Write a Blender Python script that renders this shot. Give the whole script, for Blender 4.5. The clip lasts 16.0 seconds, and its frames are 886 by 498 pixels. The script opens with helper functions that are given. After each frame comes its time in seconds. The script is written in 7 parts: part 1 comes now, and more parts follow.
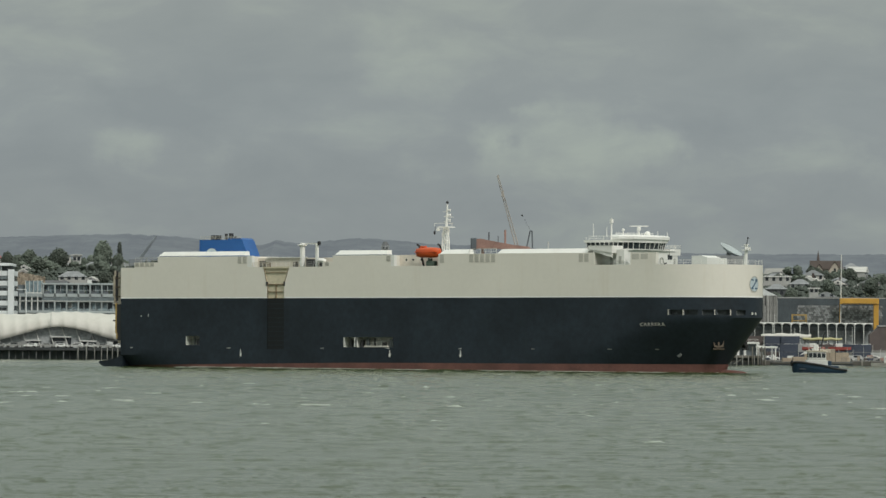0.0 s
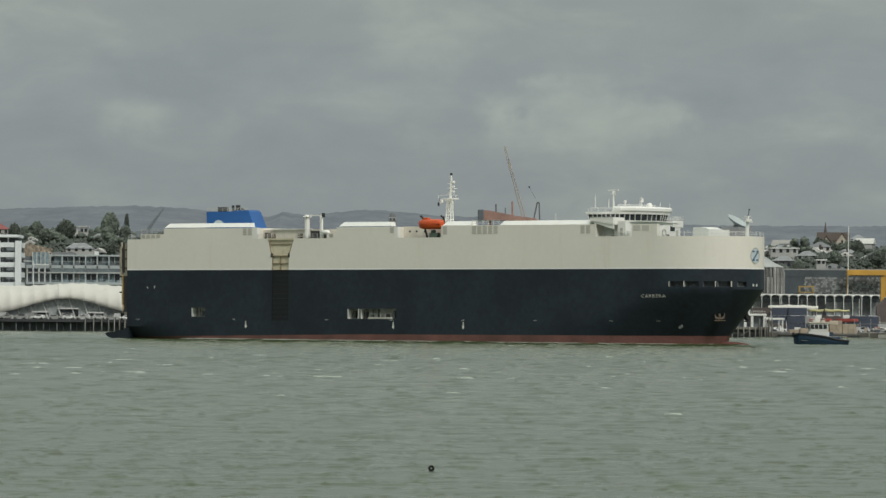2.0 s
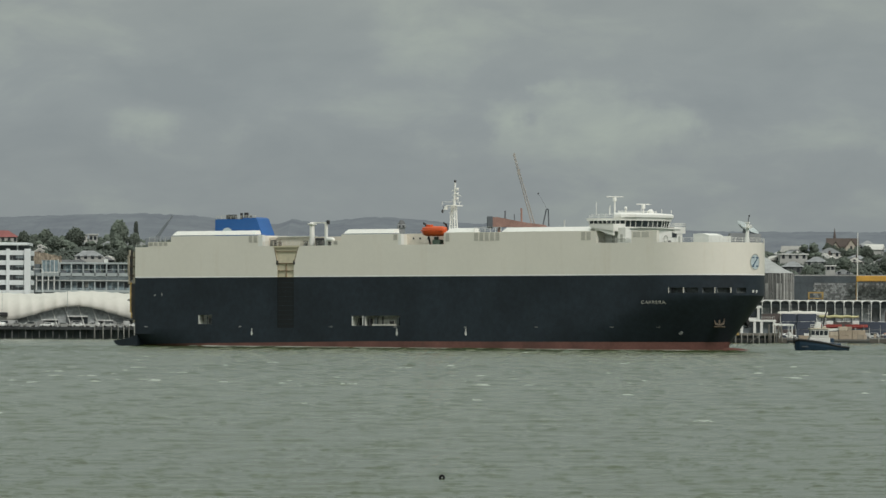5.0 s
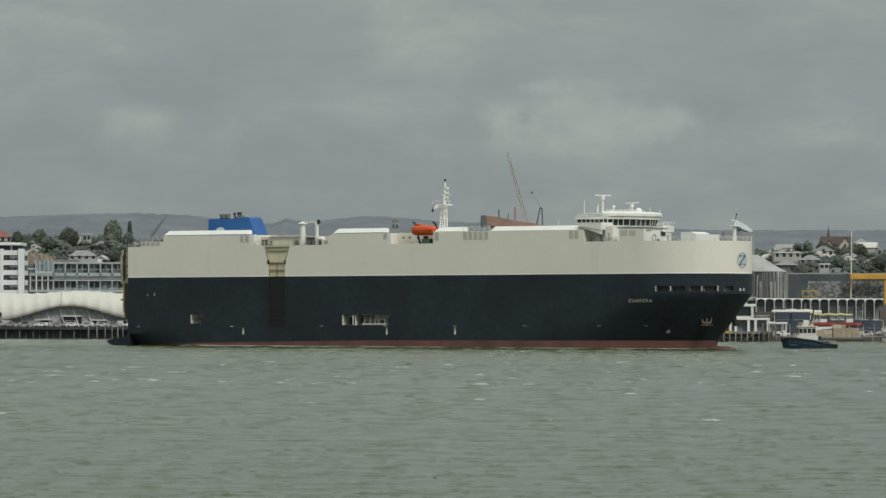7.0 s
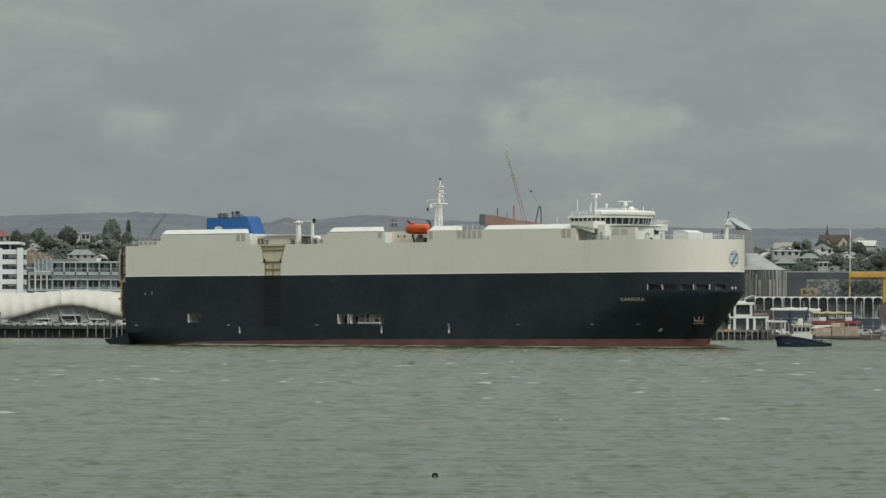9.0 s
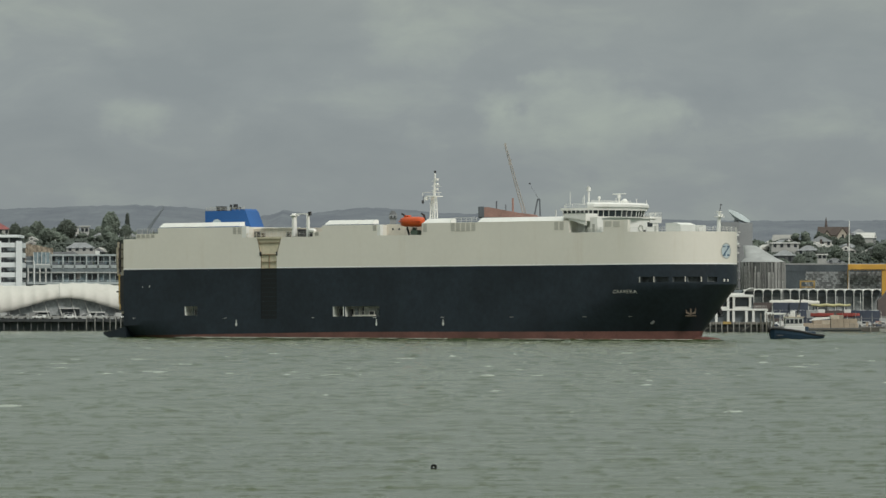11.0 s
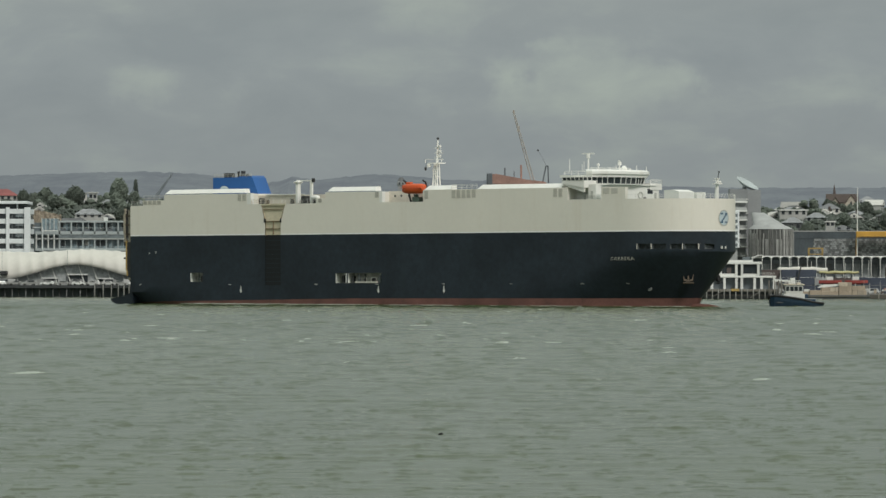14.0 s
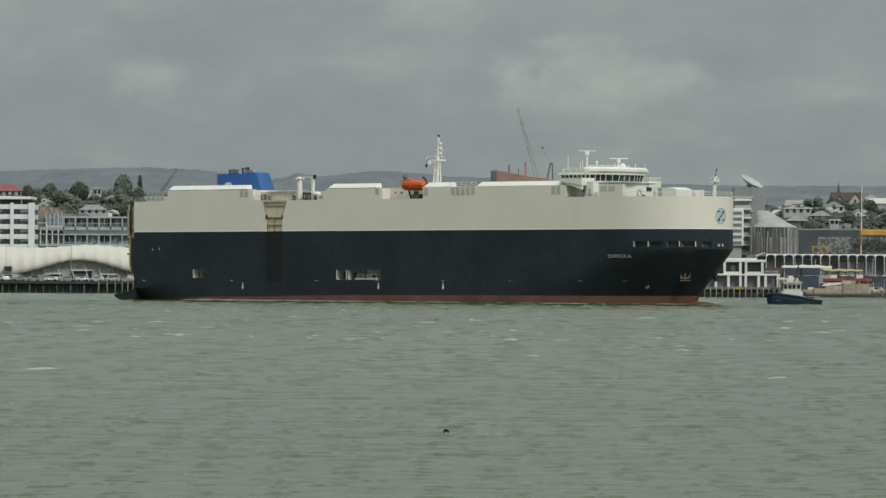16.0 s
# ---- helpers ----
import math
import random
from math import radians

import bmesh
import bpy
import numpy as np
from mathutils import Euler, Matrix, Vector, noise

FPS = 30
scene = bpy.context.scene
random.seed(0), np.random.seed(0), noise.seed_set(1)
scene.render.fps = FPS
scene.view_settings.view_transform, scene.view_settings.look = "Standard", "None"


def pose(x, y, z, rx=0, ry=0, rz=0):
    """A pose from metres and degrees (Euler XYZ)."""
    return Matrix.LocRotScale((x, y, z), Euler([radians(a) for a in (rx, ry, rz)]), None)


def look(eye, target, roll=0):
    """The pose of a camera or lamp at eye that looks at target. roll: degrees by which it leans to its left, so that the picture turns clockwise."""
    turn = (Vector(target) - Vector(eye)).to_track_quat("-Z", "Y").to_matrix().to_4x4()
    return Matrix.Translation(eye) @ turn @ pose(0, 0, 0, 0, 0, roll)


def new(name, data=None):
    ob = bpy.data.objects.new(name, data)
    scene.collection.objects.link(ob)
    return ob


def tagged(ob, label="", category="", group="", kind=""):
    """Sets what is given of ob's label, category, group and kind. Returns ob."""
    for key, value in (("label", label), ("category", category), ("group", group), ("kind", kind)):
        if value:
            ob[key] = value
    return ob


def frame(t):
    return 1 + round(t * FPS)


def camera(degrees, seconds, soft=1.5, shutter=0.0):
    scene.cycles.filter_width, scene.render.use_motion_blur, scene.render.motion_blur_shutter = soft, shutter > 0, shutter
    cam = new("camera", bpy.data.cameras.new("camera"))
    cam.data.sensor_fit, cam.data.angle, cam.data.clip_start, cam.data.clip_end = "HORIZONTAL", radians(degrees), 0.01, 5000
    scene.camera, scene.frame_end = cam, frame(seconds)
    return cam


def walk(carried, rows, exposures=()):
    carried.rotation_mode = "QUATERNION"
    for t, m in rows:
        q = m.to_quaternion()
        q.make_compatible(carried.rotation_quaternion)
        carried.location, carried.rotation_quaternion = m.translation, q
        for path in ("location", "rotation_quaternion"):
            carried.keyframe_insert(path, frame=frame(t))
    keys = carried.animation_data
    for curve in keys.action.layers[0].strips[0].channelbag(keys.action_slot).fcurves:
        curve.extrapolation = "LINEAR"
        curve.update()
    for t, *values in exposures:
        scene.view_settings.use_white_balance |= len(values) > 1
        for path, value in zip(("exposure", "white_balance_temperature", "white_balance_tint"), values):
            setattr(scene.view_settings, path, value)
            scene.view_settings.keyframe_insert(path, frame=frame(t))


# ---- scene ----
EYE = (0, 0, 7.7)
cam = camera(9.0, 16.0, soft=1.5)
walk(cam, [
    (0.0, look(EYE, (1.863, 1000, 23.727), 0.403)),
    (0.5, look(EYE, (1.683, 1000, 21.682), 0.444)),
    (1.0, look(EYE, (1.695, 1000, 19.060), 0.446)),
    (1.5, look(EYE, (1.053, 1000, 18.757), 0.446)),
    (2.0, look(EYE, (0.632, 1000, 18.675), 0.408)),
    (2.5, look(EYE, (0.457, 1000, 18.757), 0.439)),
    (3.0, look(EYE, (0.453, 1000, 20.099), 0.424)),
    (3.5, look(EYE, (0.000, 1000, 19.746), 0.380)),
    (4.0, look(EYE, (-0.524, 1000, 19.857), 0.342)),
    (6.5, look(EYE, (-0.281, 1000, 19.895), 0.165)),
    (7.0, look(EYE, (0.086, 1000, 19.715), 0.142)),
    (7.5, look(EYE, (-0.337, 1000, 20.165), 0.132)),
    (8.0, look(EYE, (-0.629, 1000, 19.822), 0.098)),
    (8.5, look(EYE, (0.174, 1000, 19.945), 0.078)),
    (9.0, look(EYE, (0.299, 1000, 19.486), 0.078)),
    (11.5, look(EYE, (0.505, 1000, 17.094), 0.004)),
    (12.0, look(EYE, (0.919, 1000, 15.049), 0.066)),
    (12.5, look(EYE, (0.442, 1000, 14.270), 0.066)),
    (13.0, look(EYE, (0.468, 1000, 12.930), 0.101)),
    (13.5, look(EYE, (-0.253, 1000, 12.415), 0.077)),
    (14.0, look(EYE, (-0.965, 1000, 12.260), 0.074)),
    (14.5, look(EYE, (-1.626, 1000, 11.875), 0.143)),
    (15.0, look(EYE, (-1.730, 1000, 11.014), 0.200)),
    (15.5, look(EYE, (-2.239, 1000, 11.617), 0.222)),
    (16.0, look(EYE, (-1.691, 1000, 11.711), 0.272)),
])

# ---- overcast sky and a weak, wide sun ----
SUN_EL, SUN_AZ = 42.0, 150.0        # degrees; azimuth from the view's axis towards the right
scene.view_settings.exposure = 0.0


def make_world():
    w = bpy.data.worlds.new("overcast_sky")
    w.use_nodes = True
    nt = w.node_tree
    nt.nodes.clear()
    N, Lk = nt.nodes.new, nt.links.new
    out = N("ShaderNodeOutputWorld")
    sky = N("ShaderNodeTexSky")
    sky.sky_type = "NISHITA"
    sky.sun_disc = False
    sky.sun_elevation, sky.sun_rotation = radians(SUN_EL), radians(SUN_AZ)
    bg_sky = N("ShaderNodeBackground")
    bg_sky.inputs[1].default_value = 0.08
    Lk(sky.outputs[0], bg_sky.inputs[0])
    tc = N("ShaderNodeTexCoord")
    sep = N("ShaderNodeSeparateXYZ")
    Lk(tc.outputs["Generated"], sep.inputs[0])
    # cloud layers, broad banks stretched level and smaller billows on them
    def layer(sx, sz, detail, rough, off, dist=0.0):
        mp = N("ShaderNodeMapping")
        mp.inputs["Location"].default_value = off
        mp.inputs["Scale"].default_value = (sx, sx, sz)
        Lk(tc.outputs["Generated"], mp.inputs[0])
        n = N("ShaderNodeTexNoise")
        n.inputs["Scale"].default_value = 1.0
        n.inputs["Detail"].default_value = detail
        n.inputs["Roughness"].default_value = rough
        n.inputs["Distortion"].default_value = dist
        Lk(mp.outputs[0], n.inputs[0])
        return n.outputs[0]
    a = layer(14, 60, 3, 0.45, (3.1, 0.4, 4.9))
    b = layer(46, 110, 6, 0.56, (7.3, 2.2, 5.1), 0.3)
    # ragged edges: the clouds' outlines wander with a fine turbulence
    ragged = N("ShaderNodeTexNoise")
    ragged.inputs["Scale"].default_value, ragged.inputs["Detail"].default_value = 70.0, 5
    ragged.inputs["Roughness"].default_value = 0.6
    Lk(tc.outputs["Generated"], ragged.inputs[0])
    wander = N("ShaderNodeVectorMath"); wander.operation = "MULTIPLY_ADD"
    Lk(ragged.outputs["Color"], wander.inputs[0])
    wander.inputs[1].default_value, wander.inputs[2].default_value = (0.022, 0.0, 0.010), (-0.011, 0.0, -0.005)
    aim = N("ShaderNodeVectorMath"); aim.operation = "ADD"
    Lk(tc.outputs["Generated"], aim.inputs[0]); Lk(wander.outputs[0], aim.inputs[1])
    def plus(x, k, y):
        n = N("ShaderNodeMath"); n.operation = "MULTIPLY_ADD"
        Lk(x, n.inputs[0]); n.inputs[1].default_value = k
        if isinstance(y, float):
            n.inputs[2].default_value = y
        else:
            Lk(y, n.inputs[2])
        return n.outputs[0]
    total = plus(b, 0.60, plus(a, 0.38, -0.04))
    # thinner, brighter stretches of the cloud cover and the heavier banks between them: bearing, height, half sizes, amount
    thin = ((0.0222, 0.0340, 0.0165, 0.0072, 0.18), (0.0312, 0.0357, 0.0140, 0.0075, 0.13), (0.0110, 0.0347, 0.0070, 0.0045, 0.15), (0.0185, 0.0411, 0.0050, 0.0018, 0.15),
            (0.0396, 0.0342, 0.0062, 0.0034, 0.16), (0.0240, 0.0272, 0.0240, 0.0070, 0.07), (-0.0036, 0.0478, 0.0135, 0.0064, 0.14), (-0.0552, 0.0340, 0.0082, 0.0040, 0.17),
            (-0.0382, 0.0340, 0.0050, 0.0026, 0.09), (-0.0106, 0.0347, 0.0120, 0.0056, 0.08), (-0.0026, 0.0307, 0.0048, 0.0026, 0.10), (0.0707, 0.0322, 0.0130, 0.0046, 0.11))
    heavy = ((-0.0468, 0.0420, 0.0380, 0.0048, -0.10), (0.0094, 0.0409, 0.0095, 0.0040, -0.09), (0.0160, 0.0352, 0.0032, 0.0022, -0.14), (0.0517, 0.0362, 0.0170, 0.0056, -0.08), (-0.0350, 0.0265, 0.0400, 0.0050, -0.04))
    for cx, cz, hx, hz, amount in thin + heavy:
        dist = N("ShaderNodeVectorMath"); dist.operation = "SUBTRACT"
        Lk(aim.outputs[0], dist.inputs[0]); dist.inputs[1].default_value = (cx, 1.0, cz)
        sq = N("ShaderNodeMapping"); sq.inputs["Scale"].default_value = (0.8 / hx, 0, 0.8 / hz)
        Lk(dist.outputs[0], sq.inputs[0])
        ln = N("ShaderNodeVectorMath"); ln.operation = "LENGTH"
        Lk(sq.outputs[0], ln.inputs[0])
        fall = N("ShaderNodeMapRange"); fall.interpolation_type = "SMOOTHSTEP"
        fall.inputs[1].default_value, fall.inputs[2].default_value = 0.0, 1.0
        fall.inputs[3].default_value, fall.inputs[4].default_value = amount, 0.0
        Lk(ln.outputs["Value"], fall.inputs[0])
        total = plus(fall.outputs[0], 1.0, total)
    ramp = N("ShaderNodeValToRGB")
    e = ramp.color_ramp.elements
    e[0].position, e[0].color = 0.30, (0.213, 0.243, 0.257, 1)
    e[1].position, e[1].color = 0.76, (0.324, 0.370, 0.336, 1)
    m = ramp.color_ramp.elements.new(0.46); m.color = (0.236, 0.267, 0.277, 1)
    Lk(total, ramp.inputs[0])
    # the cover is a warmer grey higher up
    warm = N("ShaderNodeMapRange"); warm.interpolation_type = "SMOOTHSTEP"
    warm.inputs[1].default_value, warm.inputs[2].default_value = 0.036, 0.062
    Lk(sep.outputs["Z"], warm.inputs[0])
    tint = N("ShaderNodeMix"); tint.data_type = "RGBA"; tint.blend_type = "MULTIPLY"
    Lk(warm.outputs[0], tint.inputs[0]); Lk(ramp.outputs[0], tint.inputs[6]); tint.inputs[7].default_value = (1.0, 0.980, 0.935, 1)
    high = N("ShaderNodeMapRange"); high.interpolation_type = "SMOOTHSTEP"
    high.inputs[1].default_value, high.inputs[2].default_value = 0.055, 0.22
    Lk(sep.outputs["Z"], high.inputs[0])
    overhead = N("ShaderNodeMix"); overhead.data_type = "RGBA"; overhead.blend_type = "MULTIPLY"
    Lk(high.outputs[0], overhead.inputs[0]); Lk(tint.outputs[2], overhead.inputs[6]); overhead.inputs[7].default_value = (1.0, 1.0, 0.93, 1)
    # the dome brightens towards the zenith as a closed cloud cover does
    up = N("ShaderNodeMath"); up.operation = "MAXIMUM"; up.inputs[1].default_value = 0.0
    Lk(sep.outputs["Z"], up.inputs[0])
    gain = N("ShaderNodeMath"); gain.operation = "MULTIPLY_ADD"
    gain.inputs[1].default_value, gain.inputs[2].default_value = 3.0, 1.0
    Lk(up.outputs[0], gain.inputs[0])
    bg_cloud = N("ShaderNodeBackground")
    Lk(overhead.outputs[2], bg_cloud.inputs[0])
    Lk(gain.outputs[0], bg_cloud.inputs[1])
    mix = N("ShaderNodeMixShader")
    mix.inputs[0].default_value = 0.92
    Lk(bg_sky.outputs[0], mix.inputs[1]); Lk(bg_cloud.outputs[0], mix.inputs[2])
    Lk(mix.outputs[0], out.inputs[0])
    scene.world = w


make_world()
sun = new("sun", bpy.data.lights.new("sun", "SUN"))
sun.data.energy, sun.data.angle, sun.data.color = 1.7, radians(14), (1.0, 0.955, 0.905)
_az, _el = radians(SUN_AZ), radians(SUN_EL)
sun.matrix_world = look((0, 0, 0), (-math.sin(_az) * math.cos(_el), -math.cos(_az) * math.cos(_el), -math.sin(_el)))

# ---- materials ----
MATS = {}


def mat(name, color, rough=0.6, metal=0.0, var=0.12, scale=1.5, grain=12.0, bump=0.0, stain=0.0,
        stain_color=(0.18, 0.11, 0.06), streak=1.0, vary=0.0, glow=0.0, stain_scale=0.25):
    """A painted or raw surface: tone varied at two scales, stains drawn out downwards, fine relief."""
    m = bpy.data.materials.new(name)
    m.use_nodes = True
    nt = m.node_tree
    N, Lk = nt.nodes.new, nt.links.new
    p = nt.nodes["Principled BSDF"]
    p.inputs["Roughness"].default_value = rough
    p.inputs["Metallic"].default_value = metal
    tc = N("ShaderNodeTexCoord")
    def noise_tex(s, detail=4, rough_=0.55, stretch=1.0):
        mp = N("ShaderNodeMapping")
        mp.inputs["Scale"].default_value = (s, s, s * stretch)
        Lk(tc.outputs["Object"], mp.inputs[0])
        n = N("ShaderNodeTexNoise")
        n.inputs["Scale"].default_value = 1.0
        n.inputs["Detail"].default_value = detail
        n.inputs["Roughness"].default_value = rough_
        Lk(mp.outputs[0], n.inputs[0])
        return n.outputs[0]
    big, fine = noise_tex(scale * 0.2), noise_tex(grain)
    def shade(fac, amount, col_socket):
        r = N("ShaderNodeMapRange")
        r.inputs[1].default_value, r.inputs[2].default_value = 0.3, 0.7
        r.inputs[3].default_value, r.inputs[4].default_value = 1 - amount, 1 + amount
        Lk(fac, r.inputs[0])
        mul = N("ShaderNodeMix"); mul.data_type = "RGBA"; mul.blend_type = "MULTIPLY"
        mul.inputs[0].default_value = 1.0
        if isinstance(col_socket, tuple):
            mul.inputs[6].default_value = (*col_socket, 1)
        else:
            Lk(col_socket, mul.inputs[6])
        Lk(r.outputs[0], mul.inputs[7])
        return mul.outputs[2]
    c = shade(big, var, color)
    c = shade(fine, var * 0.6, c)
    if vary:
        oi = N("ShaderNodeObjectInfo")
        c = shade(oi.outputs["Random"], vary, c)
    if stain:
        st = noise_tex(stain_scale, 6, 0.65, streak)
        r = N("ShaderNodeMapRange")
        r.inputs[1].default_value, r.inputs[2].default_value = 0.56, 0.78
        r.inputs[3].default_value, r.inputs[4].default_value = 0.0, stain
        Lk(st, r.inputs[0])
        mx = N("ShaderNodeMix"); mx.data_type = "RGBA"
        Lk(r.outputs[0], mx.inputs[0]); Lk(c, mx.inputs[6]); mx.inputs[7].default_value = (*stain_color, 1)
        c = mx.outputs[2]
    Lk(c, p.inputs["Base Color"])
    if bump:
        b = N("ShaderNodeBump")
        b.inputs["Strength"].default_value = bump
        b.inputs["Distance"].default_value = 0.05
        Lk(fine, b.inputs["Height"])
        Lk(b.outputs[0], p.inputs["Normal"])
    if glow:
        Lk(c, p.inputs["Emission Color"])
        p.inputs["Emission Strength"].default_value = glow
    MATS[name] = m
    return m


# the ship
mat("ramp_black", (0.004, 0.0065, 0.008), 0.7, var=0.25, scale=0.8, grain=1.5)
mat("hull_black", (0.0190, 0.0268, 0.0358), 0.5, var=0.28, scale=0.4, grain=0.9, stain=0.45, stain_color=(0.024, 0.035, 0.041), streak=0.10)
mat("hull_cream", (0.76, 0.725, 0.65), 0.55, var=0.025, scale=0.35, grain=0.8, stain=0.40, stain_color=(0.62, 0.54, 0.43), streak=0.10)
mat("boot_red", (0.145, 0.064, 0.052), 0.7, var=0.28, scale=0.9, grain=2.0, stain=0.6, stain_color=(0.09, 0.045, 0.035), streak=0.3)
mat("ship_white", (0.80, 0.79, 0.75), 0.5, var=0.05, scale=0.8, grain=2.0, stain=0.25, stain_color=(0.6, 0.5, 0.38), streak=0.2)
mat("house_beige", (0.74, 0.67, 0.58), 0.6, var=0.1, scale=1.5, grain=2.0, stain=0.5, stain_color=(0.3, 0.22, 0.14), streak=0.2)
mat("ship_beige", (0.68, 0.61, 0.50), 0.6, var=0.08, scale=0.8, grain=2.0, stain=0.4, stain_color=(0.38, 0.26, 0.15), streak=0.2)
mat("ramp_beige", (0.60, 0.54, 0.40), 0.6, var=0.12, scale=1.2, grain=2.0, stain=0.6, stain_color=(0.32, 0.24, 0.14), streak=0.15)
mat("ramp_rust", (0.26, 0.20, 0.13), 0.7, var=0.25, scale=2, grain=3)
mat("deck_green", (0.10, 0.14, 0.11), 0.8, var=0.15)
mat("dark_steel", (0.03, 0.03, 0.032), 0.6, var=0.2)
mat("recess_grey", (0.50, 0.51, 0.47), 0.7, var=0.4, scale=3, grain=3.0, stain=0.6, stain_color=(0.05, 0.05, 0.045), stain_scale=0.8)
mat("funnel_blue", (0.020, 0.100, 0.31), 0.4, var=0.08, scale=0.8, grain=2.0)
mat("logo_blue", (0.055, 0.115, 0.19), 0.5, var=0.1)
mat("logo_pale", (0.50, 0.58, 0.62), 0.5, var=0.05)
mat("boat_orange", (0.62, 0.095, 0.022), 0.42, var=0.08, scale=1.5, grain=3)
mat("stripe_white", (0.90, 0.89, 0.86), 0.5, var=0.04)
mat("mark_white", (0.66, 0.66, 0.62), 0.6, var=0.1)
mat("stern_ochre", (0.42, 0.29, 0.10), 0.6, var=0.25, scale=2)
mat("rail_grey", (0.42, 0.42, 0.38), 0.6, var=0.1)
MATS["hull_black"].node_tree.nodes["Principled BSDF"].inputs["Specular IOR Level"].default_value = 0.3
# glass
g = mat("dark_glass", (0.03, 0.037, 0.042), 0.12, var=0.2)
# shore
mat("concrete", (0.22, 0.22, 0.205), 0.85, var=0.15, scale=1.0, grain=4, stain=0.4, stain_color=(0.14, 0.13, 0.11), streak=0.3)
mat("pile_wood", (0.16, 0.15, 0.13), 0.9, var=0.25, scale=2, grain=5, stain=0.6, stain_color=(0.05, 0.05, 0.045), vary=0.3)
mat("pile_pale", (0.20, 0.20, 0.185), 0.9, var=0.2, scale=2, grain=5, vary=0.2)
mat("sheet_wall", (0.060, 0.068, 0.072), 0.9, var=0.3, scale=0.8, grain=3, stain=0.5, stain_color=(0.045, 0.05, 0.045), streak=0.3)
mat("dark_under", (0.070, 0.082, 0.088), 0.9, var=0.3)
mat("wharf_pile", (0.13, 0.135, 0.135), 0.9, var=0.25, scale=2, grain=5, stain=0.5, stain_color=(0.06, 0.06, 0.055), vary=0.25)
mat("tent_white", (0.58, 0.56, 0.51), 0.6, var=0.04, scale=0.5, grain=1.0, stain=0.45, stain_color=(0.44, 0.40, 0.34), streak=0.3, stain_scale=0.12)
mat("build_white", (0.66, 0.66, 0.63), 0.65, var=0.06, scale=0.5, grain=2, stain=0.2, stain_color=(0.5, 0.48, 0.43), streak=0.2, vary=0.06)
mat("build_grey", (0.38, 0.39, 0.38), 0.7, var=0.1, scale=0.5, grain=2, vary=0.1)
mat("hall_dim", (0.40, 0.42, 0.42), 0.4, var=0.3, scale=3, grain=1.5)
mat("wharf_dark", (0.045, 0.049, 0.051), 0.9, var=0.3, scale=2, grain=4, stain=0.4, stain_color=(0.09, 0.09, 0.085))
mat("apart_glass", (0.15, 0.195, 0.215), 0.2, var=0.4, scale=4, grain=1.5, vary=0.45)
mat("hall_slate", (0.070, 0.086, 0.097), 0.6, var=0.25, scale=0.8, grain=2)
mat("apart_pale", (0.38, 0.42, 0.425), 0.7, var=0.1, scale=0.5, grain=2, vary=0.1)
mat("build_dark", (0.15, 0.175, 0.19), 0.5, var=0.2, scale=0.6, grain=2)
mat("tower_dim", (0.23, 0.24, 0.245), 0.7, var=0.08, scale=0.4, grain=2)
mat("tower_grey", (0.28, 0.29, 0.295), 0.7, var=0.08, scale=0.4, grain=2)
mat("panel_slate", (0.185, 0.195, 0.195), 0.6, var=0.4, scale=6, grain=2.2, vary=0.42)
mat("drum_dark", (0.105, 0.108, 0.105), 0.8, var=0.3, scale=3, grain=2)
mat("slat_wood", (0.285, 0.285, 0.27), 0.75, var=0.25, scale=2, grain=4, vary=0.28)
mat("arcade_glass", (0.20, 0.215, 0.215), 0.3, var=0.35, scale=3, grain=1.5, vary=0.4)
mat("roof_metal", (0.33, 0.335, 0.33), 0.5, var=0.15, scale=1.5, grain=2)
mat("crane_yellow", (0.56, 0.31, 0.05), 0.55, var=0.12, scale=1, grain=3)
mat("maroon", (0.10, 0.08, 0.075), 0.7, var=0.2)
mat("box_blue", (0.05, 0.062, 0.09), 0.55, var=0.2, scale=1, grain=3)
mat("box_red", (0.34, 0.07, 0.058), 0.55, var=0.15, scale=1, grain=3)
mat("box_beige", (0.38, 0.31, 0.235), 0.7, var=0.15, scale=1, grain=3)
mat("sack_tan", (0.42, 0.36, 0.285), 0.8, var=0.2, scale=2, grain=3, vary=0.25)
mat("sack_brown", (0.30, 0.21, 0.15), 0.8, var=0.2, scale=2, grain=3, vary=0.25)
mat("lime", (0.42, 0.39, 0.20), 0.6, var=0.12)
mat("car_paint", (0.56, 0.56, 0.55), 0.3, var=0.05, vary=0.5)
mat("tyre", (0.02, 0.02, 0.02), 0.9)
mat("steel_blue", (0.115, 0.13, 0.145), 0.6, var=0.15)
# crane steel lightened and blued, haze mixed into its colour
mat("crane_slate", (0.19, 0.21, 0.23), 0.6, var=0.15)
mat("bank_earth", (0.20, 0.165, 0.125), 0.95, var=0.35, scale=3, grain=1.2)
# rust red washed out in its base colour for the hazy distance
mat("crane_rust", (0.34, 0.20, 0.165), 0.7, var=0.25, scale=1, grain=2)
mat("crane_tan", (0.37, 0.345, 0.315), 0.7, var=0.2)
# tug and bird
mat("tug_blue", (0.016, 0.039, 0.070), 0.4, var=0.2, scale=1.5, grain=3)
mat("bird_black", (0.006, 0.006, 0.006), 0.95)
mat("anchor_tan", (0.085, 0.066, 0.047), 0.8, var=0.25, scale=2)
mat("port_dim", (0.12, 0.135, 0.14), 0.8, var=0.4, scale=5, grain=2.5)
mat("coaming_dim", (0.16, 0.17, 0.165), 0.7, var=0.3, scale=4, grain=3)
mat("louvre", (0.53, 0.51, 0.455), 0.7, var=0.1, scale=2, grain=3)
mat("vent_dim", (0.45, 0.43, 0.38), 0.8, var=0.2)
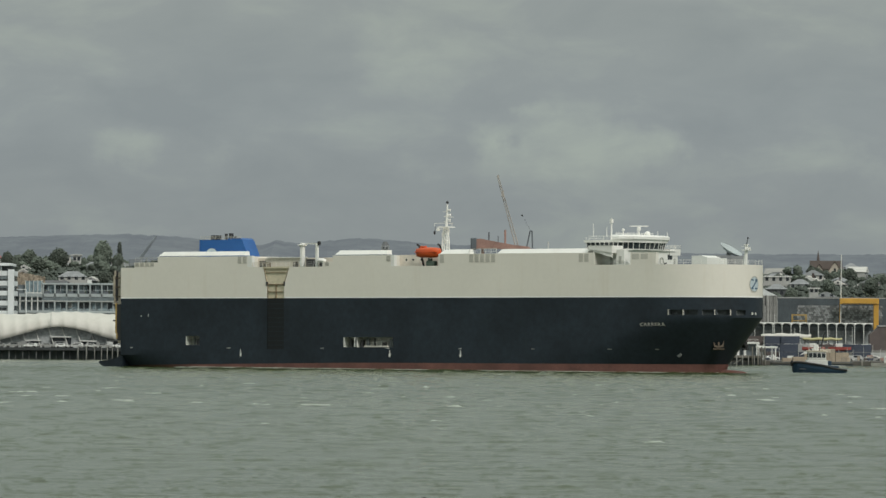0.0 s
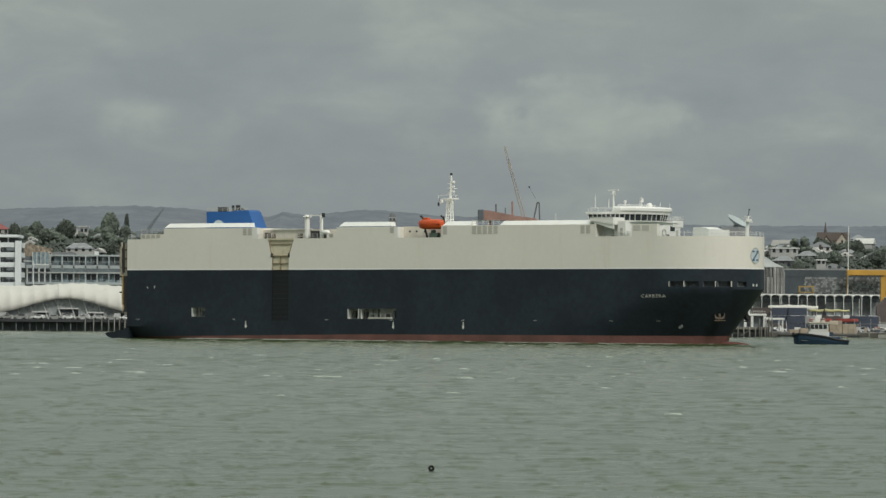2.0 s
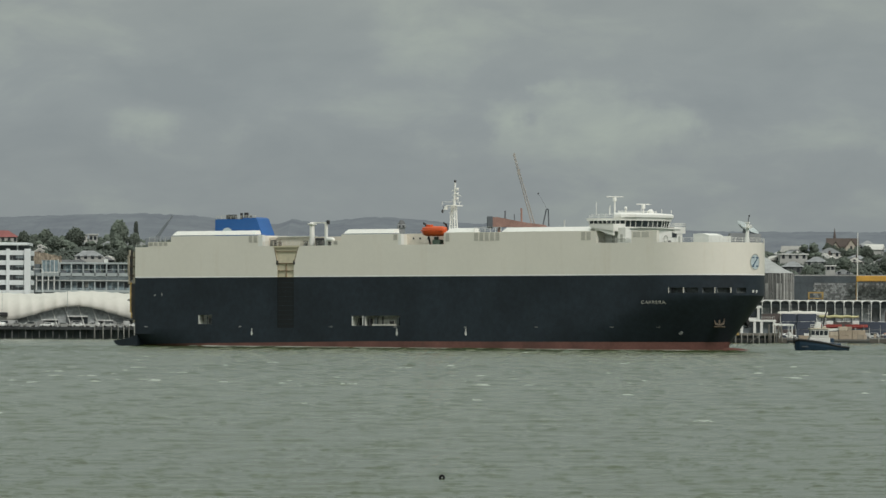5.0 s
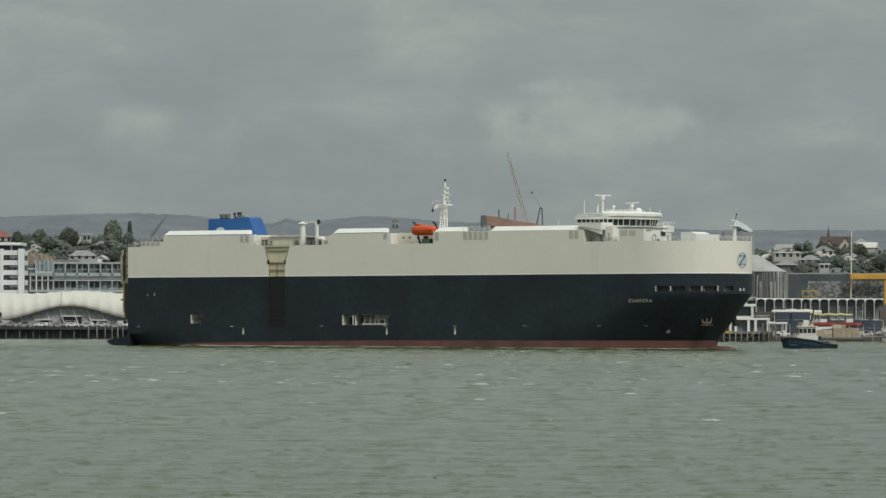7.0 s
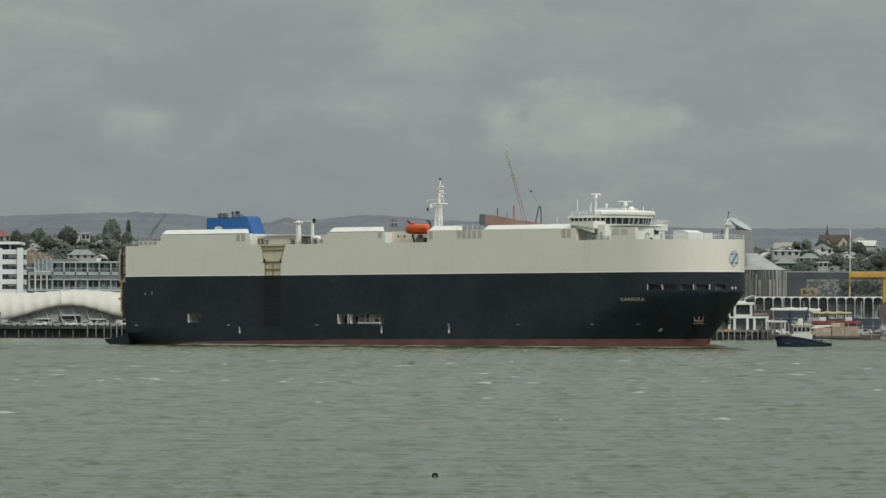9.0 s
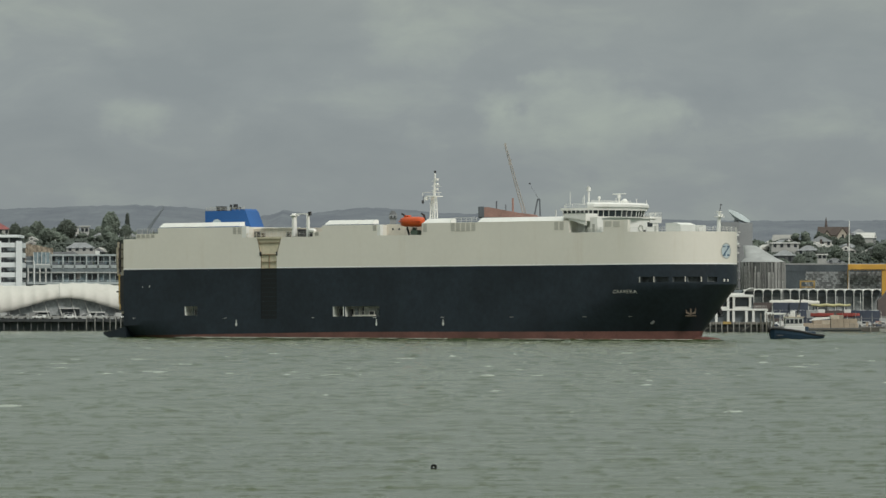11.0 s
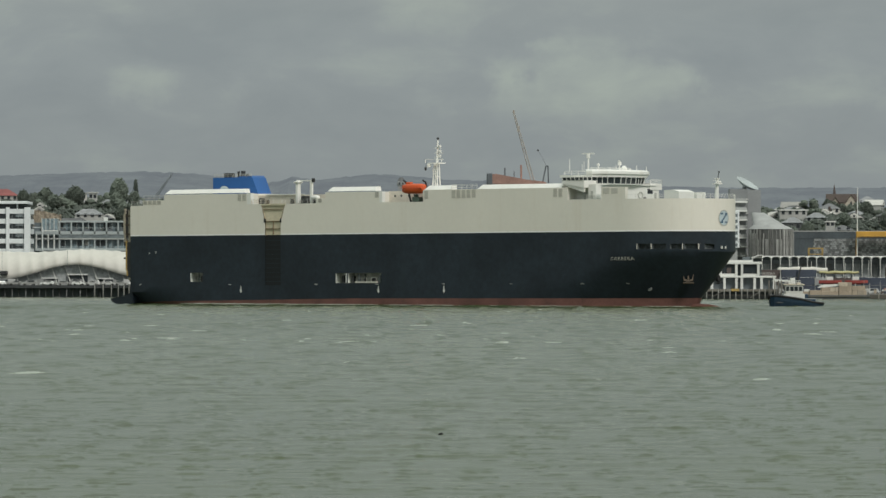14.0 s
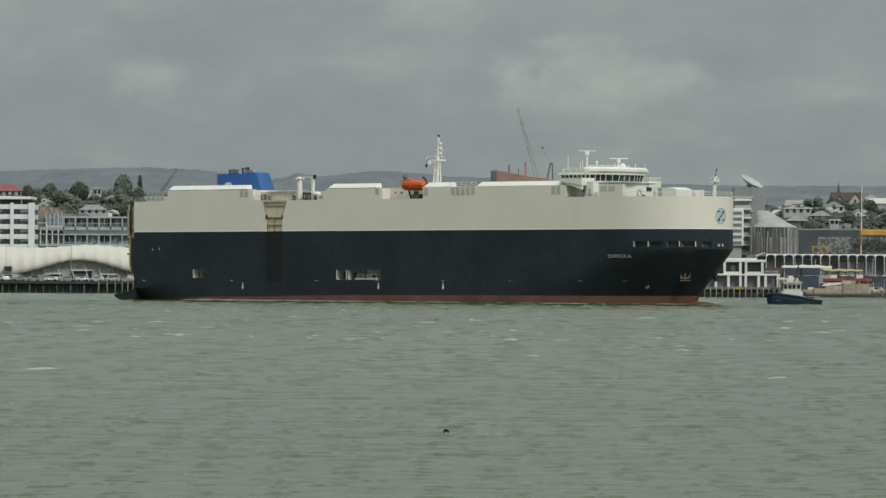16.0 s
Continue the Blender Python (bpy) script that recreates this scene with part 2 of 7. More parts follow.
mat("stern_frame", (0.36, 0.32, 0.25), 0.7, var=0.3, scale=2, grain=3)
# suburb
mat("wall_pale", (0.42, 0.41, 0.385), 0.8, var=0.15, scale=2, grain=2, vary=0.3)
mat("house_white", (0.50, 0.50, 0.48), 0.8, var=0.12, scale=2, grain=2, vary=0.2)
mat("roof_grey", (0.17, 0.175, 0.18), 0.7, var=0.2, scale=2, grain=2, vary=0.45)
mat("roof_scarlet", (0.25, 0.085, 0.08), 0.8, var=0.15)
mat("block_white", (0.74, 0.77, 0.78), 0.6, var=0.06, scale=0.5, grain=2, stain=0.2, stain_color=(0.5, 0.5, 0.47), streak=0.2)
mat("roof_red", (0.088, 0.066, 0.057), 0.8, var=0.15, vary=0.25)
mat("gable_cream", (0.46, 0.41, 0.34), 0.8, var=0.12, scale=2, grain=2)
mat("window_dark", (0.035, 0.04, 0.045), 0.2, var=0.2)
mat("shrub_pot", (0.10, 0.115, 0.085), 0.9, var=0.3)
mat("glass_rail", (0.17, 0.20, 0.21), 0.15, var=0.2)
mat("bark", (0.09, 0.07, 0.055), 0.9, var=0.2)
mat("land", (0.055, 0.065, 0.038), 0.95, var=0.3, scale=0.1, grain=0.3)
mat("wharf_deck", (0.24, 0.24, 0.23), 0.9, var=0.15, scale=0.6, grain=2)


# ---- mesh helpers ----
def box(bm, x0, x1, y0, y1, z0, z1, bevel=0.0):
    vs = [bm.verts.new((x, y, z)) for z in (z0, z1) for y in (y0, y1) for x in (x0, x1)]
    fs = [bm.faces.new([vs[i] for i in q]) for q in ((0, 2, 3, 1), (4, 5, 7, 6), (0, 1, 5, 4), (2, 6, 7, 3), (0, 4, 6, 2), (1, 3, 7, 5))]
    if bevel:
        es = {e for f in fs for e in f.edges}
        bmesh.ops.bevel(bm, geom=list(es), offset=bevel, segments=1, affect="EDGES")


def tube(bm, p, q, r, r2=None, n=8, cap=True):
    """A round bar from p to q."""
    p, q = Vector(p), Vector(q)
    r2 = r if r2 is None else r2
    d = (q - p).normalized()
    a = d.orthogonal().normalized()
    b = d.cross(a)
    rings = []
    for c, rr in ((p, r), (q, r2)):
        rings.append([bm.verts.new(c + (a * math.cos(2 * math.pi * i / n) + b * math.sin(2 * math.pi * i / n)) * rr) for i in range(n)])
    for i in range(n):
        j = (i + 1) % n
        bm.faces.new((rings[0][i], rings[0][j], rings[1][j], rings[1][i]))
    if cap:
        bm.faces.new(rings[0][::-1])
        bm.faces.new(rings[1])


def prism(bm, outline, axis, a, b):
    """Closed outline of (p, q) pairs drawn out along an axis from a to b."""
    def at(p, q, s):
        return {"x": (s, p, q), "y": (p, s, q), "z": (p, q, s)}[axis]
    r0 = [bm.verts.new(at(p, q, a)) for p, q in outline]
    r1 = [bm.verts.new(at(p, q, b)) for p, q in outline]
    n = len(outline)
    for i in range(n):
        j = (i + 1) % n
        bm.faces.new((r0[i], r0[j], r1[j], r1[i]))
    bm.faces.new(r0[::-1])
    bm.faces.new(r1)


def ball(bm, c, r, seg=12, rings=8, squash=(1, 1, 1)):
    m = Matrix.Translation(c) @ Matrix.Diagonal((r * squash[0], r * squash[1], r * squash[2], 1))
    bmesh.ops.create_uvsphere(bm, u_segments=seg, v_segments=rings, radius=1, matrix=m)


def mesh_from(name, bm, material, smooth=False):
    bmesh.ops.recalc_face_normals(bm, faces=bm.faces[:])
    me = bpy.data.meshes.new(name)
    bm.to_mesh(me)
    bm.free()
    me.materials.append(MATS[material])
    if smooth:
        for f in me.polygons:
            f.use_smooth = True
    return me


def part(name, bm, material, parent=None, label="", smooth=False, at=None):
    """One mesh object under a thing or a part."""
    ob = new(name, mesh_from(name, bm, material, smooth))
    if parent is not None:
        ob.parent = parent
    if at is not None:
        ob.matrix_basis = at
    if label:
        tagged(ob, label)
    return ob


def repeat(ob, places):
    """Further objects on ob's mesh, under the same parent."""
    for m in places:
        o = new(ob.name.split(".")[0], ob.data)
        o.parent = ob.parent
        o.matrix_basis = m


def thing(name, m, label, category, group="", kind=""):
    ob = new(name)
    ob.empty_display_size = 0.5
    ob.matrix_basis = m
    return tagged(ob, label, category, group, kind)


def boxes(name, material, parent, *dims, label="", bevel=0.0):
    bm = bmesh.new()
    for d in dims:
        box(bm, *d, bevel=bevel)
    return part(name, bm, material, parent, label)


# ---- water, land, hills ----
def water_material():
    m = bpy.data.materials.new("harbour_water")
    m.use_nodes = True
    nt = m.node_tree
    N, Lk = nt.nodes.new, nt.links.new
    p = nt.nodes["Principled BSDF"]
    p.inputs["IOR"].default_value = 1.33
    p.inputs["Roughness"].default_value = 0.15
    p.inputs["Specular IOR Level"].default_value = 0.55
    tc = N("ShaderNodeTexCoord")
    def ntex(sx, sy, detail, rough=0.55):
        mp = N("ShaderNodeMapping")
        mp.inputs["Scale"].default_value = (sx, sy, sx)
        mp.inputs["Rotation"].default_value = (0, 0, radians(18))
        Lk(tc.outputs["Object"], mp.inputs[0])
        n = N("ShaderNodeTexNoise")
        n.inputs["Scale"].default_value = 1.0
        n.inputs["Detail"].default_value = detail
        n.inputs["Roughness"].default_value = rough
        Lk(mp.outputs[0], n.inputs[0])
        return n.outputs[0]
    broad = ntex(0.012, 0.006, 3)
    mid = ntex(0.55, 0.75, 5, 0.6)
    fine = ntex(1.6, 2.6, 4, 0.6)
    ramp = N("ShaderNodeValToRGB")
    e = ramp.color_ramp.elements
    e[0].position, e[0].color = 0.3, (0.049, 0.0685, 0.022, 1)
    e[1].position, e[1].color = 0.7, (0.064, 0.087, 0.027, 1)
    Lk(broad, ramp.inputs[0])
    Lk(ramp.outputs[0], p.inputs["Base Color"])
    add = N("ShaderNodeMath"); add.operation = "MULTIPLY_ADD"
    Lk(fine, add.inputs[0]); add.inputs[1].default_value = 0.35; Lk(mid, add.inputs[2])
    b = N("ShaderNodeBump")
    b.inputs["Strength"].default_value = 0.45
    b.inputs["Distance"].default_value = 0.2
    Lk(add.outputs[0], b.inputs["Height"])
    Lk(b.outputs[0], p.inputs["Normal"])
    MATS["harbour_water"] = m


water_material()
def wave_band(lo, hi, count, spread, seed):
    """A band of wind waves: unit-variance sum of sines that run towards the viewer's left."""
    r_ = random.Random(seed)
    out = []
    for i in range(count):
        lam = lo * (hi / lo) ** ((i + 0.5) / count)
        ang = radians(-98 + r_.gauss(0, spread))
        k = 2 * math.pi / lam
        out.append((k * math.cos(ang), k * math.sin(ang), r_.uniform(0, 6.283)))
    return out


def field(waves, x, y):
    z = np.zeros_like(x)
    for kx, ky, ph in waves:
        z += np.sin(kx * x + ky * y + ph)
    return z / math.sqrt(len(waves) / 2)


def wave_height(x, y, dy):
    """Low smooth waves that carry short sharp wavelets in broken groups."""
    z = np.zeros_like(x)
    for lo, hi, smooth_h, ridge_h, patch, seed in ((0.7, 1.5, 0.003, 0.060, 2.6, 1), (1.5, 3.2, 0.006, 0.095, 4.8, 2), (3.2, 7.2, 0.012, 0.17, 8.5, 3), (7.2, 17.0, 0.018, 0.26, 18.0, 4)):
        keep = np.clip((lo * 1.25 / dy - 1.6) / 1.2, 0.0, 1.0)
        fade = np.clip(1.3 - (lo / dy) / 8.0, 0.12, 1.0)
        n = field(wave_band(lo, hi, 11, 14, seed), x, y)
        m = field(wave_band(patch * 0.5, patch, 7, 75, seed + 20), x * 0.55, y)
        g_ = np.clip((m - 1.0) / 0.4, 0.0, 1.0)
        z += keep * (smooth_h * n + fade * ridge_h * g_ * np.exp(-(n / 0.38) ** 2))
    return z


def build_water():
    ys, steps, y = [], [], 188.0
    while y < 1912:
        d = 0.13 + max(0.0, y - 200) * (0.0018 if y < 900 else 0.0025)
        if 1220 < y < 1430:
            d = min(d, 1.6)
        ys.append(y); steps.append(d); y += d
    cols = 560
    s = np.linspace(-1, 1, cols)
    Y = np.repeat(np.array(ys)[:, None], cols, 1)
    X = s[None, :] * (0.083 * Y + 8)
    D = np.repeat(np.array(steps)[:, None], cols, 1)
    Z = wave_height(X, Y, np.maximum(D, 0.5 * (0.166 * Y + 16) / cols))
    # short steep chop on the far water, long-crested across the view
    chop = np.random.RandomState(5).normal(0, 1, Z.shape)
    chop = sum(np.roll(chop, k, 1) for k in range(-4, 5)) / 3.0
    Z += chop * 0.10 * np.clip((Y - 650) / 500, 0.0, 1.0)
    rows = len(ys)
    co = np.stack([X, Y, Z], -1).reshape(-1, 3)
    idx = np.arange(rows * cols).reshape(rows, cols)
    q = np.stack([idx[:-1, :-1], idx[:-1, 1:], idx[1:, 1:], idx[1:, :-1]], -1).reshape(-1, 4)
    # the calm rest of the sheet, out to the horizon and behind the viewer
    w0, w1 = 0.083 * ys[0] + 8, 0.083 * ys[-1] + 8
    far = [(-4900, -4000, 0), (4900, -4000, 0), (-4900, ys[0], 0), (-w0, ys[0], 0), (w0, ys[0], 0), (4900, ys[0], 0),
           (-4900, ys[-1], 0), (-w1, ys[-1], 0), (w1, ys[-1], 0), (4900, ys[-1], 0)]
    n = len(co)
    faces = q.tolist() + [[n, n + 1, n + 5, n + 4, n + 3, n + 2], [n + 2, n + 3, n + 7, n + 6], [n + 4, n + 5, n + 9, n + 8]]
    me = bpy.data.meshes.new("water")
    me.from_pydata(np.concatenate([co, np.array(far, float)]).tolist(), [], faces)
    me.materials.append(MATS["harbour_water"])
    for f in me.polygons:
        f.use_smooth = True
    ob = new("water", me)
    tagged(ob, "choppy grey-green harbour water with small wind waves", "water", kind="structure")
    return ob


water = build_water()


def smooth01(t):
    t = max(0.0, min(1.0, t))
    return t * t * (3 - 2 * t)


def land_height(x, y):
    """Flat quayside, then a suburb on rising ground."""
    base = 3.4
    rise = 26 * smooth01((y - 2010) / 270) + 4 * smooth01((y - 2230) / 350) + 3.0 * smooth01(-x / 140) * smooth01((y - 2080) / 250)
    roll = noise.noise((x * 0.006, y * 0.004, 2.0)) * 2.5 * smooth01((y - 2100) / 200)
    return base + rise + roll


def build_land():
    xs = [-4900, -2500, -1200, -700] + list(range(-500, 501, 12)) + [700, 1200, 2500, 4900]
    ys = [1900, 1900.6] + list(range(1920, 3000, 16)) + list(range(3000, 4900, 90))
    verts, faces = [], []
    for j, y in enumerate(ys):
        for x in xs:
            verts.append((x, y, -2.5 if j == 0 else land_height(x, y)))
    n = len(xs)
    for j in range(len(ys) - 1):
        for i in range(n - 1):
            a = j * n + i
            faces.append((a, a + 1, a + n + 1, a + n))
    me = bpy.data.meshes.new("ground")
    me.from_pydata(verts, [], faces)
    me.materials.append(MATS["land"])
    tagged(new("ground", me), "dull green suburban ground rising behind the quays", "ground", kind="structure")


build_land()


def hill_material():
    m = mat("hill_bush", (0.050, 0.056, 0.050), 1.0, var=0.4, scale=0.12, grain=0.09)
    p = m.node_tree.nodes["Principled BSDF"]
    # an even blue-grey glow on the bush stands in for distance haze
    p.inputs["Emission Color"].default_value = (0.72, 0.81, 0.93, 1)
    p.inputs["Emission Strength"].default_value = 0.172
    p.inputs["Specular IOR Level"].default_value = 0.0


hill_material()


def build_hills():
    """Bush-covered ranges far off: a long slope with a wooded crest."""
    def crest(x):
        h = float(np.interp(x, (-700, -370, -324, -278, -236, -195, -170, -149, -137, -127, -109, -91, -74, -57, -28, 0, 30, 92, 230, 350, 700),
                            (84, 88.0, 89.6, 91.4, 91.6, 89, 85.8, 82.0, 84.4, 87.6, 84.9, 86.8, 88.8, 89.8, 88.0, 85.2, 84.5, 82, 79, 79.2, 82)))
        h += 0.5 * noise.noise((x * 0.02, 1.0, 0)) + 0.9 * noise.noise((x * 0.07, 4.0, 0)) + 1.1 * noise.noise((x * 0.17, 9.0, 0))
        return h
    xs = [-4900, -3500, -2200, -1400, -1000, -800] + list(np.arange(-640, 641, 4.0)) + [800, 1000, 1400, 2200, 3500, 4900]
    prof = [(4150, 0.30), (4230, 0.44), (4300, 0.55), (4360, 0.65), (4420, 0.74), (4460, 0.81), (4500, 0.88), (4535, 0.94), (4560, 0.97), (4600, 1.0), (4700, 0.9), (4900, 0.5)]
    verts, faces = [], []
    for y, k in prof:
        for x in xs:
            wob = 1 + (0.24 * noise.noise((x * 0.012, y * 0.01, 0)) + 0.16 * noise.noise((x * 0.035, y * 0.03, 4))) * (1 - k) + 0.012 * noise.noise((x * 0.09, y * 0.2, 7)) * min(1.0, 12 * (1 - k))
            verts.append((float(x), y, crest(float(x)) * k * wob))
    n = len(xs)
    for j in range(len(prof) - 1):
        for i in range(n - 1):
            a = j * n + i
            faces.append((a, a + 1, a + n + 1, a + n))
    me = bpy.data.meshes.new("backdrop_hills")
    me.from_pydata(verts, [], faces)
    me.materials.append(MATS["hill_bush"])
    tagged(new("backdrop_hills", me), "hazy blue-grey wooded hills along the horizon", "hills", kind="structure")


build_hills()


# ---- the car carrier: u metres forward of the stern, v to starboard, w above the water ----
ship = thing("car_carrier_ship", pose(0, 1403, 0, 0, 0, -37), "black and cream car carrier ship with red waterline", "ship")


def hull_form(w):
    """Stem position, length of the entry and fullness at a height."""
    s = max(0.0, min(1.0, (w - 1.8) / 11.2))
    low = min(0.0, w - 1.8)
    return 171.95 + 8.05 * s + 0.4 * low, 19.5 + 20 * (1 - s) ** 1.2, 2 - 0.3 * (1 - s) ** 2


def half_breadth(u, w):
    tip, a, q = hull_form(w)
    x = (u - (tip - a)) / a
    if x <= 0:
        # the run tucks in under the stern
        return 15.0 - 3.2 * max(0.0, 1.8 - w) * max(0.0, 1 - u / 26) ** 2
    return 15.0 * max(0.0, 1 - min(1.0, x) ** 2) ** (1 / q)


AFT = [0, 3, 7, 10, 15, 20.8, 25.1, 33, 46.2, 51.4, 60, 69.7, 72.9, 73.7, 84.6, 95, 105, 115]
FORE = [122, 130, 138, 146, 152, 156, 160.5, 162.5, 164.6, 166.3, 168.0, 168.3, 169.9, 171.4, 172.3, 173.4, 174.5, 175.1, 176.3, 177.4, 178.3, 178.9, 179.4, 179.75, 179.93, 180]


def column(u, w):
    """Where the column that stands at u on the sheer meets height w."""
    if u > 115:
        tip = hull_form(w)[0]
        u = 115 + (tip - 115) * (u - 115) / 65
    elif u == 46.2 and w > 21.3:
        u = 46.2 - 1.1 * (w - 21.3) / 4.4
    elif u == 51.4 and w > 21.3:
        u = 51.4 + 1.5 * (w - 21.3) / 4.4
    return u


def shell(name, levels, material, label, holes=()):
    """A band of the hull's plating, both sides and stern, with openings left out on the starboard side."""
    us = AFT + FORE
    bm = bmesh.new()
    grid = {}
    for side in (1, -1):
        for i, u0 in enumerate(us):
            for j, w in enumerate(levels):
                if side < 0 and i == len(us) - 1:
                    grid[side, i, j] = grid[1, i, j]
                    continue
                u = column(u0, w)
                if w == 1.8:
                    w -= 0.9 * max(0.0, 1 - u0 / 75)
                b = half_breadth(u, w) if i < len(us) - 1 else 0.0
                grid[side, i, j] = bm.verts.new((u - 90, -side * b, w))
    for side in (1, -1):
        for i in range(len(us) - 1):
            for j in range(len(levels) - 1):
                um, wm = (us[i] + us[i + 1]) / 2, (levels[j] + levels[j + 1]) / 2
                if side > 0 and any(a < um < b and c < wm < d for a, b, c, d in holes):
                    continue
                bm.faces.new((grid[side, i, j], grid[side, i + 1, j], grid[side, i + 1, j + 1], grid[side, i, j + 1]))
    for j in range(len(levels) - 1):
        bm.faces.new((grid[1, 0, j], grid[1, 0, j + 1], grid[-1, 0, j + 1], grid[-1, 0, j]))
    ob = part(name, bm, material, ship, label, smooth=True)
    ob.data.set_sharp_from_angle(angle=radians(35))
    return ob


def sbox(bm, u0, u1, v0, v1, w0, w1, bevel=0.0):
    box(bm, u0 - 90, u1 - 90, -v1, -v0, w0, w1, bevel)


def sboxes(name, material, *dims, label="", bevel=0.0, parent=None):
    bm = bmesh.new()
    for d in dims:
        sbox(bm, *d, bevel=bevel)
    return part(name, bm, material, parent or ship, label)


def recess(name, u0, u1, w0, w1, depth, material, label=""):
    """The five inner faces of an opening in the plating."""
    bm = bmesh.new()
    vs = {}
    for k, (u, w) in enumerate(((u0, w0), (u1, w0), (u1, w1), (u0, w1))):
        uu = column(u, w)
        b = half_breadth(uu, w)
        vs[k, 0] = bm.verts.new((uu - 90, -b, w))
        vs[k, 1] = bm.verts.new((uu - 90 - 0.35 * depth * max(0, (u - 150) / 30), -b + depth, w))
    for k in range(4):
        n = (k + 1) % 4
        bm.faces.new((vs[k, 0], vs[n, 0], vs[n, 1], vs[k, 1]))
    bm.faces.new([vs[k, 1] for k in range(4)])
    return part(name, bm, material, ship, label)


WIN, PORT_A, PORT_B = (20.8, 25.1, 6.05, 8.33), (69.7, 72.9, 5.64, 8.13), (73.7, 84.6, 5.64, 8.13)
SLOTS = [(164.6, 168.0), (168.3, 171.4), (172.3, 174.5), (175.1, 177.4), (178.3, 179.4)]
RAMP = (46.2, 51.4)
shell("boot_topping", [-2.0, 0.0, 0.9, 1.8], "boot_red", "weathered red boot topping at the waterline")
shell("lower_hull", [1.8, 3.5, 5.1, 5.64, 6.05, 8.13, 8.33, 10, 11.5, 13.0, 13.6, 14.85, 16.2, 17.85], "hull_black", "black painted steel plating",
      [WIN, PORT_A, PORT_B, (*RAMP, 5.1, 17.85)] + [(a, b, 13.6, 14.85) for a, b in SLOTS])
shell("sheer_stripe", [17.85, 18.13], "stripe_white", "thin white line above the black plating", [(*RAMP, 17.8, 18.2)])
shell("upper_hull", [18.13, 19.5, 21.3, 23.5, 25.7], "hull_cream", "cream painted steel plating", [(*RAMP, 17.85, 25.7)])
recess("side_opening", *WIN, 2.6, "recess_grey", "open side port with a pale interior")
recess("side_opening", *PORT_A, 2.6, "recess_grey")
recess("side_opening", *PORT_B, 2.6, "recess_grey")
for a, b in SLOTS:
    recess("mooring_port", a, b, 13.6, 14.85, 1.6, "port_dim")
recess("side_ramp", *RAMP, 5.1, 17.85, 0.12, "ramp_black", "recessed black side ramp door")
recess("ramp_upper_leaf", *RAMP, 17.85, 21.3, 0.4, "ramp_beige", "stained beige upper leaf of the side ramp")
recess("ramp_hood", *RAMP, 21.3, 25.7, 0.3, "ramp_beige", "stained beige sloping hood over the side ramp")
# decks that close the hull
def deck_plate(name, w, material):
    bm = bmesh.new()
    us = AFT + FORE
    a = [bm.verts.new((u - 90, -half_breadth(u, 20) + 0.01, w)) for u in us[:-1]]
    b = [bm.verts.new((u - 90, half_breadth(u, 20) - 0.01, w)) for u in us[:-1]]
    tip = bm.verts.new((180 - 90, 0, w))
    for i in range(len(a) - 1):
        bm.faces.new((a[i], a[i + 1], b[i + 1], b[i]))
    bm.faces.new((a[-1], tip, b[-1]))
    return part(name, bm, material, ship)


deck_plate("weather_deck", 25.68, "deck_green")
# upper garage decks, flush with the sides, with rounded white roof coamings
sboxes("aft_garage", "hull_cream", (4.3, 11.8, -14.98, 14.99, 25.7, 27.0), (11.8, 40.0, -14.98, 14.99, 25.7, 28.4))
sboxes("middle_garage", "hull_cream", (66.3, 84.0, -14.98, 14.99, 25.7, 28.4), (63.2, 66.3, -14.98, 14.99, 25.7, 26.9))
sboxes("forward_garage", "hull_cream", (98.1, 143.6, -14.98, 14.99, 25.7, 28.6))


def coaming(u0, u1):
    bm = bmesh.new()
    lo, hi = 28.62, 29.68
    ring = [(u0, 14.9, lo), (u1, 14.9, lo), (u1 - 0.2, 13.9, hi), (u0 + 0.9, 13.9, hi)]
    a = [bm.verts.new((u - 90, -v, w)) for u, v, w in ring]
    b = [bm.verts.new((u - 90, -12.4, w)) for u, v, w in ring]
    bm.faces.new(a); bm.faces.new(b[::-1])
    for k in range(4):
        n = (k + 1) % 4
        bm.faces.new((a[k], b[k], b[n], a[n]))
    part("roof_coaming", bm, "ship_white", ship, "bright white sloping roof edge")


for a, b in ((12.0, 38.9), (66.9, 82.5), (98.4, 106.9), (115.4, 141.7)):
    coaming(a, b)


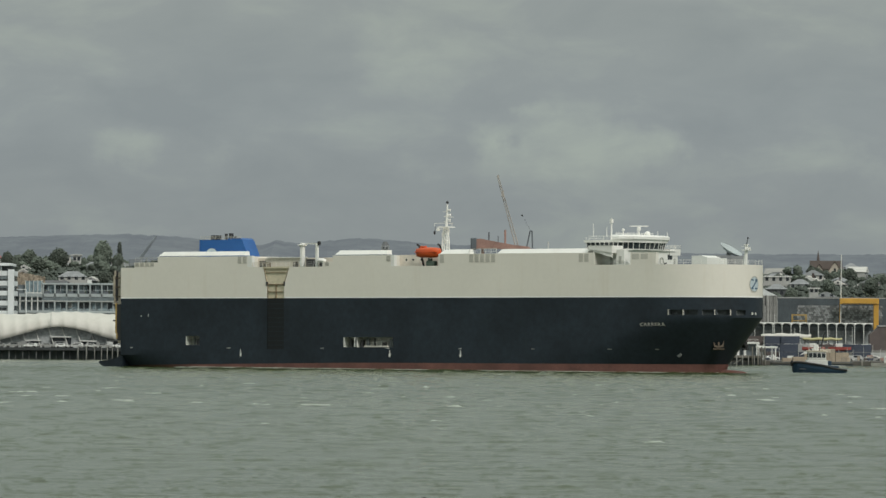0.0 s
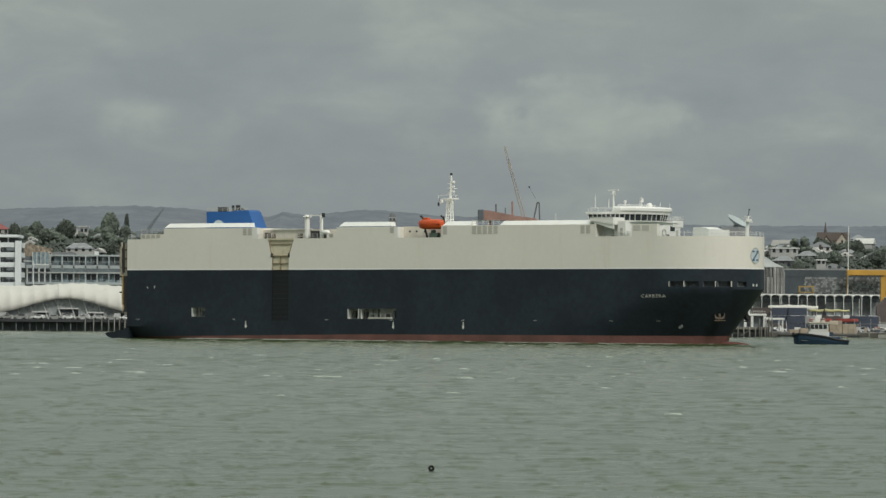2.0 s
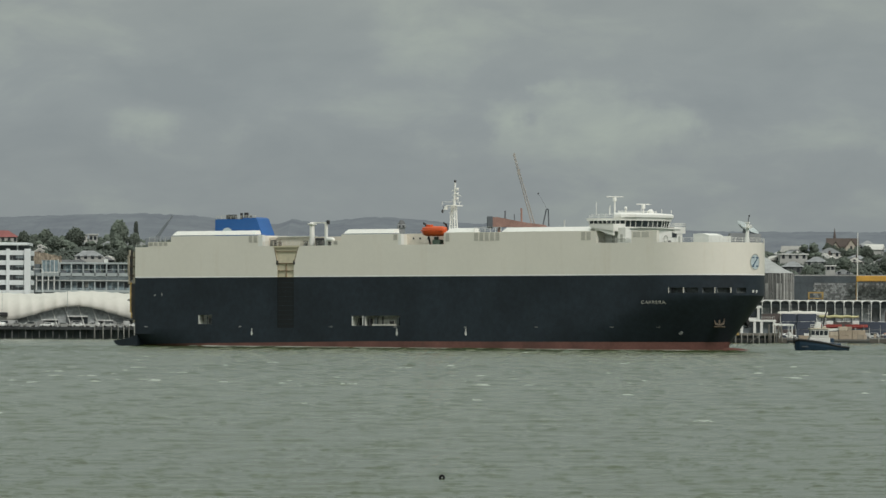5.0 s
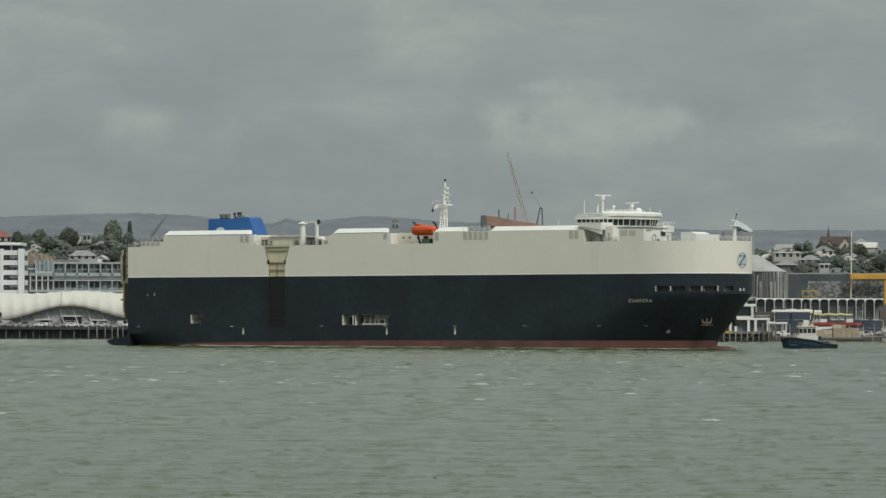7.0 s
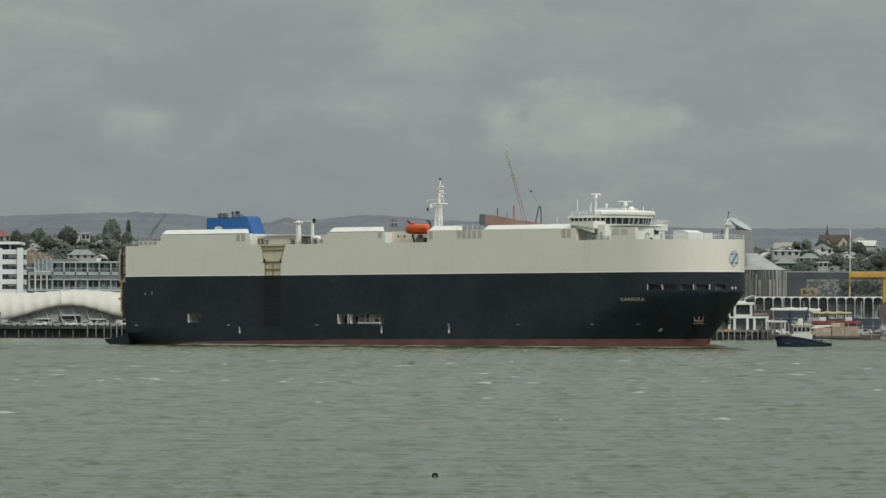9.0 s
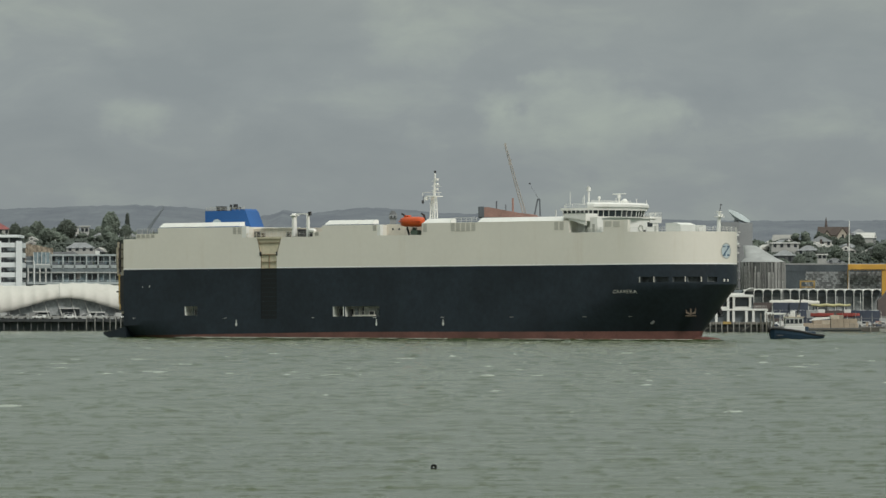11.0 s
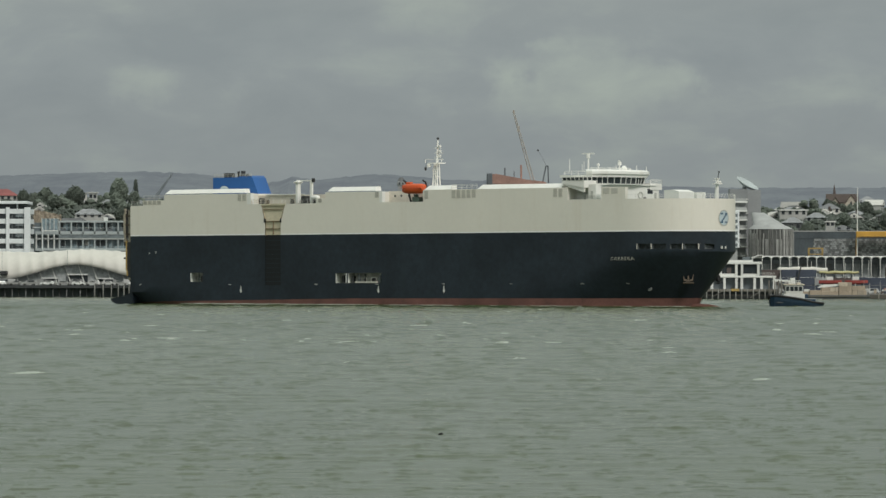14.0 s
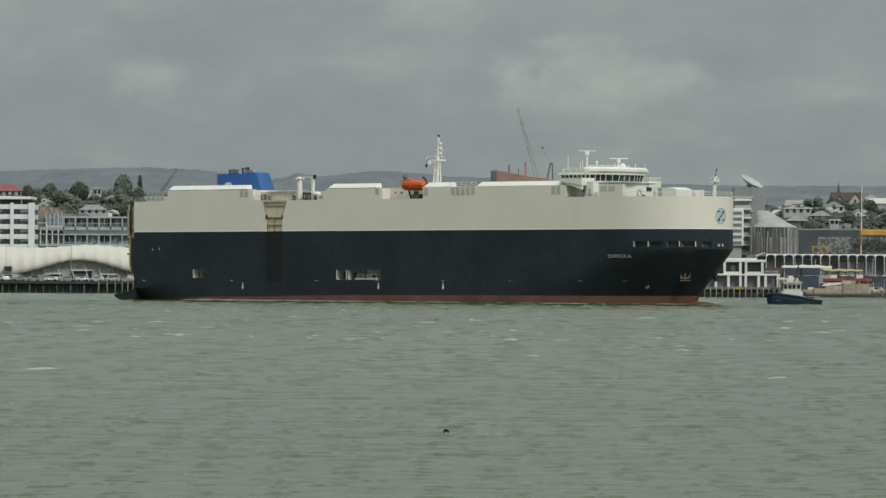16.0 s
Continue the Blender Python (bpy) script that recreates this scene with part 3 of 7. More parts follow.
def build_stern():
    bm = bmesh.new()
    # low counter that runs out aft at the water
    prof = [(-7.3, 1.7), (-6.7, 1.05), (-5.2, 0.4), (-3.0, -0.15), (0.5, -0.8), (0.5, 3.3), (-0.5, 3.1), (-2.0, 2.55), (-4.2, 2.15), (-6.4, 1.95)]
    prism(bm, [(u - 90, w) for u, w in prof], "y", -14.85, 13.0)
    part("stern_counter", bm, "hull_black", ship)
    ramp = sboxes("stern_ramp", "stern_frame", (-1.2, -0.05, 3.0, 14.5, 6.5, 24.6), label="raised stern ramp with dark steel framing")
    bm = bmesh.new()
    for v in (14.4, 11.4, 8.4, 5.4):
        sbox(bm, -2.3, -1.5, v - 0.3, v, 17.2, 25.0)
    for w in (12, 16, 20, 24):
        sbox(bm, -2.9, -1.5, 3.2, 14.5, w, w + 0.4)
    part("ramp_frame", bm, "dark_steel", ramp, "dark steel stiffeners on the stern ramp")
    sboxes("stern_winch_house", "dark_steel", (-2.6, -1.5, 10.5, 14.6, 17.2, 18.6))
    sboxes("ramp_edge", "stern_ochre", (-2.0, -1.55, 14.2, 14.7, 9.0, 16.6), (-1.7, -1.3, 14.2, 14.7, 7.6, 9.0), label="ochre edge of the stern ramp")
    sboxes("ramp_side_plate", "dark_steel", (-1.6, -0.06, 14.3, 14.62, 7.2, 16.4))
    sboxes("ramp_post", "stern_frame", (-2.75, -2.2, 14.0, 14.7, 18.4, 23.6), (-2.4, -1.9, 14.0, 14.7, 23.6, 25.0), (-2.5, -1.95, 14.0, 14.7, 16.4, 18.4), label="weathered tan post of the stern ramp")
    for w in (18.2, 20.6, 22.9):
        sboxes("ramp_strut", "anchor_tan", (-2.3, -0.1, 14.1, 14.6, w, w + 0.35))


build_stern()
# louvred vent panels high on the sides
for u0, n, w0, w1 in ((4.6, 4, 26.0, 26.9), (107.3, 5, 26.5, 28.5), (37.0, 2, 26.6, 28.3), (139.2, 2, 26.4, 28.4), (98.6, 1, 26.4, 28.4), (82.6, 1, 26.9, 28.3), (64.0, 1, 25.9, 26.8)):
    for i in range(n):
        lv = sboxes("vent_louvre", "louvre", (u0 + 1.6 * i, u0 + 1.6 * i + 1.2, 14.97, 15.04, w0, w1))
        for k in range(4):
            w = w0 + (w1 - w0) * (k + 0.5) / 4
            sboxes("vent_slat", "vent_dim", (u0 + 1.6 * i + 0.1, u0 + 1.6 * i + 1.1, 15.03, 15.07, w - 0.06, w + 0.06), parent=lv)
# frame of the side ramp and its hinges
for d in ((45.95, 46.2, 17.9, 21.3), (51.4, 51.65, 17.9, 21.3), (46.2, 51.4, 21.2, 21.42), (46.2, 51.4, 19.4, 19.55), (48.7, 48.85, 17.9, 21.2), (45.6, 52.2, 24.2, 24.35)):
    sboxes("ramp_rib", "ramp_rust", (d[0], d[1], 14.55, 14.95, d[2], d[3]))
for i in range(10):
    sboxes("ramp_batten", "hull_black", (46.35, 51.25, 14.84, 14.925, 6.0 + 1.15 * i, 6.14 + 1.15 * i))
for u0, u1 in ((45.1, 46.2), (52.9, 51.4)):
    bm = bmesh.new()
    tube(bm, (u0 - 90, -14.99, 25.6), (u1 - 90, -14.99, 21.3), 0.11, n=5)
    part("hood_edge", bm, "ramp_rust", ship)
sboxes("hood_lip", "ramp_beige", (44.9, 53.1, 14.8, 15.12, 25.3, 25.75), label="beige lip of the ramp hood")
for u in (46.1, 51.5):
    sboxes("ramp_hinge", "dark_steel", (u - 0.2, u + 0.2, 14.8, 15.15, 21.0, 22.0))
bm = bmesh.new()
ball(bm, (178.2 - 90 - 7.2, 0, -0.65), 1.0, 20, 12, (7.6, 1.6, 1.15))
part("bulbous_bow", bm, "boot_red", ship, "red bulb just breaking the surface", smooth=True)


SCANNERS = []


def build_bridge():
    white = "ship_white"
    # lower house behind the side plating
    sboxes("deckhouse", white, (140.2, 149.1, -14.2, 11.4, 25.7, 29.3))
    sboxes("side_plating", "hull_cream", (153.9, 161.2, 13.9, 14.99, 25.7, 28.6), label="raised side plating by the bridge")
    sboxes("side_plating", white, (154.5, 162.8, -14.98, -13.9, 25.7, 27.6), label="raised side plating by the bridge")
    sboxes("plating_louvre", "louvre", (154.4, 156.4, 14.99, 15.03, 27.0, 28.3), (156.9, 158.9, 14.99, 15.03, 27.0, 28.3))
    sboxes("bridge_deck", white, (140.0, 149.6, -12.6, 11.6, 29.3, 29.5))
    bm = bmesh.new()
    prism(bm, [(142.0 - 90, 29.5), (142.0 - 90, 30.3), (148.8 - 90, 30.3), (148.8 - 90, 28.5)], "y", -15.2, -10.4)
    part("bridge_wing", bm, white, ship, "white bridge wing with a sloping underside")
    sboxes("wing_coping", "rail_grey", (141.9, 148.9, 15.15, 15.25, 30.26, 30.36))
    sboxes("bridge_wing", white, (142.0, 149.3, -15.2, -10.4, 28.3, 29.9))
    bm = bmesh.new()
    prism(bm, [(142.1 - 90, 29.3), (148.7 - 90, 29.3), (148.7 - 90, 27.4)], "y", -15.0, -14.6)
    part("wing_bracket", bm, white, ship)
    # wheelhouse with a faceted front
    plan = [(138.8, 10.35), (147.3, 10.35), (149.6, 7.0), (150.4, 3.0), (150.4, -3.0), (149.6, -7.0), (147.3, -10.35), (138.8, -10.35)]
    def ring(grow, w):
        out = []
        for u, v in plan:
            du = 1 if u > 140 else -1
            out.append((u - 90 + grow * du, -(v + grow * (0 if abs(v) < 4 else (1 if v > 0 else -1))), w))
        return out
    def storey(name, material, sections, label=""):
        bm = bmesh.new()
        rs = [[bm.verts.new(c) for c in ring(g_, w)] for g_, w in sections]
        for a, b in zip(rs, rs[1:]):
            for k in range(len(a)):
                n = (k + 1) % len(a)
                bm.faces.new((a[k], a[n], b[n], b[k]))
        bm.faces.new(rs[0][::-1]); bm.faces.new(rs[-1])
        return part(name, bm, material, ship, label)
    house = storey("wheelhouse", white, [(0.0, 29.4), (0.06, 29.65)])
    storey("wheelhouse_glass", "dark_glass", [(0.02, 29.65), (0.25, 31.15)], "dark raked wheelhouse windows")
    storey("wheelhouse_roof", white, [(0.65, 31.15), (0.75, 31.75)], "white roof slab")
    plan[0], plan[-1] = (145.4, 10.35), (145.4, -10.35)
    storey("roof_visor", white, [(0.85, 31.75), (1.05, 32.0), (1.05, 32.6), (0.7, 32.95), (-0.4, 33.05)], "deep white visor over the front windows")
    plan[0], plan[-1] = (138.8, 10.35), (138.8, -10.35)
    sboxes("wing_house", white, (149.7, 151.9, 12.7, 14.6, 25.7, 29.3), label="white side house under the bridge")
    sboxes("house_door", "rail_grey", (150.4, 151.1, 14.6, 14.64, 25.9, 27.7))
    # window mullions
    def along(k, f):
        a, b = ring(0.08, 29.65)[k], ring(0.08, 29.65)[k + 1]
        c, d = ring(0.33, 31.15)[k], ring(0.33, 31.15)[k + 1]
        mixp = lambda p, q: Vector(p).lerp(Vector(q), f)
        return mixp(a, b), mixp(c, d)
    for k, count in ((0, 7), (1, 3), (2, 2), (3, 3), (4, 3), (5, 5)):
        for i in range(count + (1 if k == 5 else 0)):
            p, q = along(k, i / count)
            bm = bmesh.new()
            tube(bm, p, q, 0.10, n=4)
            part("mullion", bm, white, house)
    sboxes("front_window", "window_dark", (149.1, 149.2, -11.6, -9.6, 27.3, 28.5))
    for a in (142.3, 145.8):
        sboxes("house_door", "rail_grey", (a, a + 0.8, 11.4, 11.46, 25.8, 27.7))
    sboxes("vent_cowl", "dark_steel", (149.1, 149.5, -8.6, -7.9, 25.8, 26.5))
    sboxes("front_door", "rail_grey", (149.1, 149.16, -13.2, -12.4, 25.8, 27.6))
    bm = bmesh.new()
    c = Vector((149.3 - 90, 6.6, 26.9))
    for i in range(14):
        a0, a1 = 2 * math.pi * i / 14, 2 * math.pi * (i + 1) / 14
        tube(bm, c + Vector((0, math.cos(a0), math.sin(a0))) * 0.8, c + Vector((0, math.cos(a1), math.sin(a1))) * 0.8, 0.11, n=4)
    part("lifebuoy_ring", bm, "rail_grey", ship)
    # radar masts, domes, aerials
    def mast(u, v, w0, w1, bar, name="radar_mast"):
        bm = bmesh.new()
        tube(bm, (u - 90, -v, w0), (u - 90, -v, w1), 0.24, 0.17)
        m_ = part(name, bm, white, ship)
        bm = bmesh.new()
        box(bm, -bar / 2, bar / 2, -0.14, 0.14, 0, 0.24, 0.05)
        SCANNERS.append(part("scanner", bm, white, m_, "rotating white radar bar", at=pose(u - 90, -v, w1 + 0.02)))
        bm = bmesh.new()
        tube(bm, (u - 90, -v, w1 - 0.9), (u - 90, -v, w1), 0.5, 0.45)
        part("scanner_motor", bm, white, m_)
    mast(142.1, 4.9, 31.7, 36.9, 4.2)
    mast(142.1, -7.5, 31.7, 35.3, 4.6)
    for u, v, w, r in ((149.3, 0, 33.3, 0.75), (146.8, 7.0, 34.2, 0.38)):
        bm = bmesh.new()
        ball(bm, (u - 90, -v, w), r)
        tube(bm, (u - 90, -v, 32.8), (u - 90, -v, w), 0.15)
        part("radome", bm, white, ship, smooth=True)
    for u, v, h in ((139.5, 9, 3.2), (140.8, 5, 2.4), (143, 8.5, 1.8), (148.5, -6, 1.6), (150, -8, 1.3), (144.5, -3, 1.7), (135.5, 6, -0.6)):
        bm = bmesh.new()
        tube(bm, (u - 90, -v, 32.6), (u - 90, -v, 32.6 + h), 0.07, n=5)
        part("aerial", bm, white, ship)


build_bridge()


def railing(name, pts, h=1.1, posts=1.6, material="ship_white"):
    """Open rail along a line of (u, v, w)."""
    bm = bmesh.new()
    for (u0, v0, w0), (u1, v1, w1) in zip(pts, pts[1:]):
        a, b = Vector((u0 - 90, -v0, w0)), Vector((u1 - 90, -v1, w1))
        for k in (0.4, 0.75, 1.0):
            tube(bm, a + Vector((0, 0, h * k)), b + Vector((0, 0, h * k)), 0.045, n=4)
        n = max(1, int((b - a).length / posts))
        for i in range(n + 1):
            p = a.lerp(b, i / n)
            tube(bm, p, p + Vector((0, 0, h)), 0.05, n=4)
    return part(name, bm, material, ship)


railing("railing", [(0.2, 14.8, 25.7), (4.2, 14.8, 25.7)], material="rail_grey")
railing("railing", [(4.5, 14.8, 27.0), (11.6, 14.8, 27.0)], h=1.3, material="rail_grey")
railing("railing", [(107.2, 14.8, 28.6), (115.2, 14.8, 28.6)], h=1.2)
railing("railing", [(41.5, 14.8, 25.7), (56, 14.8, 25.7)], material="ship_beige")
railing("railing", [(161.6, 14.6, 25.7), (166, 14.0, 25.7), (170, 13.0, 25.7), (174, 10.7, 25.7), (177, 7.9, 25.7), (179, 4.6, 25.7), (179.8, 0, 25.7), (179, -4.6, 25.7), (177, -7.9, 25.7)])
railing("railing", [(149.4, -10.4, 29.9), (149.4, -15.0, 29.9), (142.2, -15.0, 29.9)], h=0.9)
railing("railing", [(142.2, 11.6, 25.7), (149.0, 14.6, 25.7), (153.5, 14.8, 25.7)], h=1.1)
railing("railing", [(139.0, 10.2, 31.75), (145.2, 10.2, 31.75)], h=1.0)
railing("railing", [(146, 9, 32.9), (149, 3, 32.9), (149, -3, 32.9)], h=0.6)


def build_funnel():
    bm = bmesh.new()
    prof = [(6.6, 26.0), (23.6, 26.0), (20.2, 33.2), (6.6, 33.2)]
    prism(bm, [(u - 90, w) for u, w in prof], "y", 9.6, 14.8)
    f = part("funnel", bm, "funnel_blue", ship, "bright blue funnel casing with a sloping front")
    bm = bmesh.new()
    prism(bm, [(15.5 - 90, 33.2), (20.2 - 90, 33.2), (19.7 - 90, 33.6), (15.7 - 90, 33.6)], "y", 9.8, 14.6)
    part("casing_top", bm, "funnel_blue", f)
    for u, r, h in ((9.4, 0.8, 1.2), (11.0, 0.75, 1.2), (13.4, 0.35, 1.6), (15.0, 0.6, 1.7), (16.4, 0.3, 0.9)):
        bm = bmesh.new()
        tube(bm, (u - 90, 12, 33.1), (u - 90, 12, 33.2 + h), r, n=12)
        part("exhaust_pipe", bm, "dark_steel", f)
    # pale funnel badge
    bm = bmesh.new()
    for i in range(12):
        a0, a1 = math.pi * i / 12, math.pi * (i + 1) / 12
        c = Vector((10.6 - 90, 9.5, 30.1))
        bm.faces.new([bm.verts.new(c + Vector((math.cos(t) * r, 0, math.sin(t) * r * 0.62))) for t, r in ((a0, 0.3), (a1, 0.3), (a1, 1.5), (a0, 1.5))])
    part("funnel_badge", bm, "logo_pale", f)


build_funnel()
railing("funnel_rail", [(6.8, -9.8, 33.2), (19.8, -9.8, 33.2)], h=0.9, material="rail_grey")


def build_main_mast():
    bm = bmesh.new()
    for du, dv in ((-0.85, 0.6), (0.85, 0.6), (-0.85, -0.6), (0.85, -0.6)):
        tube(bm, (90 + du - 90, dv, 28.5), (90.2 + du * 0.55 - 90, dv * 0.5, 35.5), 0.17, 0.14)
    for w in (30.3, 32.2, 34.0):
        k = 1 - 0.45 * (w - 28.5) / 7
        sbox(bm, 90 - 0.9 * k, 90.2 + 0.9 * k, -0.6 * k, 0.6 * k, w, w + 0.12)
    m_ = part("signal_mast", bm, "ship_white", ship, "white lattice signal mast")
    bm = bmesh.new()
    tube(bm, (0.3, 0, 35.3), (0.55, 0, 41.3), 0.36, 0.17)
    part("mast_pole", bm, "ship_white", m_)
    sboxes("mast_platform", "ship_white", (88.7, 91.8, -1.5, 1.5, 35.45, 35.7), (88.4, 89.0, 1.0, 1.6, 34.6, 35.4), parent=m_)
    for w in (37.2, 38.4, 39.6):
        sboxes("mast_lamp", "ship_white", (90.9, 91.4, -0.35, 0.35, w, w + 0.45), parent=m_)
        sboxes("yard", "ship_white", (89.5, 91.6, -0.07, 0.07, w - 0.3, w - 0.15), parent=m_)
    bm = bmesh.new()
    for k in range(11):
        tube(bm, (-0.85 + 0.03 * k, -0.6, 29.0 + 0.6 * k), (0.85 - 0.03 * k, -0.55, 29.0 + 0.6 * k), 0.05, n=4)
    for k in range(4):
        s_ = 1 if k % 2 else -1
        tube(bm, (-0.8 * s_, -0.6, 28.6 + 1.7 * k), (0.72 * s_, -0.5, 30.3 + 1.7 * k), 0.06, n=4)
    part("mast_ladder", bm, "ship_white", m_)
    for u0, u1, w in ((87.6, 92.9, 35.75), (88.2, 92.2, 34.3)):
        sboxes("platform_rail", "ship_white", (u0, u1, 1.35, 1.45, w + 0.7, w + 0.8), (u0, u0 + 0.1, 1.35, 1.45, w, w + 0.8), (u1 - 0.1, u1, 1.35, 1.45, w, w + 0.8), parent=m_)
    bm = bmesh.new()
    ball(bm, (-2.3, -1.4, 34.2), 0.42, 8, 6, (0.7, 0.7, 1.2))
    tube(bm, (-2.3, -1.4, 34.4), (-1.9, -1.4, 35.8), 0.04, n=4)
    part("signal_shape", bm, "dark_steel", m_)
    for w in (36.4, 38.0):
        sboxes("radar_arm", "ship_white", (91.0, 92.3, -0.1, 0.1, w, w + 0.16), parent=m_)
    bm = bmesh.new()
    ball(bm, (0.55, 0, 41.7), 0.34, 8, 6)
    part("masthead_light", bm, "dark_steel", m_)
    sboxes("mast_base", "ship_white", (87.5, 93.5, -4, 4, 25.7, 28.6), parent=m_)


build_main_mast()


def build_boat_deck():
    # set-back beige deckhouse walls in the two gaps
    sboxes("recess_wall", "house_beige", (40.0, 66.4, -14.9, 10.5, 25.7, 28.0), label="beige set-back deckhouse wall")
    sboxes("recess_wall", "house_beige", (84.0, 98.2, -14.9, 11.2, 25.7, 28.5), label="beige set-back deckhouse wall")
    for u in (86, 88, 90.5, 96.4):
        bm = bmesh.new()
        tube(bm, (u - 90, -11.2, 27.3), (u - 90, -11.28, 27.3), 0.26, n=10)
        part("porthole", bm, "window_dark", ship)
    sboxes("end_post", "ship_white", (40.0, 41.4, 13.8, 15.0, 25.7, 28.5))
    sboxes("end_post", "ship_white", (84.0, 84.9, 13.8, 15.0, 25.7, 28.4))
    sboxes("wall_rail", "ship_white", (43, 55.5, 10.6, 11.0, 28.0, 28.2))
    for a, b, w0, w1, mt in ((42.2, 43.6, 25.7, 27.2, "dark_steel"), (44.4, 45.2, 25.7, 26.9, "anchor_tan"), (52.6, 53.6, 25.7, 27.0, "dark_steel"), (54.4, 55.6, 26.0, 27.4, "louvre"), (61.6, 62.8, 25.7, 26.9, "dark_steel")):
        sboxes("deck_locker", mt, (a, b, 12.0, 12.8, w0, w1))
    bm = bmesh.new()
    for w in (26.1, 26.5, 26.9):
        tube(bm, (41.4 - 90, -14.85, w), (66.2 - 90, -14.85, w), 0.022, n=4)
    for i in range(18):
        tube(bm, (41.8 - 90 + 1.42 * i, -14.85, 25.6), (41.8 - 90 + 1.42 * i, -14.85, 26.9), 0.025, n=4)
    part("deck_rail", bm, "ship_white", ship)
    # lifeboat on its davits
    boat = new("lifeboat")
    boat.parent = ship
    boat.matrix_basis = pose(94.6 - 90, -14.2, 29.1)
    tagged(boat, "orange enclosed lifeboat")
    bm = bmesh.new()
    secs = [(-3.6, 0.2, 0.55), (-3.3, 0.8, 1.05), (-2.2, 1.2, 1.35), (0, 1.35, 1.42), (2.2, 1.2, 1.38), (3.3, 0.8, 1.1), (3.65, 0.2, 0.6)]
    rings = []
    for x, b, h in secs:
        rings.append([bm.verts.new((x, b * math.copysign(abs(math.cos(t)) ** 0.7, math.cos(t)), h * math.copysign(abs(math.sin(t)) ** (0.6 if math.sin(t) > 0 else 0.9), math.sin(t)) * (0.8 if math.sin(t) > 0 else 1.0))) for t in [2 * math.pi * (k + 0.5) / 16 for k in range(16)]])
    for a, b in zip(rings, rings[1:]):
        for k in range(16):
            n = (k + 1) % 16
            bm.faces.new((a[k], a[n], b[n], b[k]))
    bm.faces.new(rings[0]); bm.faces.new(rings[-1][::-1])
    part("boat_hull", bm, "boat_orange", boat, smooth=True)
    bm = bmesh.new()
    box(bm, -3.3, 3.3, -1.33, 1.33, -0.08, 0.08, 0.03)
    part("fender_strip", bm, "boat_orange", boat)
    bm = bmesh.new()
    box(bm, -2.2, -0.8, -0.6, 0.6, 1.0, 1.5, 0.1)
    part("boat_cockpit", bm, "boat_orange", boat)
    for u in (91.4, 97.6):
        bm = bmesh.new()
        tube(bm, (u - 90, -11.5, 25.7), (u - 90, -13.4, 30.6), 0.24, n=6)
        tube(bm, (u - 90, -13.4, 30.6), (u - 90, -14.4, 31.0), 0.24, n=6)
        part("davit", bm, "dark_steel", ship)
    sboxes("boat_winch", "deck_green", (94.0, 96.2, 12.6, 14.4, 25.7, 26.9), (94.2, 95.0, 12.8, 14.0, 26.9, 27.6), bevel=0.12)
    # stores crane by the ramp
    bm = bmesh.new()
    sbox(bm, 55.5, 56.4, 12.8, 14.0, 25.7, 31.6, 0.15)
    sbox(bm, 55.1, 56.8, 12.5, 14.3, 30.9, 31.25, 0.1)
    c = part("stores_crane", bm, "ship_white", ship, "cream stores crane post and jib")
    sboxes("crane_jib", "ship_white", (56.6, 60.6, 13.2, 13.6, 31.3, 31.6), parent=c)
    sboxes("jib_rest", "ship_white", (60.1, 60.7, 13.1, 13.7, 25.7, 31.3), parent=c)
    sboxes("crane_hook", "dark_steel", (60.7, 61.3, 13.1, 13.7, 31.0, 32.0), parent=c)
    sboxes("hose_box", "dark_steel", (57.4, 59.7, 12.0, 14.0, 25.7, 27.6), (61.4, 63.0, 12.2, 14.0, 25.7, 26.9), bevel=0.1)
    bm = bmesh.new()
    ball(bm, (62.2 - 90, -14.0, 27.2), 0.85, 10, 6, (1.6, 0.8, 0.7))
    part("rescue_boat", bm, "ship_white", ship, smooth=True)
    # forecastle
    bm = bmesh.new()
    prism(bm, [(163.9 - 90, 25.7), (168.3 - 90, 25.7), (168.3 - 90, 27.5), (166.6 - 90, 28.0), (163.9 - 90, 27.9)], "y", -3.2, 3.0)
    part("forecastle_hatch", bm, "ship_white", ship)
    sboxes("forecastle_store", "ship_white", (158.2, 162.6, -13.9, -11.8, 25.7, 27.2))
    bm = bmesh.new()
    tube(bm, (176.0 - 90, 1.8, 25.7), (176.2 - 90, 1.9, 30.6), 0.52, 0.34)
    fm = part("foremast", bm, "ship_white", ship)
    sboxes("foremast_platform", "ship_white", (175.3, 177.1, -2.7, -1.1, 29.2, 29.42), (175.6, 176.6, -2.4, -1.4, 30.45, 30.65), parent=fm)
    sboxes("foremast_lamp", "ship_white", (176.7, 177.2, -2.1, -1.6, 29.42, 30.0), parent=fm)
    sboxes("foremast_lamp", "ship_white", (175.5, 175.9, -2.3, -1.8, 27.4, 27.9), parent=fm)
    sboxes("foremast_rail", "ship_white", (175.3, 177.1, -1.15, -1.1, 30.1, 30.18), parent=fm)
    bm = bmesh.new()
    tube(bm, (176.2 - 90, 2.0, 30.6), (176.5 - 90, 2.1, 32.3), 0.1, 0.07)
    ball(bm, (176.5 - 90, 2.1, 32.2), 0.22, 8, 6)
    part("foremast_light", bm, "dark_steel", fm)


build_boat_deck()


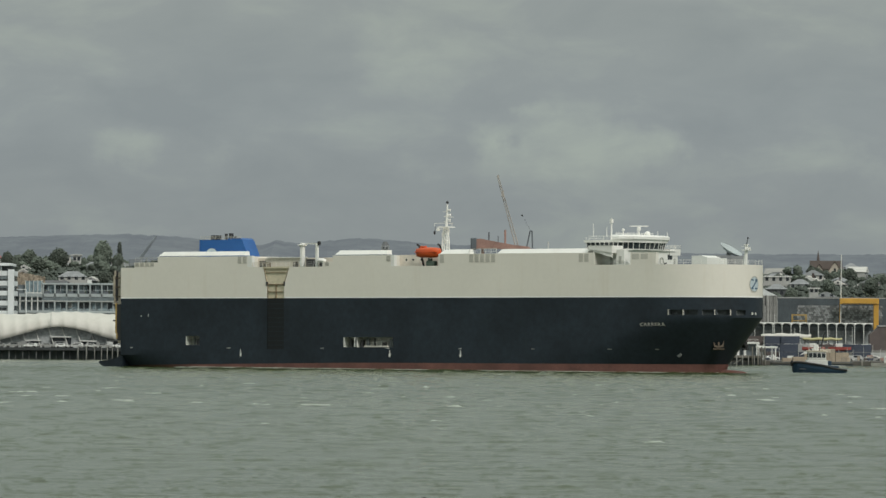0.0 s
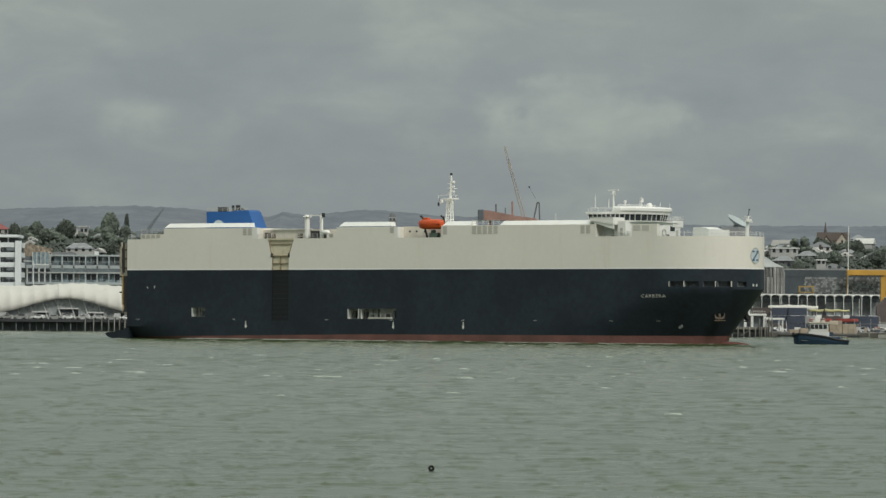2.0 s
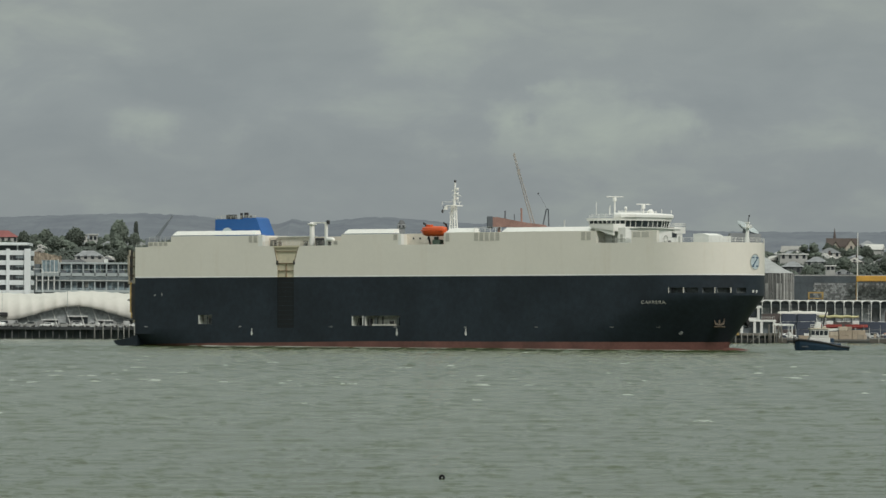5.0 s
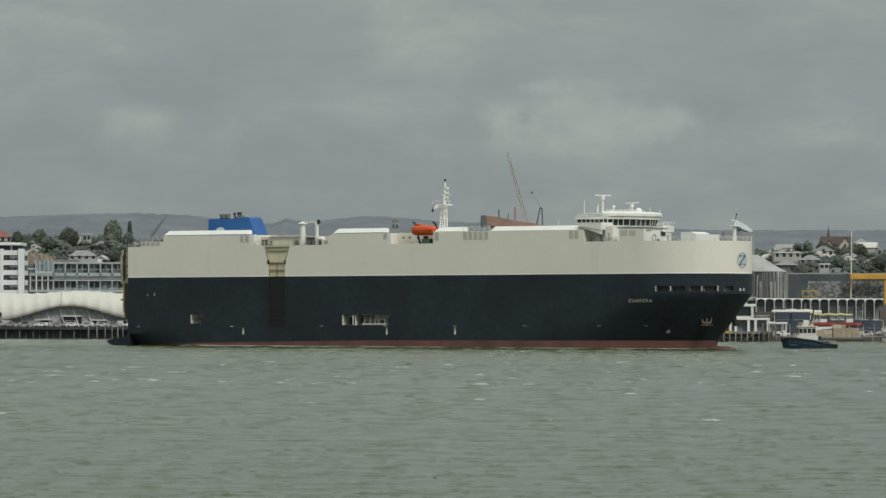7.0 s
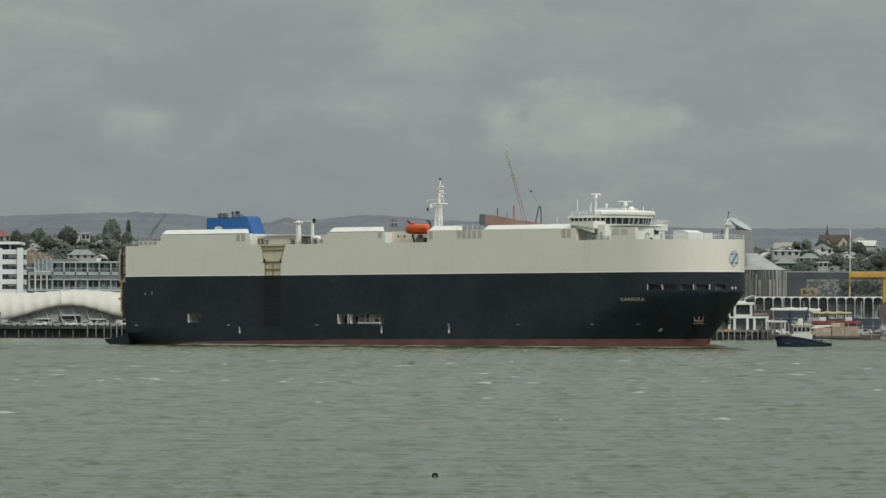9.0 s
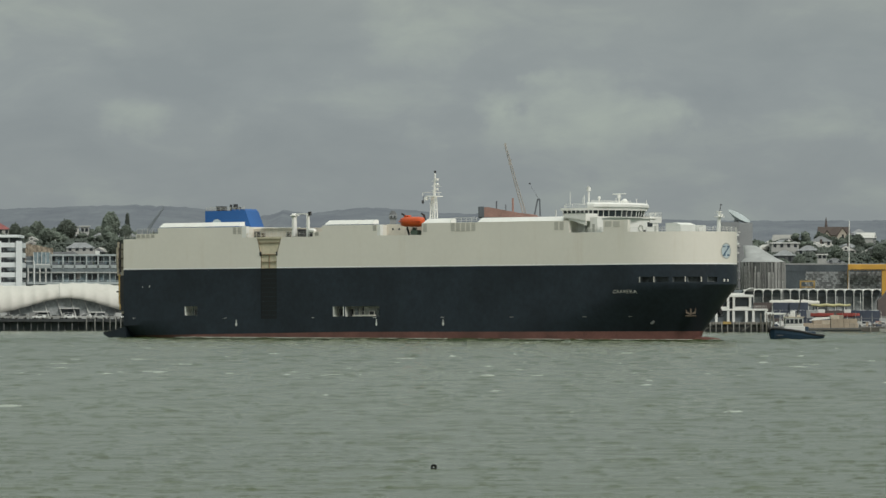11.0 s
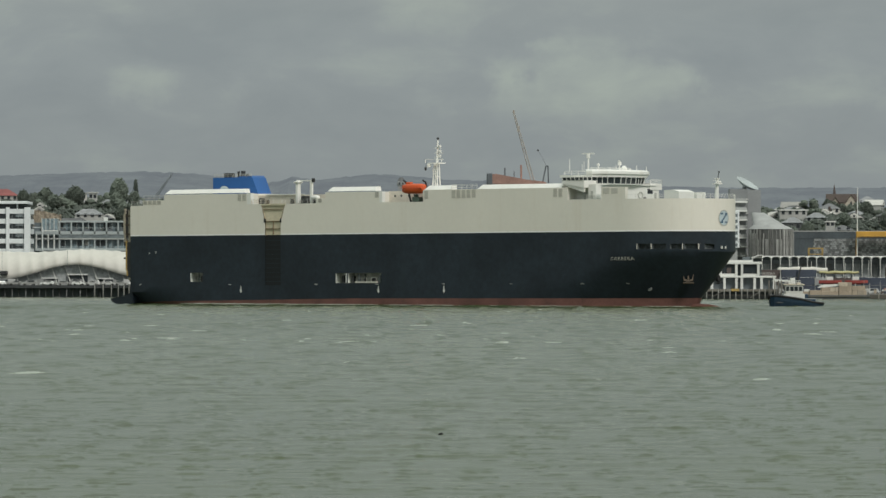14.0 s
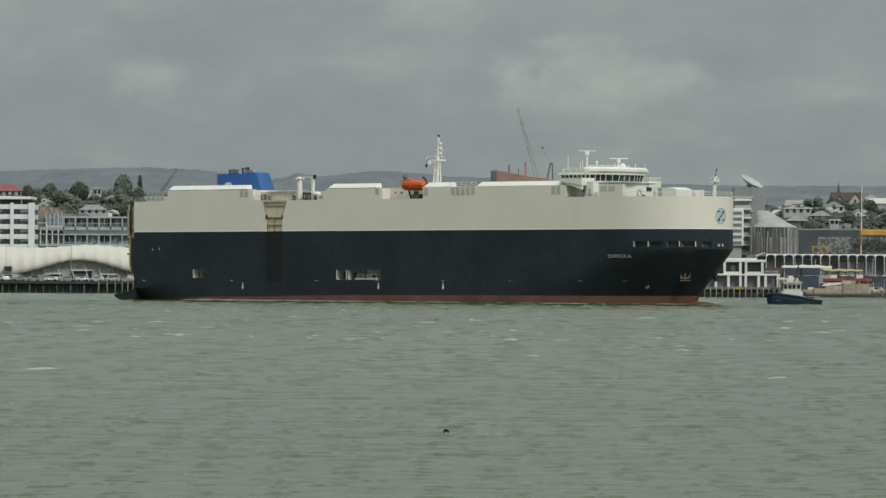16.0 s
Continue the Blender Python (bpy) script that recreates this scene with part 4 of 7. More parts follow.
def build_markings():
    def wrap(name, verts2d, faces, material, label="", off=0.05):
        """Paint laid on the starboard plating from flat (u, w) outlines."""
        me = bpy.data.meshes.new(name)
        me.from_pydata([(u - 90, -half_breadth(u, w) - off, w) for u, w in verts2d], [], faces)
        me.materials.append(MATS[material])
        ob = new(name, me)
        ob.parent = ship
        if label:
            tagged(ob, label)
        return ob
    # the name on the bow
    cu = bpy.data.curves.new("lettering", "FONT")
    cu.body, cu.size, cu.align_x, cu.align_y = "CARRERA", 1.42, "CENTER", "CENTER"
    cu.space_character = 1.12
    tmp = bpy.data.objects.new("lettering", cu)
    scene.collection.objects.link(tmp)
    me = bpy.data.meshes.new_from_object(tmp.evaluated_get(bpy.context.evaluated_depsgraph_get()))
    bpy.data.objects.remove(tmp)
    for v in me.vertices:
        u, w = 160.05 + v.co.x * 1.0, 11.3 + v.co.y * 0.8
        v.co = (u - 90, -half_breadth(u, w) - 0.06, w)
    me.materials.clear()
    me.materials.append(MATS["louvre"])
    nm = new("ship_name", me)
    nm.parent = ship
    tagged(nm, "white painted ship's name")
    # tug push marks: a short bar above a downward arrow
    for u in (38.05, 83.7, 104.8):
        pts = [(u - 0.12, 4.95), (u + 0.12, 4.95), (u + 0.16, 4.1), (u + 0.3, 4.0), (u + 0.3, 3.5), (u, 3.15), (u - 0.3, 3.5), (u - 0.3, 4.0), (u - 0.16, 4.1)]
        wrap("tug_mark", pts, [list(range(len(pts)))], "mark_white", "white downward arrow")
    for u in (3.6, 34.3, 63.2, 83.2, 104.7, 126.0, 148.0, 160.0):
        wrap("draught_bar", [(u - 0.5, 5.3), (u + 0.5, 5.3), (u + 0.5, 5.41), (u - 0.5, 5.41)], [[0, 1, 2, 3]], "rail_grey" if u > 110 else "mark_white")
    for u, h in ((6.6, 0.4), (8.9, 0.7)):
        wrap("stern_mark", [(u - 0.1, 13.2), (u + 0.1, 13.2), (u + 0.1, 13.2 + h), (u - 0.1, 13.2 + h)], [[0, 1, 2, 3]], "mark_white")
    # bright edges of the openings
    for u0, w0, h in ((69.75, 5.7, 2.3), (73.0, 5.7, 2.4), (20.85, 6.1, 2.1)):
        wrap("opening_edge", [(u0, w0), (u0 + 0.34, w0), (u0 + 0.34, w0 + h), (u0, w0 + h)], [[0, 1, 2, 3]], "mark_white")
    # gear inside the open side ports
    for a, b, v0, v1, w0, w1, mt in ((74.3, 74.9, 13.2, 14.2, 5.7, 7.4, "dark_steel"), (75.6, 76.5, 13.0, 13.6, 5.7, 7.9, "port_dim"), (78.2, 78.7, 13.6, 14.0, 6.0, 8.0, "dark_steel"), (80.4, 81.6, 13.0, 13.8, 5.7, 7.0, "dark_steel"),
                                     (82.9, 83.5, 13.4, 14.0, 5.7, 7.7, "port_dim"), (70.9, 71.5, 13.2, 14.0, 5.7, 7.6, "dark_steel"), (23.5, 24.5, 13.4, 14.2, 6.1, 7.5, "dark_steel"), (22.6, 22.9, 13.6, 14.0, 6.1, 8.2, "port_dim"), (24.5, 25.0, 13.6, 14.4, 6.1, 7.0, "port_dim")):
        sboxes("port_gear", mt, (a, b, v0, v1, w0, w1), bevel=0.08)
    for k in range(5):
        sboxes("port_stanchion", "rail_grey", (76.2 + 1.6 * k, 76.28 + 1.6 * k, 14.5, 14.56, 5.7, 6.9))
    sboxes("port_rail", "rail_grey", (76.0, 83.0, 14.5, 14.56, 6.85, 6.93))
    sboxes("port_sill", "louvre", (76.0, 83.0, 14.4, 15.06, 5.66, 6.05))
    # mooring port coamings at the bow
    for u, wd in ((164.5, 0.12), (168.15, 0.12), (174.8, 0.08), (177.5, 0.08)):
        wrap("port_coaming", [(u - wd, 13.6), (u + wd, 13.6), (u + wd, 14.9), (u - wd, 14.9)], [[0, 1, 2, 3]], "louvre", off=0.08)
    for v in (1.6, 0.2):
        sboxes("bow_bitt", "mark_white", (179.75, 180.12, v - 0.25, v + 0.15, 13.7, 14.3))
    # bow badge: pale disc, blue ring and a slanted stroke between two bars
    def bow(name, polys, material, off):
        verts, faces = [], []
        for poly in polys:
            faces.append(list(range(len(verts), len(verts) + len(poly))))
            for s, h in poly:
                ang = math.asin(max(-1, min(1, (0.7 - s) / 15)))
                v = 15 * math.sin(ang)
                u = 160.5 + 19.5 * math.cos(ang)
                verts.append((u - 90 + off * math.cos(ang), -v + off * -math.sin(ang) * 1, 21.05 + h))
        me = bpy.data.meshes.new(name)
        me.from_pydata(verts, [], faces)
        me.materials.append(MATS[material])
        ob = new(name, me)
        ob.parent = ship
        return ob
    k = 24
    cs = [(math.cos(2 * math.pi * i / k), math.sin(2 * math.pi * i / k)) for i in range(k)]
    disc = [[(0.0, 0.0), (1.75 * cs[i][0], 1.85 * cs[i][1]), (1.75 * cs[(i + 1) % k][0], 1.85 * cs[(i + 1) % k][1])] for i in range(k)]
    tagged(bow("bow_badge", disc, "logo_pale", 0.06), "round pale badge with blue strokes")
    rim = [[(1.62 * cs[i][0], 1.72 * cs[i][1]), (1.85 * cs[i][0], 1.95 * cs[i][1]), (1.85 * cs[(i + 1) % k][0], 1.95 * cs[(i + 1) % k][1]), (1.62 * cs[(i + 1) % k][0], 1.72 * cs[(i + 1) % k][1])] for i in range(k)]
    bow("badge_rim", rim, "rail_grey", 0.09)
    bars = [[(-1.25, 0.85), (1.25, 0.85), (1.25, 1.22), (-1.25, 1.22)], [(-1.25, -1.22), (1.25, -1.22), (1.25, -0.85), (-1.25, -0.85)], [(-1.2, -0.95), (-0.65, -0.95), (1.2, 0.95), (0.65, 0.95)]]
    bow("badge_stroke", bars, "logo_blue", 0.12)
    # anchor in its pocket
    uu, ww = 173.2, 6.9
    for side in (1, -1):
        a = new("anchor")
        a.parent = ship
        a.matrix_basis = Matrix.Translation((uu - 90, -side * (half_breadth(uu, ww) + 0.15 * side - 0.1 * (1 - side)), ww)) @ Euler((0, 0, radians(side * 38 + (0 if side > 0 else 180)))).to_matrix().to_4x4() @ Euler((radians(-20), 0, 0)).to_matrix().to_4x4()
        steel = "anchor_tan" if side > 0 else "dark_steel"
        bm = bmesh.new()
        box(bm, -0.22, 0.22, -0.2, 0.2, -1.3, 1.1, 0.05)
        part("anchor_shank", bm, steel, a)
        for s in (1, -1):
            bm = bmesh.new()
            prism(bm, [(0.2 * s, -1.3), (1.15 * s, -1.0), (1.3 * s, 0.8), (0.85 * s, -0.5), (0.2 * s, -0.85)], "y", -0.25 if side > 0 else -0.6, 0.15)
            part("anchor_fluke", bm, steel, a)
        bm = bmesh.new()
        box(bm, -1.35, 1.35, -0.25 if side > 0 else -0.6, 0.25, -1.7, -1.42, 0.05)
        part("anchor_crown", bm, steel, a)
    bm = bmesh.new()
    u, w = 164.5, 4.1
    tube(bm, (u - 90, -half_breadth(u, w) - 0.06, w), (u - 90, -half_breadth(u, w) + 0.3, w), 0.6, n=14)
    part("thruster_mark", bm, "coaming_dim", ship)


build_markings()


# ---- the passenger wharf and the buildings behind it ----
def pile_mesh(name, h, r, material, n=7):
    bm = bmesh.new()
    tube(bm, (0, 0, -2.5), (0, 0, h), r, r * 0.92, n)
    return mesh_from(name, bm, material, True)


def piles(parent, mesh, places):
    for x, y in places:
        o = new("pile", mesh)
        o.parent = parent
        o.matrix_basis = pose(x, y, 0, 0, 0, (x * 37) % 90)


def build_left_wharf():
    w = thing("wharf", pose(0, 0, 0), "long concrete passenger wharf on dark timber piles", "wharf", kind="structure")
    boxes("wharf_slab", "wharf_dark", w, (-175, -50, 1869, 1935, 3.35, 4.0))
    boxes("fender_beam", "wharf_dark", w, (-175, -50, 1868.6, 1869, 3.1, 3.75))
    # dark sheet close behind the piles, added for the shade beneath the deck
    boxes("shadow_wall", "dark_under", w, (-175, -50, 1871.6, 1872, -2, 3.35), label="dark sheet for the shade under the wharf")
    m = pile_mesh("pile", 3.4, 0.19, "wharf_pile")
    piles(w, m, [(-172 + 4.52 * i, 1869.4) for i in range(13)])
    piles(w, m, [(-170 + 4.52 * i, 1870.9) for i in range(13)])
    p = pile_mesh("pile", 4.6, 0.2, "pile_pale")
    piles(w, p, [(x, 1868.4) for x in (-117.4, -114.6, -111.9, -109.6, -107.7, -106.0, -104.2, -102.0, -99.5, -97, -94, -91)])
    bm = bmesh.new()
    for z in (4.5, 5.0):
        tube(bm, (-175, 1869.3, z), (-104, 1869.3, z), 0.05, n=4)
    for i in range(36):
        tube(bm, (-174.5 + 2 * i, 1869.3, 4.0), (-174.5 + 2 * i, 1869.3, 5.0), 0.05, n=4)
    part("wharf_rail", bm, "rail_grey", w)


build_left_wharf()


def build_tent_hall():
    t = thing("tent_hall", pose(0, 0, 4.0), "long white wavy fabric exhibition hall on the wharf", "hall")
    def lower(x):
        # front edge of the skin, arched over the entrances
        a = 0.9 + 6.0 * math.exp(-((x + 125) / 17.1) ** 2)
        return max(a, 0.5 + 3.4 * math.exp(-((x + 168) / 12) ** 2))
    def top(x):
        return 11.4 + 0.35 * math.sin((x + 122) * 0.16 + 1.57) + 0.25 * math.exp(-((x + 122) / 10) ** 2)
    nx, na = 260, 26
    verts, faces = [], []
    for i in range(nx + 1):
        x = -178 + 110 * i / nx
        lo, hi = lower(x), top(x)
        for k in range(na + 1):
            f = k / na
            ang = math.pi * f
            fold = 0.26 * abs(math.sin((x + 2.2 * f) * math.pi / 4.1))
            z = lo + (hi - lo) * math.sin(ang) ** 0.75 if f < 0.5 else 1.0 + (hi - 1.0) * math.sin(ang) ** 0.75
            z -= fold * math.sin(ang)
            y = 1899 - (12.5 - fold * 1.5) * math.cos(ang)
            verts.append((x, y, z))
    for i in range(nx):
        for k in range(na):
            a = i * (na + 1) + k
            faces.append((a, a + 1, a + na + 2, a + na + 1))
    me = bpy.data.meshes.new("fabric_skin")
    me.from_pydata(verts, [], faces)
    me.materials.append(MATS["tent_white"])
    for f in me.polygons:
        f.use_smooth = True
    skin = new("fabric_skin", me)
    skin.parent = t
    sol = skin.modifiers.new("thick", "SOLIDIFY"); sol.thickness = 0.25
    boxes("glass_front", "hall_dim", t, (-176, -70, 1889.6, 1889.9, 0, 7.6), label="dim glazed front under the arch")
    for i in range(11):
        x = -141.5 + 4.6 * i
        bm = bmesh.new()
        tube(bm, (x + 1.2, 1888.5, 0.1), (x - 1.4, 1889.5, 7.6), 0.2, n=6)
        part("strut", bm, "build_white", t)
    for a, b, z in ((-136.5, -131.0, 2.2), (-118.0, -112.5, 2.1), (-128, -121, 3.4), (-108, -102, 2.3)):
        boxes("transom", "build_white", t, (a, b, 1888.0, 1888.5, z, z + 0.35))
        boxes("doorway", "window_dark", t, (a, b, 1888.9, 1889.0, 0.4, z))
    for x in (-149.5, -127.6):
        bm = bmesh.new()
        tube(bm, (x, 1885.5, 0), (x, 1885.5, 12.2), 0.07, n=5)
        p = part("lighting_pole", bm, "tower_grey", t)
    boxes("kiosk", "dark_steel", t, (-150.2, -147.6, 1884.8, 1886.2, 3.4, 4.8), bevel=0.2)


build_tent_hall()


def car_meshes(kind):
    L, H, W = {"car": (4.4, 1.45, 1.8), "van": (5.2, 2.1, 2.0), "suv": (4.7, 1.75, 1.9)}[kind]
    bm = bmesh.new()
    if kind == "van":
        prof = [(-L / 2, 0.35), (L / 2, 0.35), (L / 2, 1.0), (L / 2 - 0.7, 1.15), (L / 2 - 1.3, H), (-L / 2, H)]
    else:
        prof = [(-L / 2, 0.35), (L / 2, 0.35), (L / 2, 0.85), (L / 2 - 1.0, 0.95), (L / 2 - 1.7, H), (-L / 2 + 0.7, H), (-L / 2, 0.95)]
    prism(bm, prof, "y", -W / 2, W / 2)
    body = mesh_from("car_body", bm, "car_paint")
    bm = bmesh.new()
    box(bm, -L / 2 + 0.9, L / 2 - 1.75, -W / 2 - 0.02, W / 2 + 0.02, 0.98 if kind != "van" else 1.2, H - 0.14)
    glass = mesh_from("car_glass", bm, "dark_glass")
    bm = bmesh.new()
    tube(bm, (0, -0.12, 0), (0, 0.12, 0), 0.34, n=12)
    wheel = mesh_from("wheel", bm, "tyre")
    return L, W, body, glass, wheel


CARS = {k: car_meshes(k) for k in ("car", "van", "suv")}


def park(kind, m, label):
    L, W, body, glass, wheel = CARS[kind]
    c = thing("parked_" + ("van" if kind == "van" else "car"), m, label, "van" if kind == "van" else "car", "vehicles on the wharf")
    for name, me, loc in (("car_body", body, (0, 0, 0)), ("car_glass", glass, (0, 0, 0)), *[("wheel", wheel, (sx * L * 0.31, sy * (W / 2 - 0.1), 0.34)) for sx in (1, -1) for sy in (1, -1)]):
        o = new(name, me)
        o.parent = c
        o.matrix_basis = Matrix.Translation(loc)
    return c


_r = random.Random(5)
x = -160.0
while x < -98:
    k = _r.choice(["car", "van", "suv", "van", "car"])
    park(k, pose(x, 1877 + _r.uniform(-1, 1), 4.0, 0, 0, _r.choice([0, 180, 90, 80])), {"car": "small parked car on the wharf", "van": "white delivery van parked on the wharf", "suv": "tall parked car on the wharf"}[k])
    x += _r.uniform(3.2, 6.4)
x = -162.0
while x < -97:
    k = _r.choice(["car", "suv", "car", "car"])
    park(k, pose(x, 1872.5 + _r.uniform(-0.6, 0.6), 4.0, 0, 0, _r.choice([0, 180, 175, 90])), {"car": "small parked car on the wharf", "van": "white delivery van parked on the wharf", "suv": "tall parked car on the wharf"}[k])
    x += _r.uniform(3.0, 6.0)


def build_white_block():
    b = thing("office_block", pose(0, 0, 3.4), "white modern block with dark window bands", "building")
    boxes("core", "dark_glass", b, (-189, -146.4, 1963, 1985, 0, 28.4), label="dark recessed glazing")
    for k in range(8):
        z = 24.45 - 3.47 * k
        boxes("spandrel", "block_white", b, (-190, -146.2, 1961.8, 1986, z + 0.9, z + 2.6), bevel=0.06)
        boxes("window_band", "window_dark", b, (-189.5, -146.6, 1962.2, 1962.5, z - 0.85, z + 0.9))
        for x0 in (-160.5, -157.8, -152.2, -150.0, -148.4):
            boxes("mullion", "tower_grey", b, (x0, x0 + 0.1, 1962.0, 1962.2, z - 0.85, z + 0.9))
        for x0, x1 in ((-161.8, -157.0), (-150.9, -148.0)):
            boxes("blind", "glass_rail", b, (x0, x1, 1962.05, 1962.15, z + (0.2 if k % 2 else -0.2), z + 0.85))
    boxes("roof_slab", "block_white", b, (-190, -146.8, 1960.4, 1987, 28.75, 29.75), bevel=0.12)
    boxes("setback_wall", "window_dark", b, (-186, -149.4, 1963.5, 1984, 27.05, 28.75))
    for x0 in (-182, -174, -166, -158.5, -150.6):
        boxes("roof_post", "block_white", b, (x0, x0 + 0.5, 1962.6, 1963.4, 27.05, 28.75))
    for x0, x1 in ((-154.2, -153.0), (-147.9, -145.7), (-163.5, -162), (-173, -171.5)):
        boxes("pier", "block_white", b, (x0, x1, 1961.2, 1962.4, 0, 27.6), bevel=0.05)
    bm = bmesh.new()
    tube(bm, (-144.9, 1962, 20.6), (-141.4, 1962, 20.6), 0.12, n=5)
    tube(bm, (-141.4, 1962, 0), (-141.4, 1962, 20.6), 0.12, n=5)
    part("stair_frame", bm, "block_white", b)


build_white_block()


def build_apartments():
    b = thing("apartment_block", pose(0, 0, 3.4), "low pale apartment block with framed balconies", "building")
    y0 = 1995
    boxes("glazing", "build_dark", b, (-147, -70, y0 + 2.2, y0 + 16, 0, 22.6), label="dark glazing behind the balconies")
    for z, h, y in ((12.6, 0.9, 0.0), (16.6, 0.45, 0.2), (18.35, 1.15, 0.3), (22.7, 0.55, 0.4)):
        boxes("floor_slab", "build_grey" if z == 16.6 else "apart_pale", b, (-146.5 if z < 20 else -138.3, -70, y0 + y, y0 + 4, z, z + h), bevel=0.04)
    for i in range(17):
        x = -138.1 + 4.15 * i
        boxes("column", "apart_pale", b, (x, x + 0.45, y0 + 0.3, y0 + 0.8, 12.6, 23.0))
        boxes("balcony_screen", "steel_blue", b, (x + 0.6, x + 2.6, y0 + 0.4, y0 + 0.5, 19.5, 20.4))
        for zz in (13.9, 20.7):
            boxes("balcony_rail", "apart_pale", b, (x + 0.45, x + 4.15, y0 + 0.35, y0 + 0.42, zz, zz + 0.12))
        boxes("window_pane", "apart_glass" if i % 3 else "window_dark", b, (x + 0.7, x + 2.1, y0 + 2.0, y0 + 2.1, 13.8, 16.3))
        boxes("window_pane", "window_dark" if i % 2 else "apart_glass", b, (x + 2.3, x + 3.8, y0 + 2.0, y0 + 2.1, 13.8, 16.3))
        for k in range(4):
            boxes("window_pane", "window_dark" if (i * 3 + k * 5) % 4 == 0 else "apart_glass", b, (x + 0.5 + 0.95 * k, x + 1.3 + 0.95 * k, y0 + 2.0, y0 + 2.1, 19.7, 22.5))
            boxes("rail_panel", "apart_glass", b, (x + 0.5 + 0.92 * k, x + 1.36 + 0.92 * k, y0 + 0.36, y0 + 0.4, 12.0 + 1.6, 14.3))
        boxes("mullion", "apart_pale", b, (x + 2.1, x + 2.25, y0 + 0.9, y0 + 1.0, 13.5, 22.7))
        boxes("balcony_glass", "glass_rail", b, (x + 0.02, x + 4.13, y0 + 0.24, y0 + 0.29, 17.1, 18.2))
        if i % 3 != 1:
            boxes("planter", "shrub_pot", b, (x + 0.8 + i % 2, x + 2.0 + i % 2, y0 + 0.9, y0 + 1.3, 19.5, 20.6 + 0.2 * (i % 3)), bevel=0.2)
        if i % 4 == 2:
            boxes("blind", "wall_pale", b, (x + 0.8, x + 2.0, y0 + 1.8, y0 + 1.9, 14.6, 16.4))
    for i in range(4):
        boxes("column", "build_white", b, (-146.3 + 2.1 * i, -145.9 + 2.1 * i, y0 + 0.3, y0 + 0.8, 12.6, 18.4))
    # glazed pitched wing
    g = boxes("atrium", "apart_glass", b, (-144.2, -138.4, y0 + 1.0, y0 + 9, 18, 24.0), label="blue-grey glazed wing")
    for i in range(5):
        boxes("atrium_rib", "build_white", g, (-144.3 + 1.45 * i, -144.1 + 1.45 * i, y0 + 0.7, y0 + 1.0, 18, 24.2))
    boxes("atrium_rail", "build_white", g, (-144.4, -138.3, y0 + 0.6, y0 + 0.9, 19.6, 19.9))
    boxes("roof_hut", "roof_grey", b, (-137.5, -130, y0 + 5, y0 + 12, 22.6, 24.2))
    boxes("roof_vent", "build_white", b, (-122.5, -121, y0 + 3, y0 + 5, 23.2, 24.6))


build_apartments()


def build_grey_crane():
    c = thing("dockside_crane", pose(0, 2050, 0), "haze-grey dockside crane with a raised jib", "crane")
    bm = bmesh.new()
    for dx in (-3, 3):
        tube(bm, (-109 + dx, 0, 3), (-108.5 + dx * 0.4, 0, 36), 0.7, 0.5, 6)
    part("crane_tower", bm, "crane_slate", c)
    bm = bmesh.new()
    for dz in (0, 1.3):
        tube(bm, (-106.6, -0.6, 35.4 + dz), (-100.7, -0.6, 44.2 + dz * 0.3), 0.3, 0.22, 6)
        tube(bm, (-106.6, 0.6, 35.4 + dz), (-100.7, 0.6, 44.2 + dz * 0.3), 0.3, 0.22, 6)
    for i in range(9):
        f, g_ = i / 9, (i + 1) / 9
        tube(bm, (-106.6 + 5.9 * f, -0.6, 35.4 + 8.8 * f), (-106.6 + 5.9 * g_, -0.6, 36.7 + 8.0 * g_), 0.14, n=4)
    part("crane_jib", bm, "crane_slate", c)
    boxes("crane_cab", "crane_slate", c, (-110.5, -105.8, -1.5, 1.5, 33.5, 36.2), bevel=0.2)


build_grey_crane()


# ---- the working quays, arcade and tower ----
def build_right_wharf():
    w = thing("jetty", pose(0, 0, 0), "timber jetty on pale piles", "jetty", kind="structure")
    boxes("jetty_deck", "concrete", w, (40, 104.6, 1781.5, 1850, 2.75, 3.25))
    boxes("jetty_beam", "pile_wood", w, (40, 104.8, 1781.1, 1781.5, 2.5, 3.2))
    boxes("sea_wall", "sheet_wall", w, (40, 104.6, 1782.6, 1783.1, -2, 2.74), label="weathered dark sea wall behind the piles")
    boxes("ledger", "pile_wood", w, (40, 104.6, 1781.45, 1781.7, 1.2, 1.45))
    for x in (56.5, 70.5, 83.2, 95.5):
        bm = bmesh.new()
        tube(bm, (x, 1780.95, 0.5), (x + 3.4, 1780.95, 2.6), 0.13, n=6)
        part("diagonal_brace", bm, "pile_pale", w)
    m = pile_mesh("pile", 3.2, 0.19, "pile_pale")
    piles(w, m, [(41 + 1.85 * i, 1781.2) for i in range(35)])
    d = pile_mesh("pile", 6.0, 0.22, "pile_wood")
    piles(w, d, [(103.2, 1780.6), (104.4, 1780.7), (101.4, 1780.5), (105.4, 1781)])
    boxes("brace", "stern_ochre", w, (89.5, 92.0, 1780.9, 1781.1, 2.6, 3.4))
    q = thing("quay", pose(0, 0, 0), "dark low quay wall with tyres and timber", "quay", kind="structure")
    boxes("quay_deck", "wharf_deck", q, (104.9, 260, 1806, 1901, 1.2, 1.7))
    boxes("quay_wall", "dark_under", q, (104.9, 260, 1806.3, 1807, -2, 1.2))
    boxes("quay_step", "pile_wood", q, (104.9, 260, 1805.6, 1806, 0.2, 1.5))
    p = pile_mesh("pile", 2.0, 0.25, "pile_wood")
    piles(q, p, [(107 + 3.1 * i, 1805.4) for i in range(22)])


build_right_wharf()


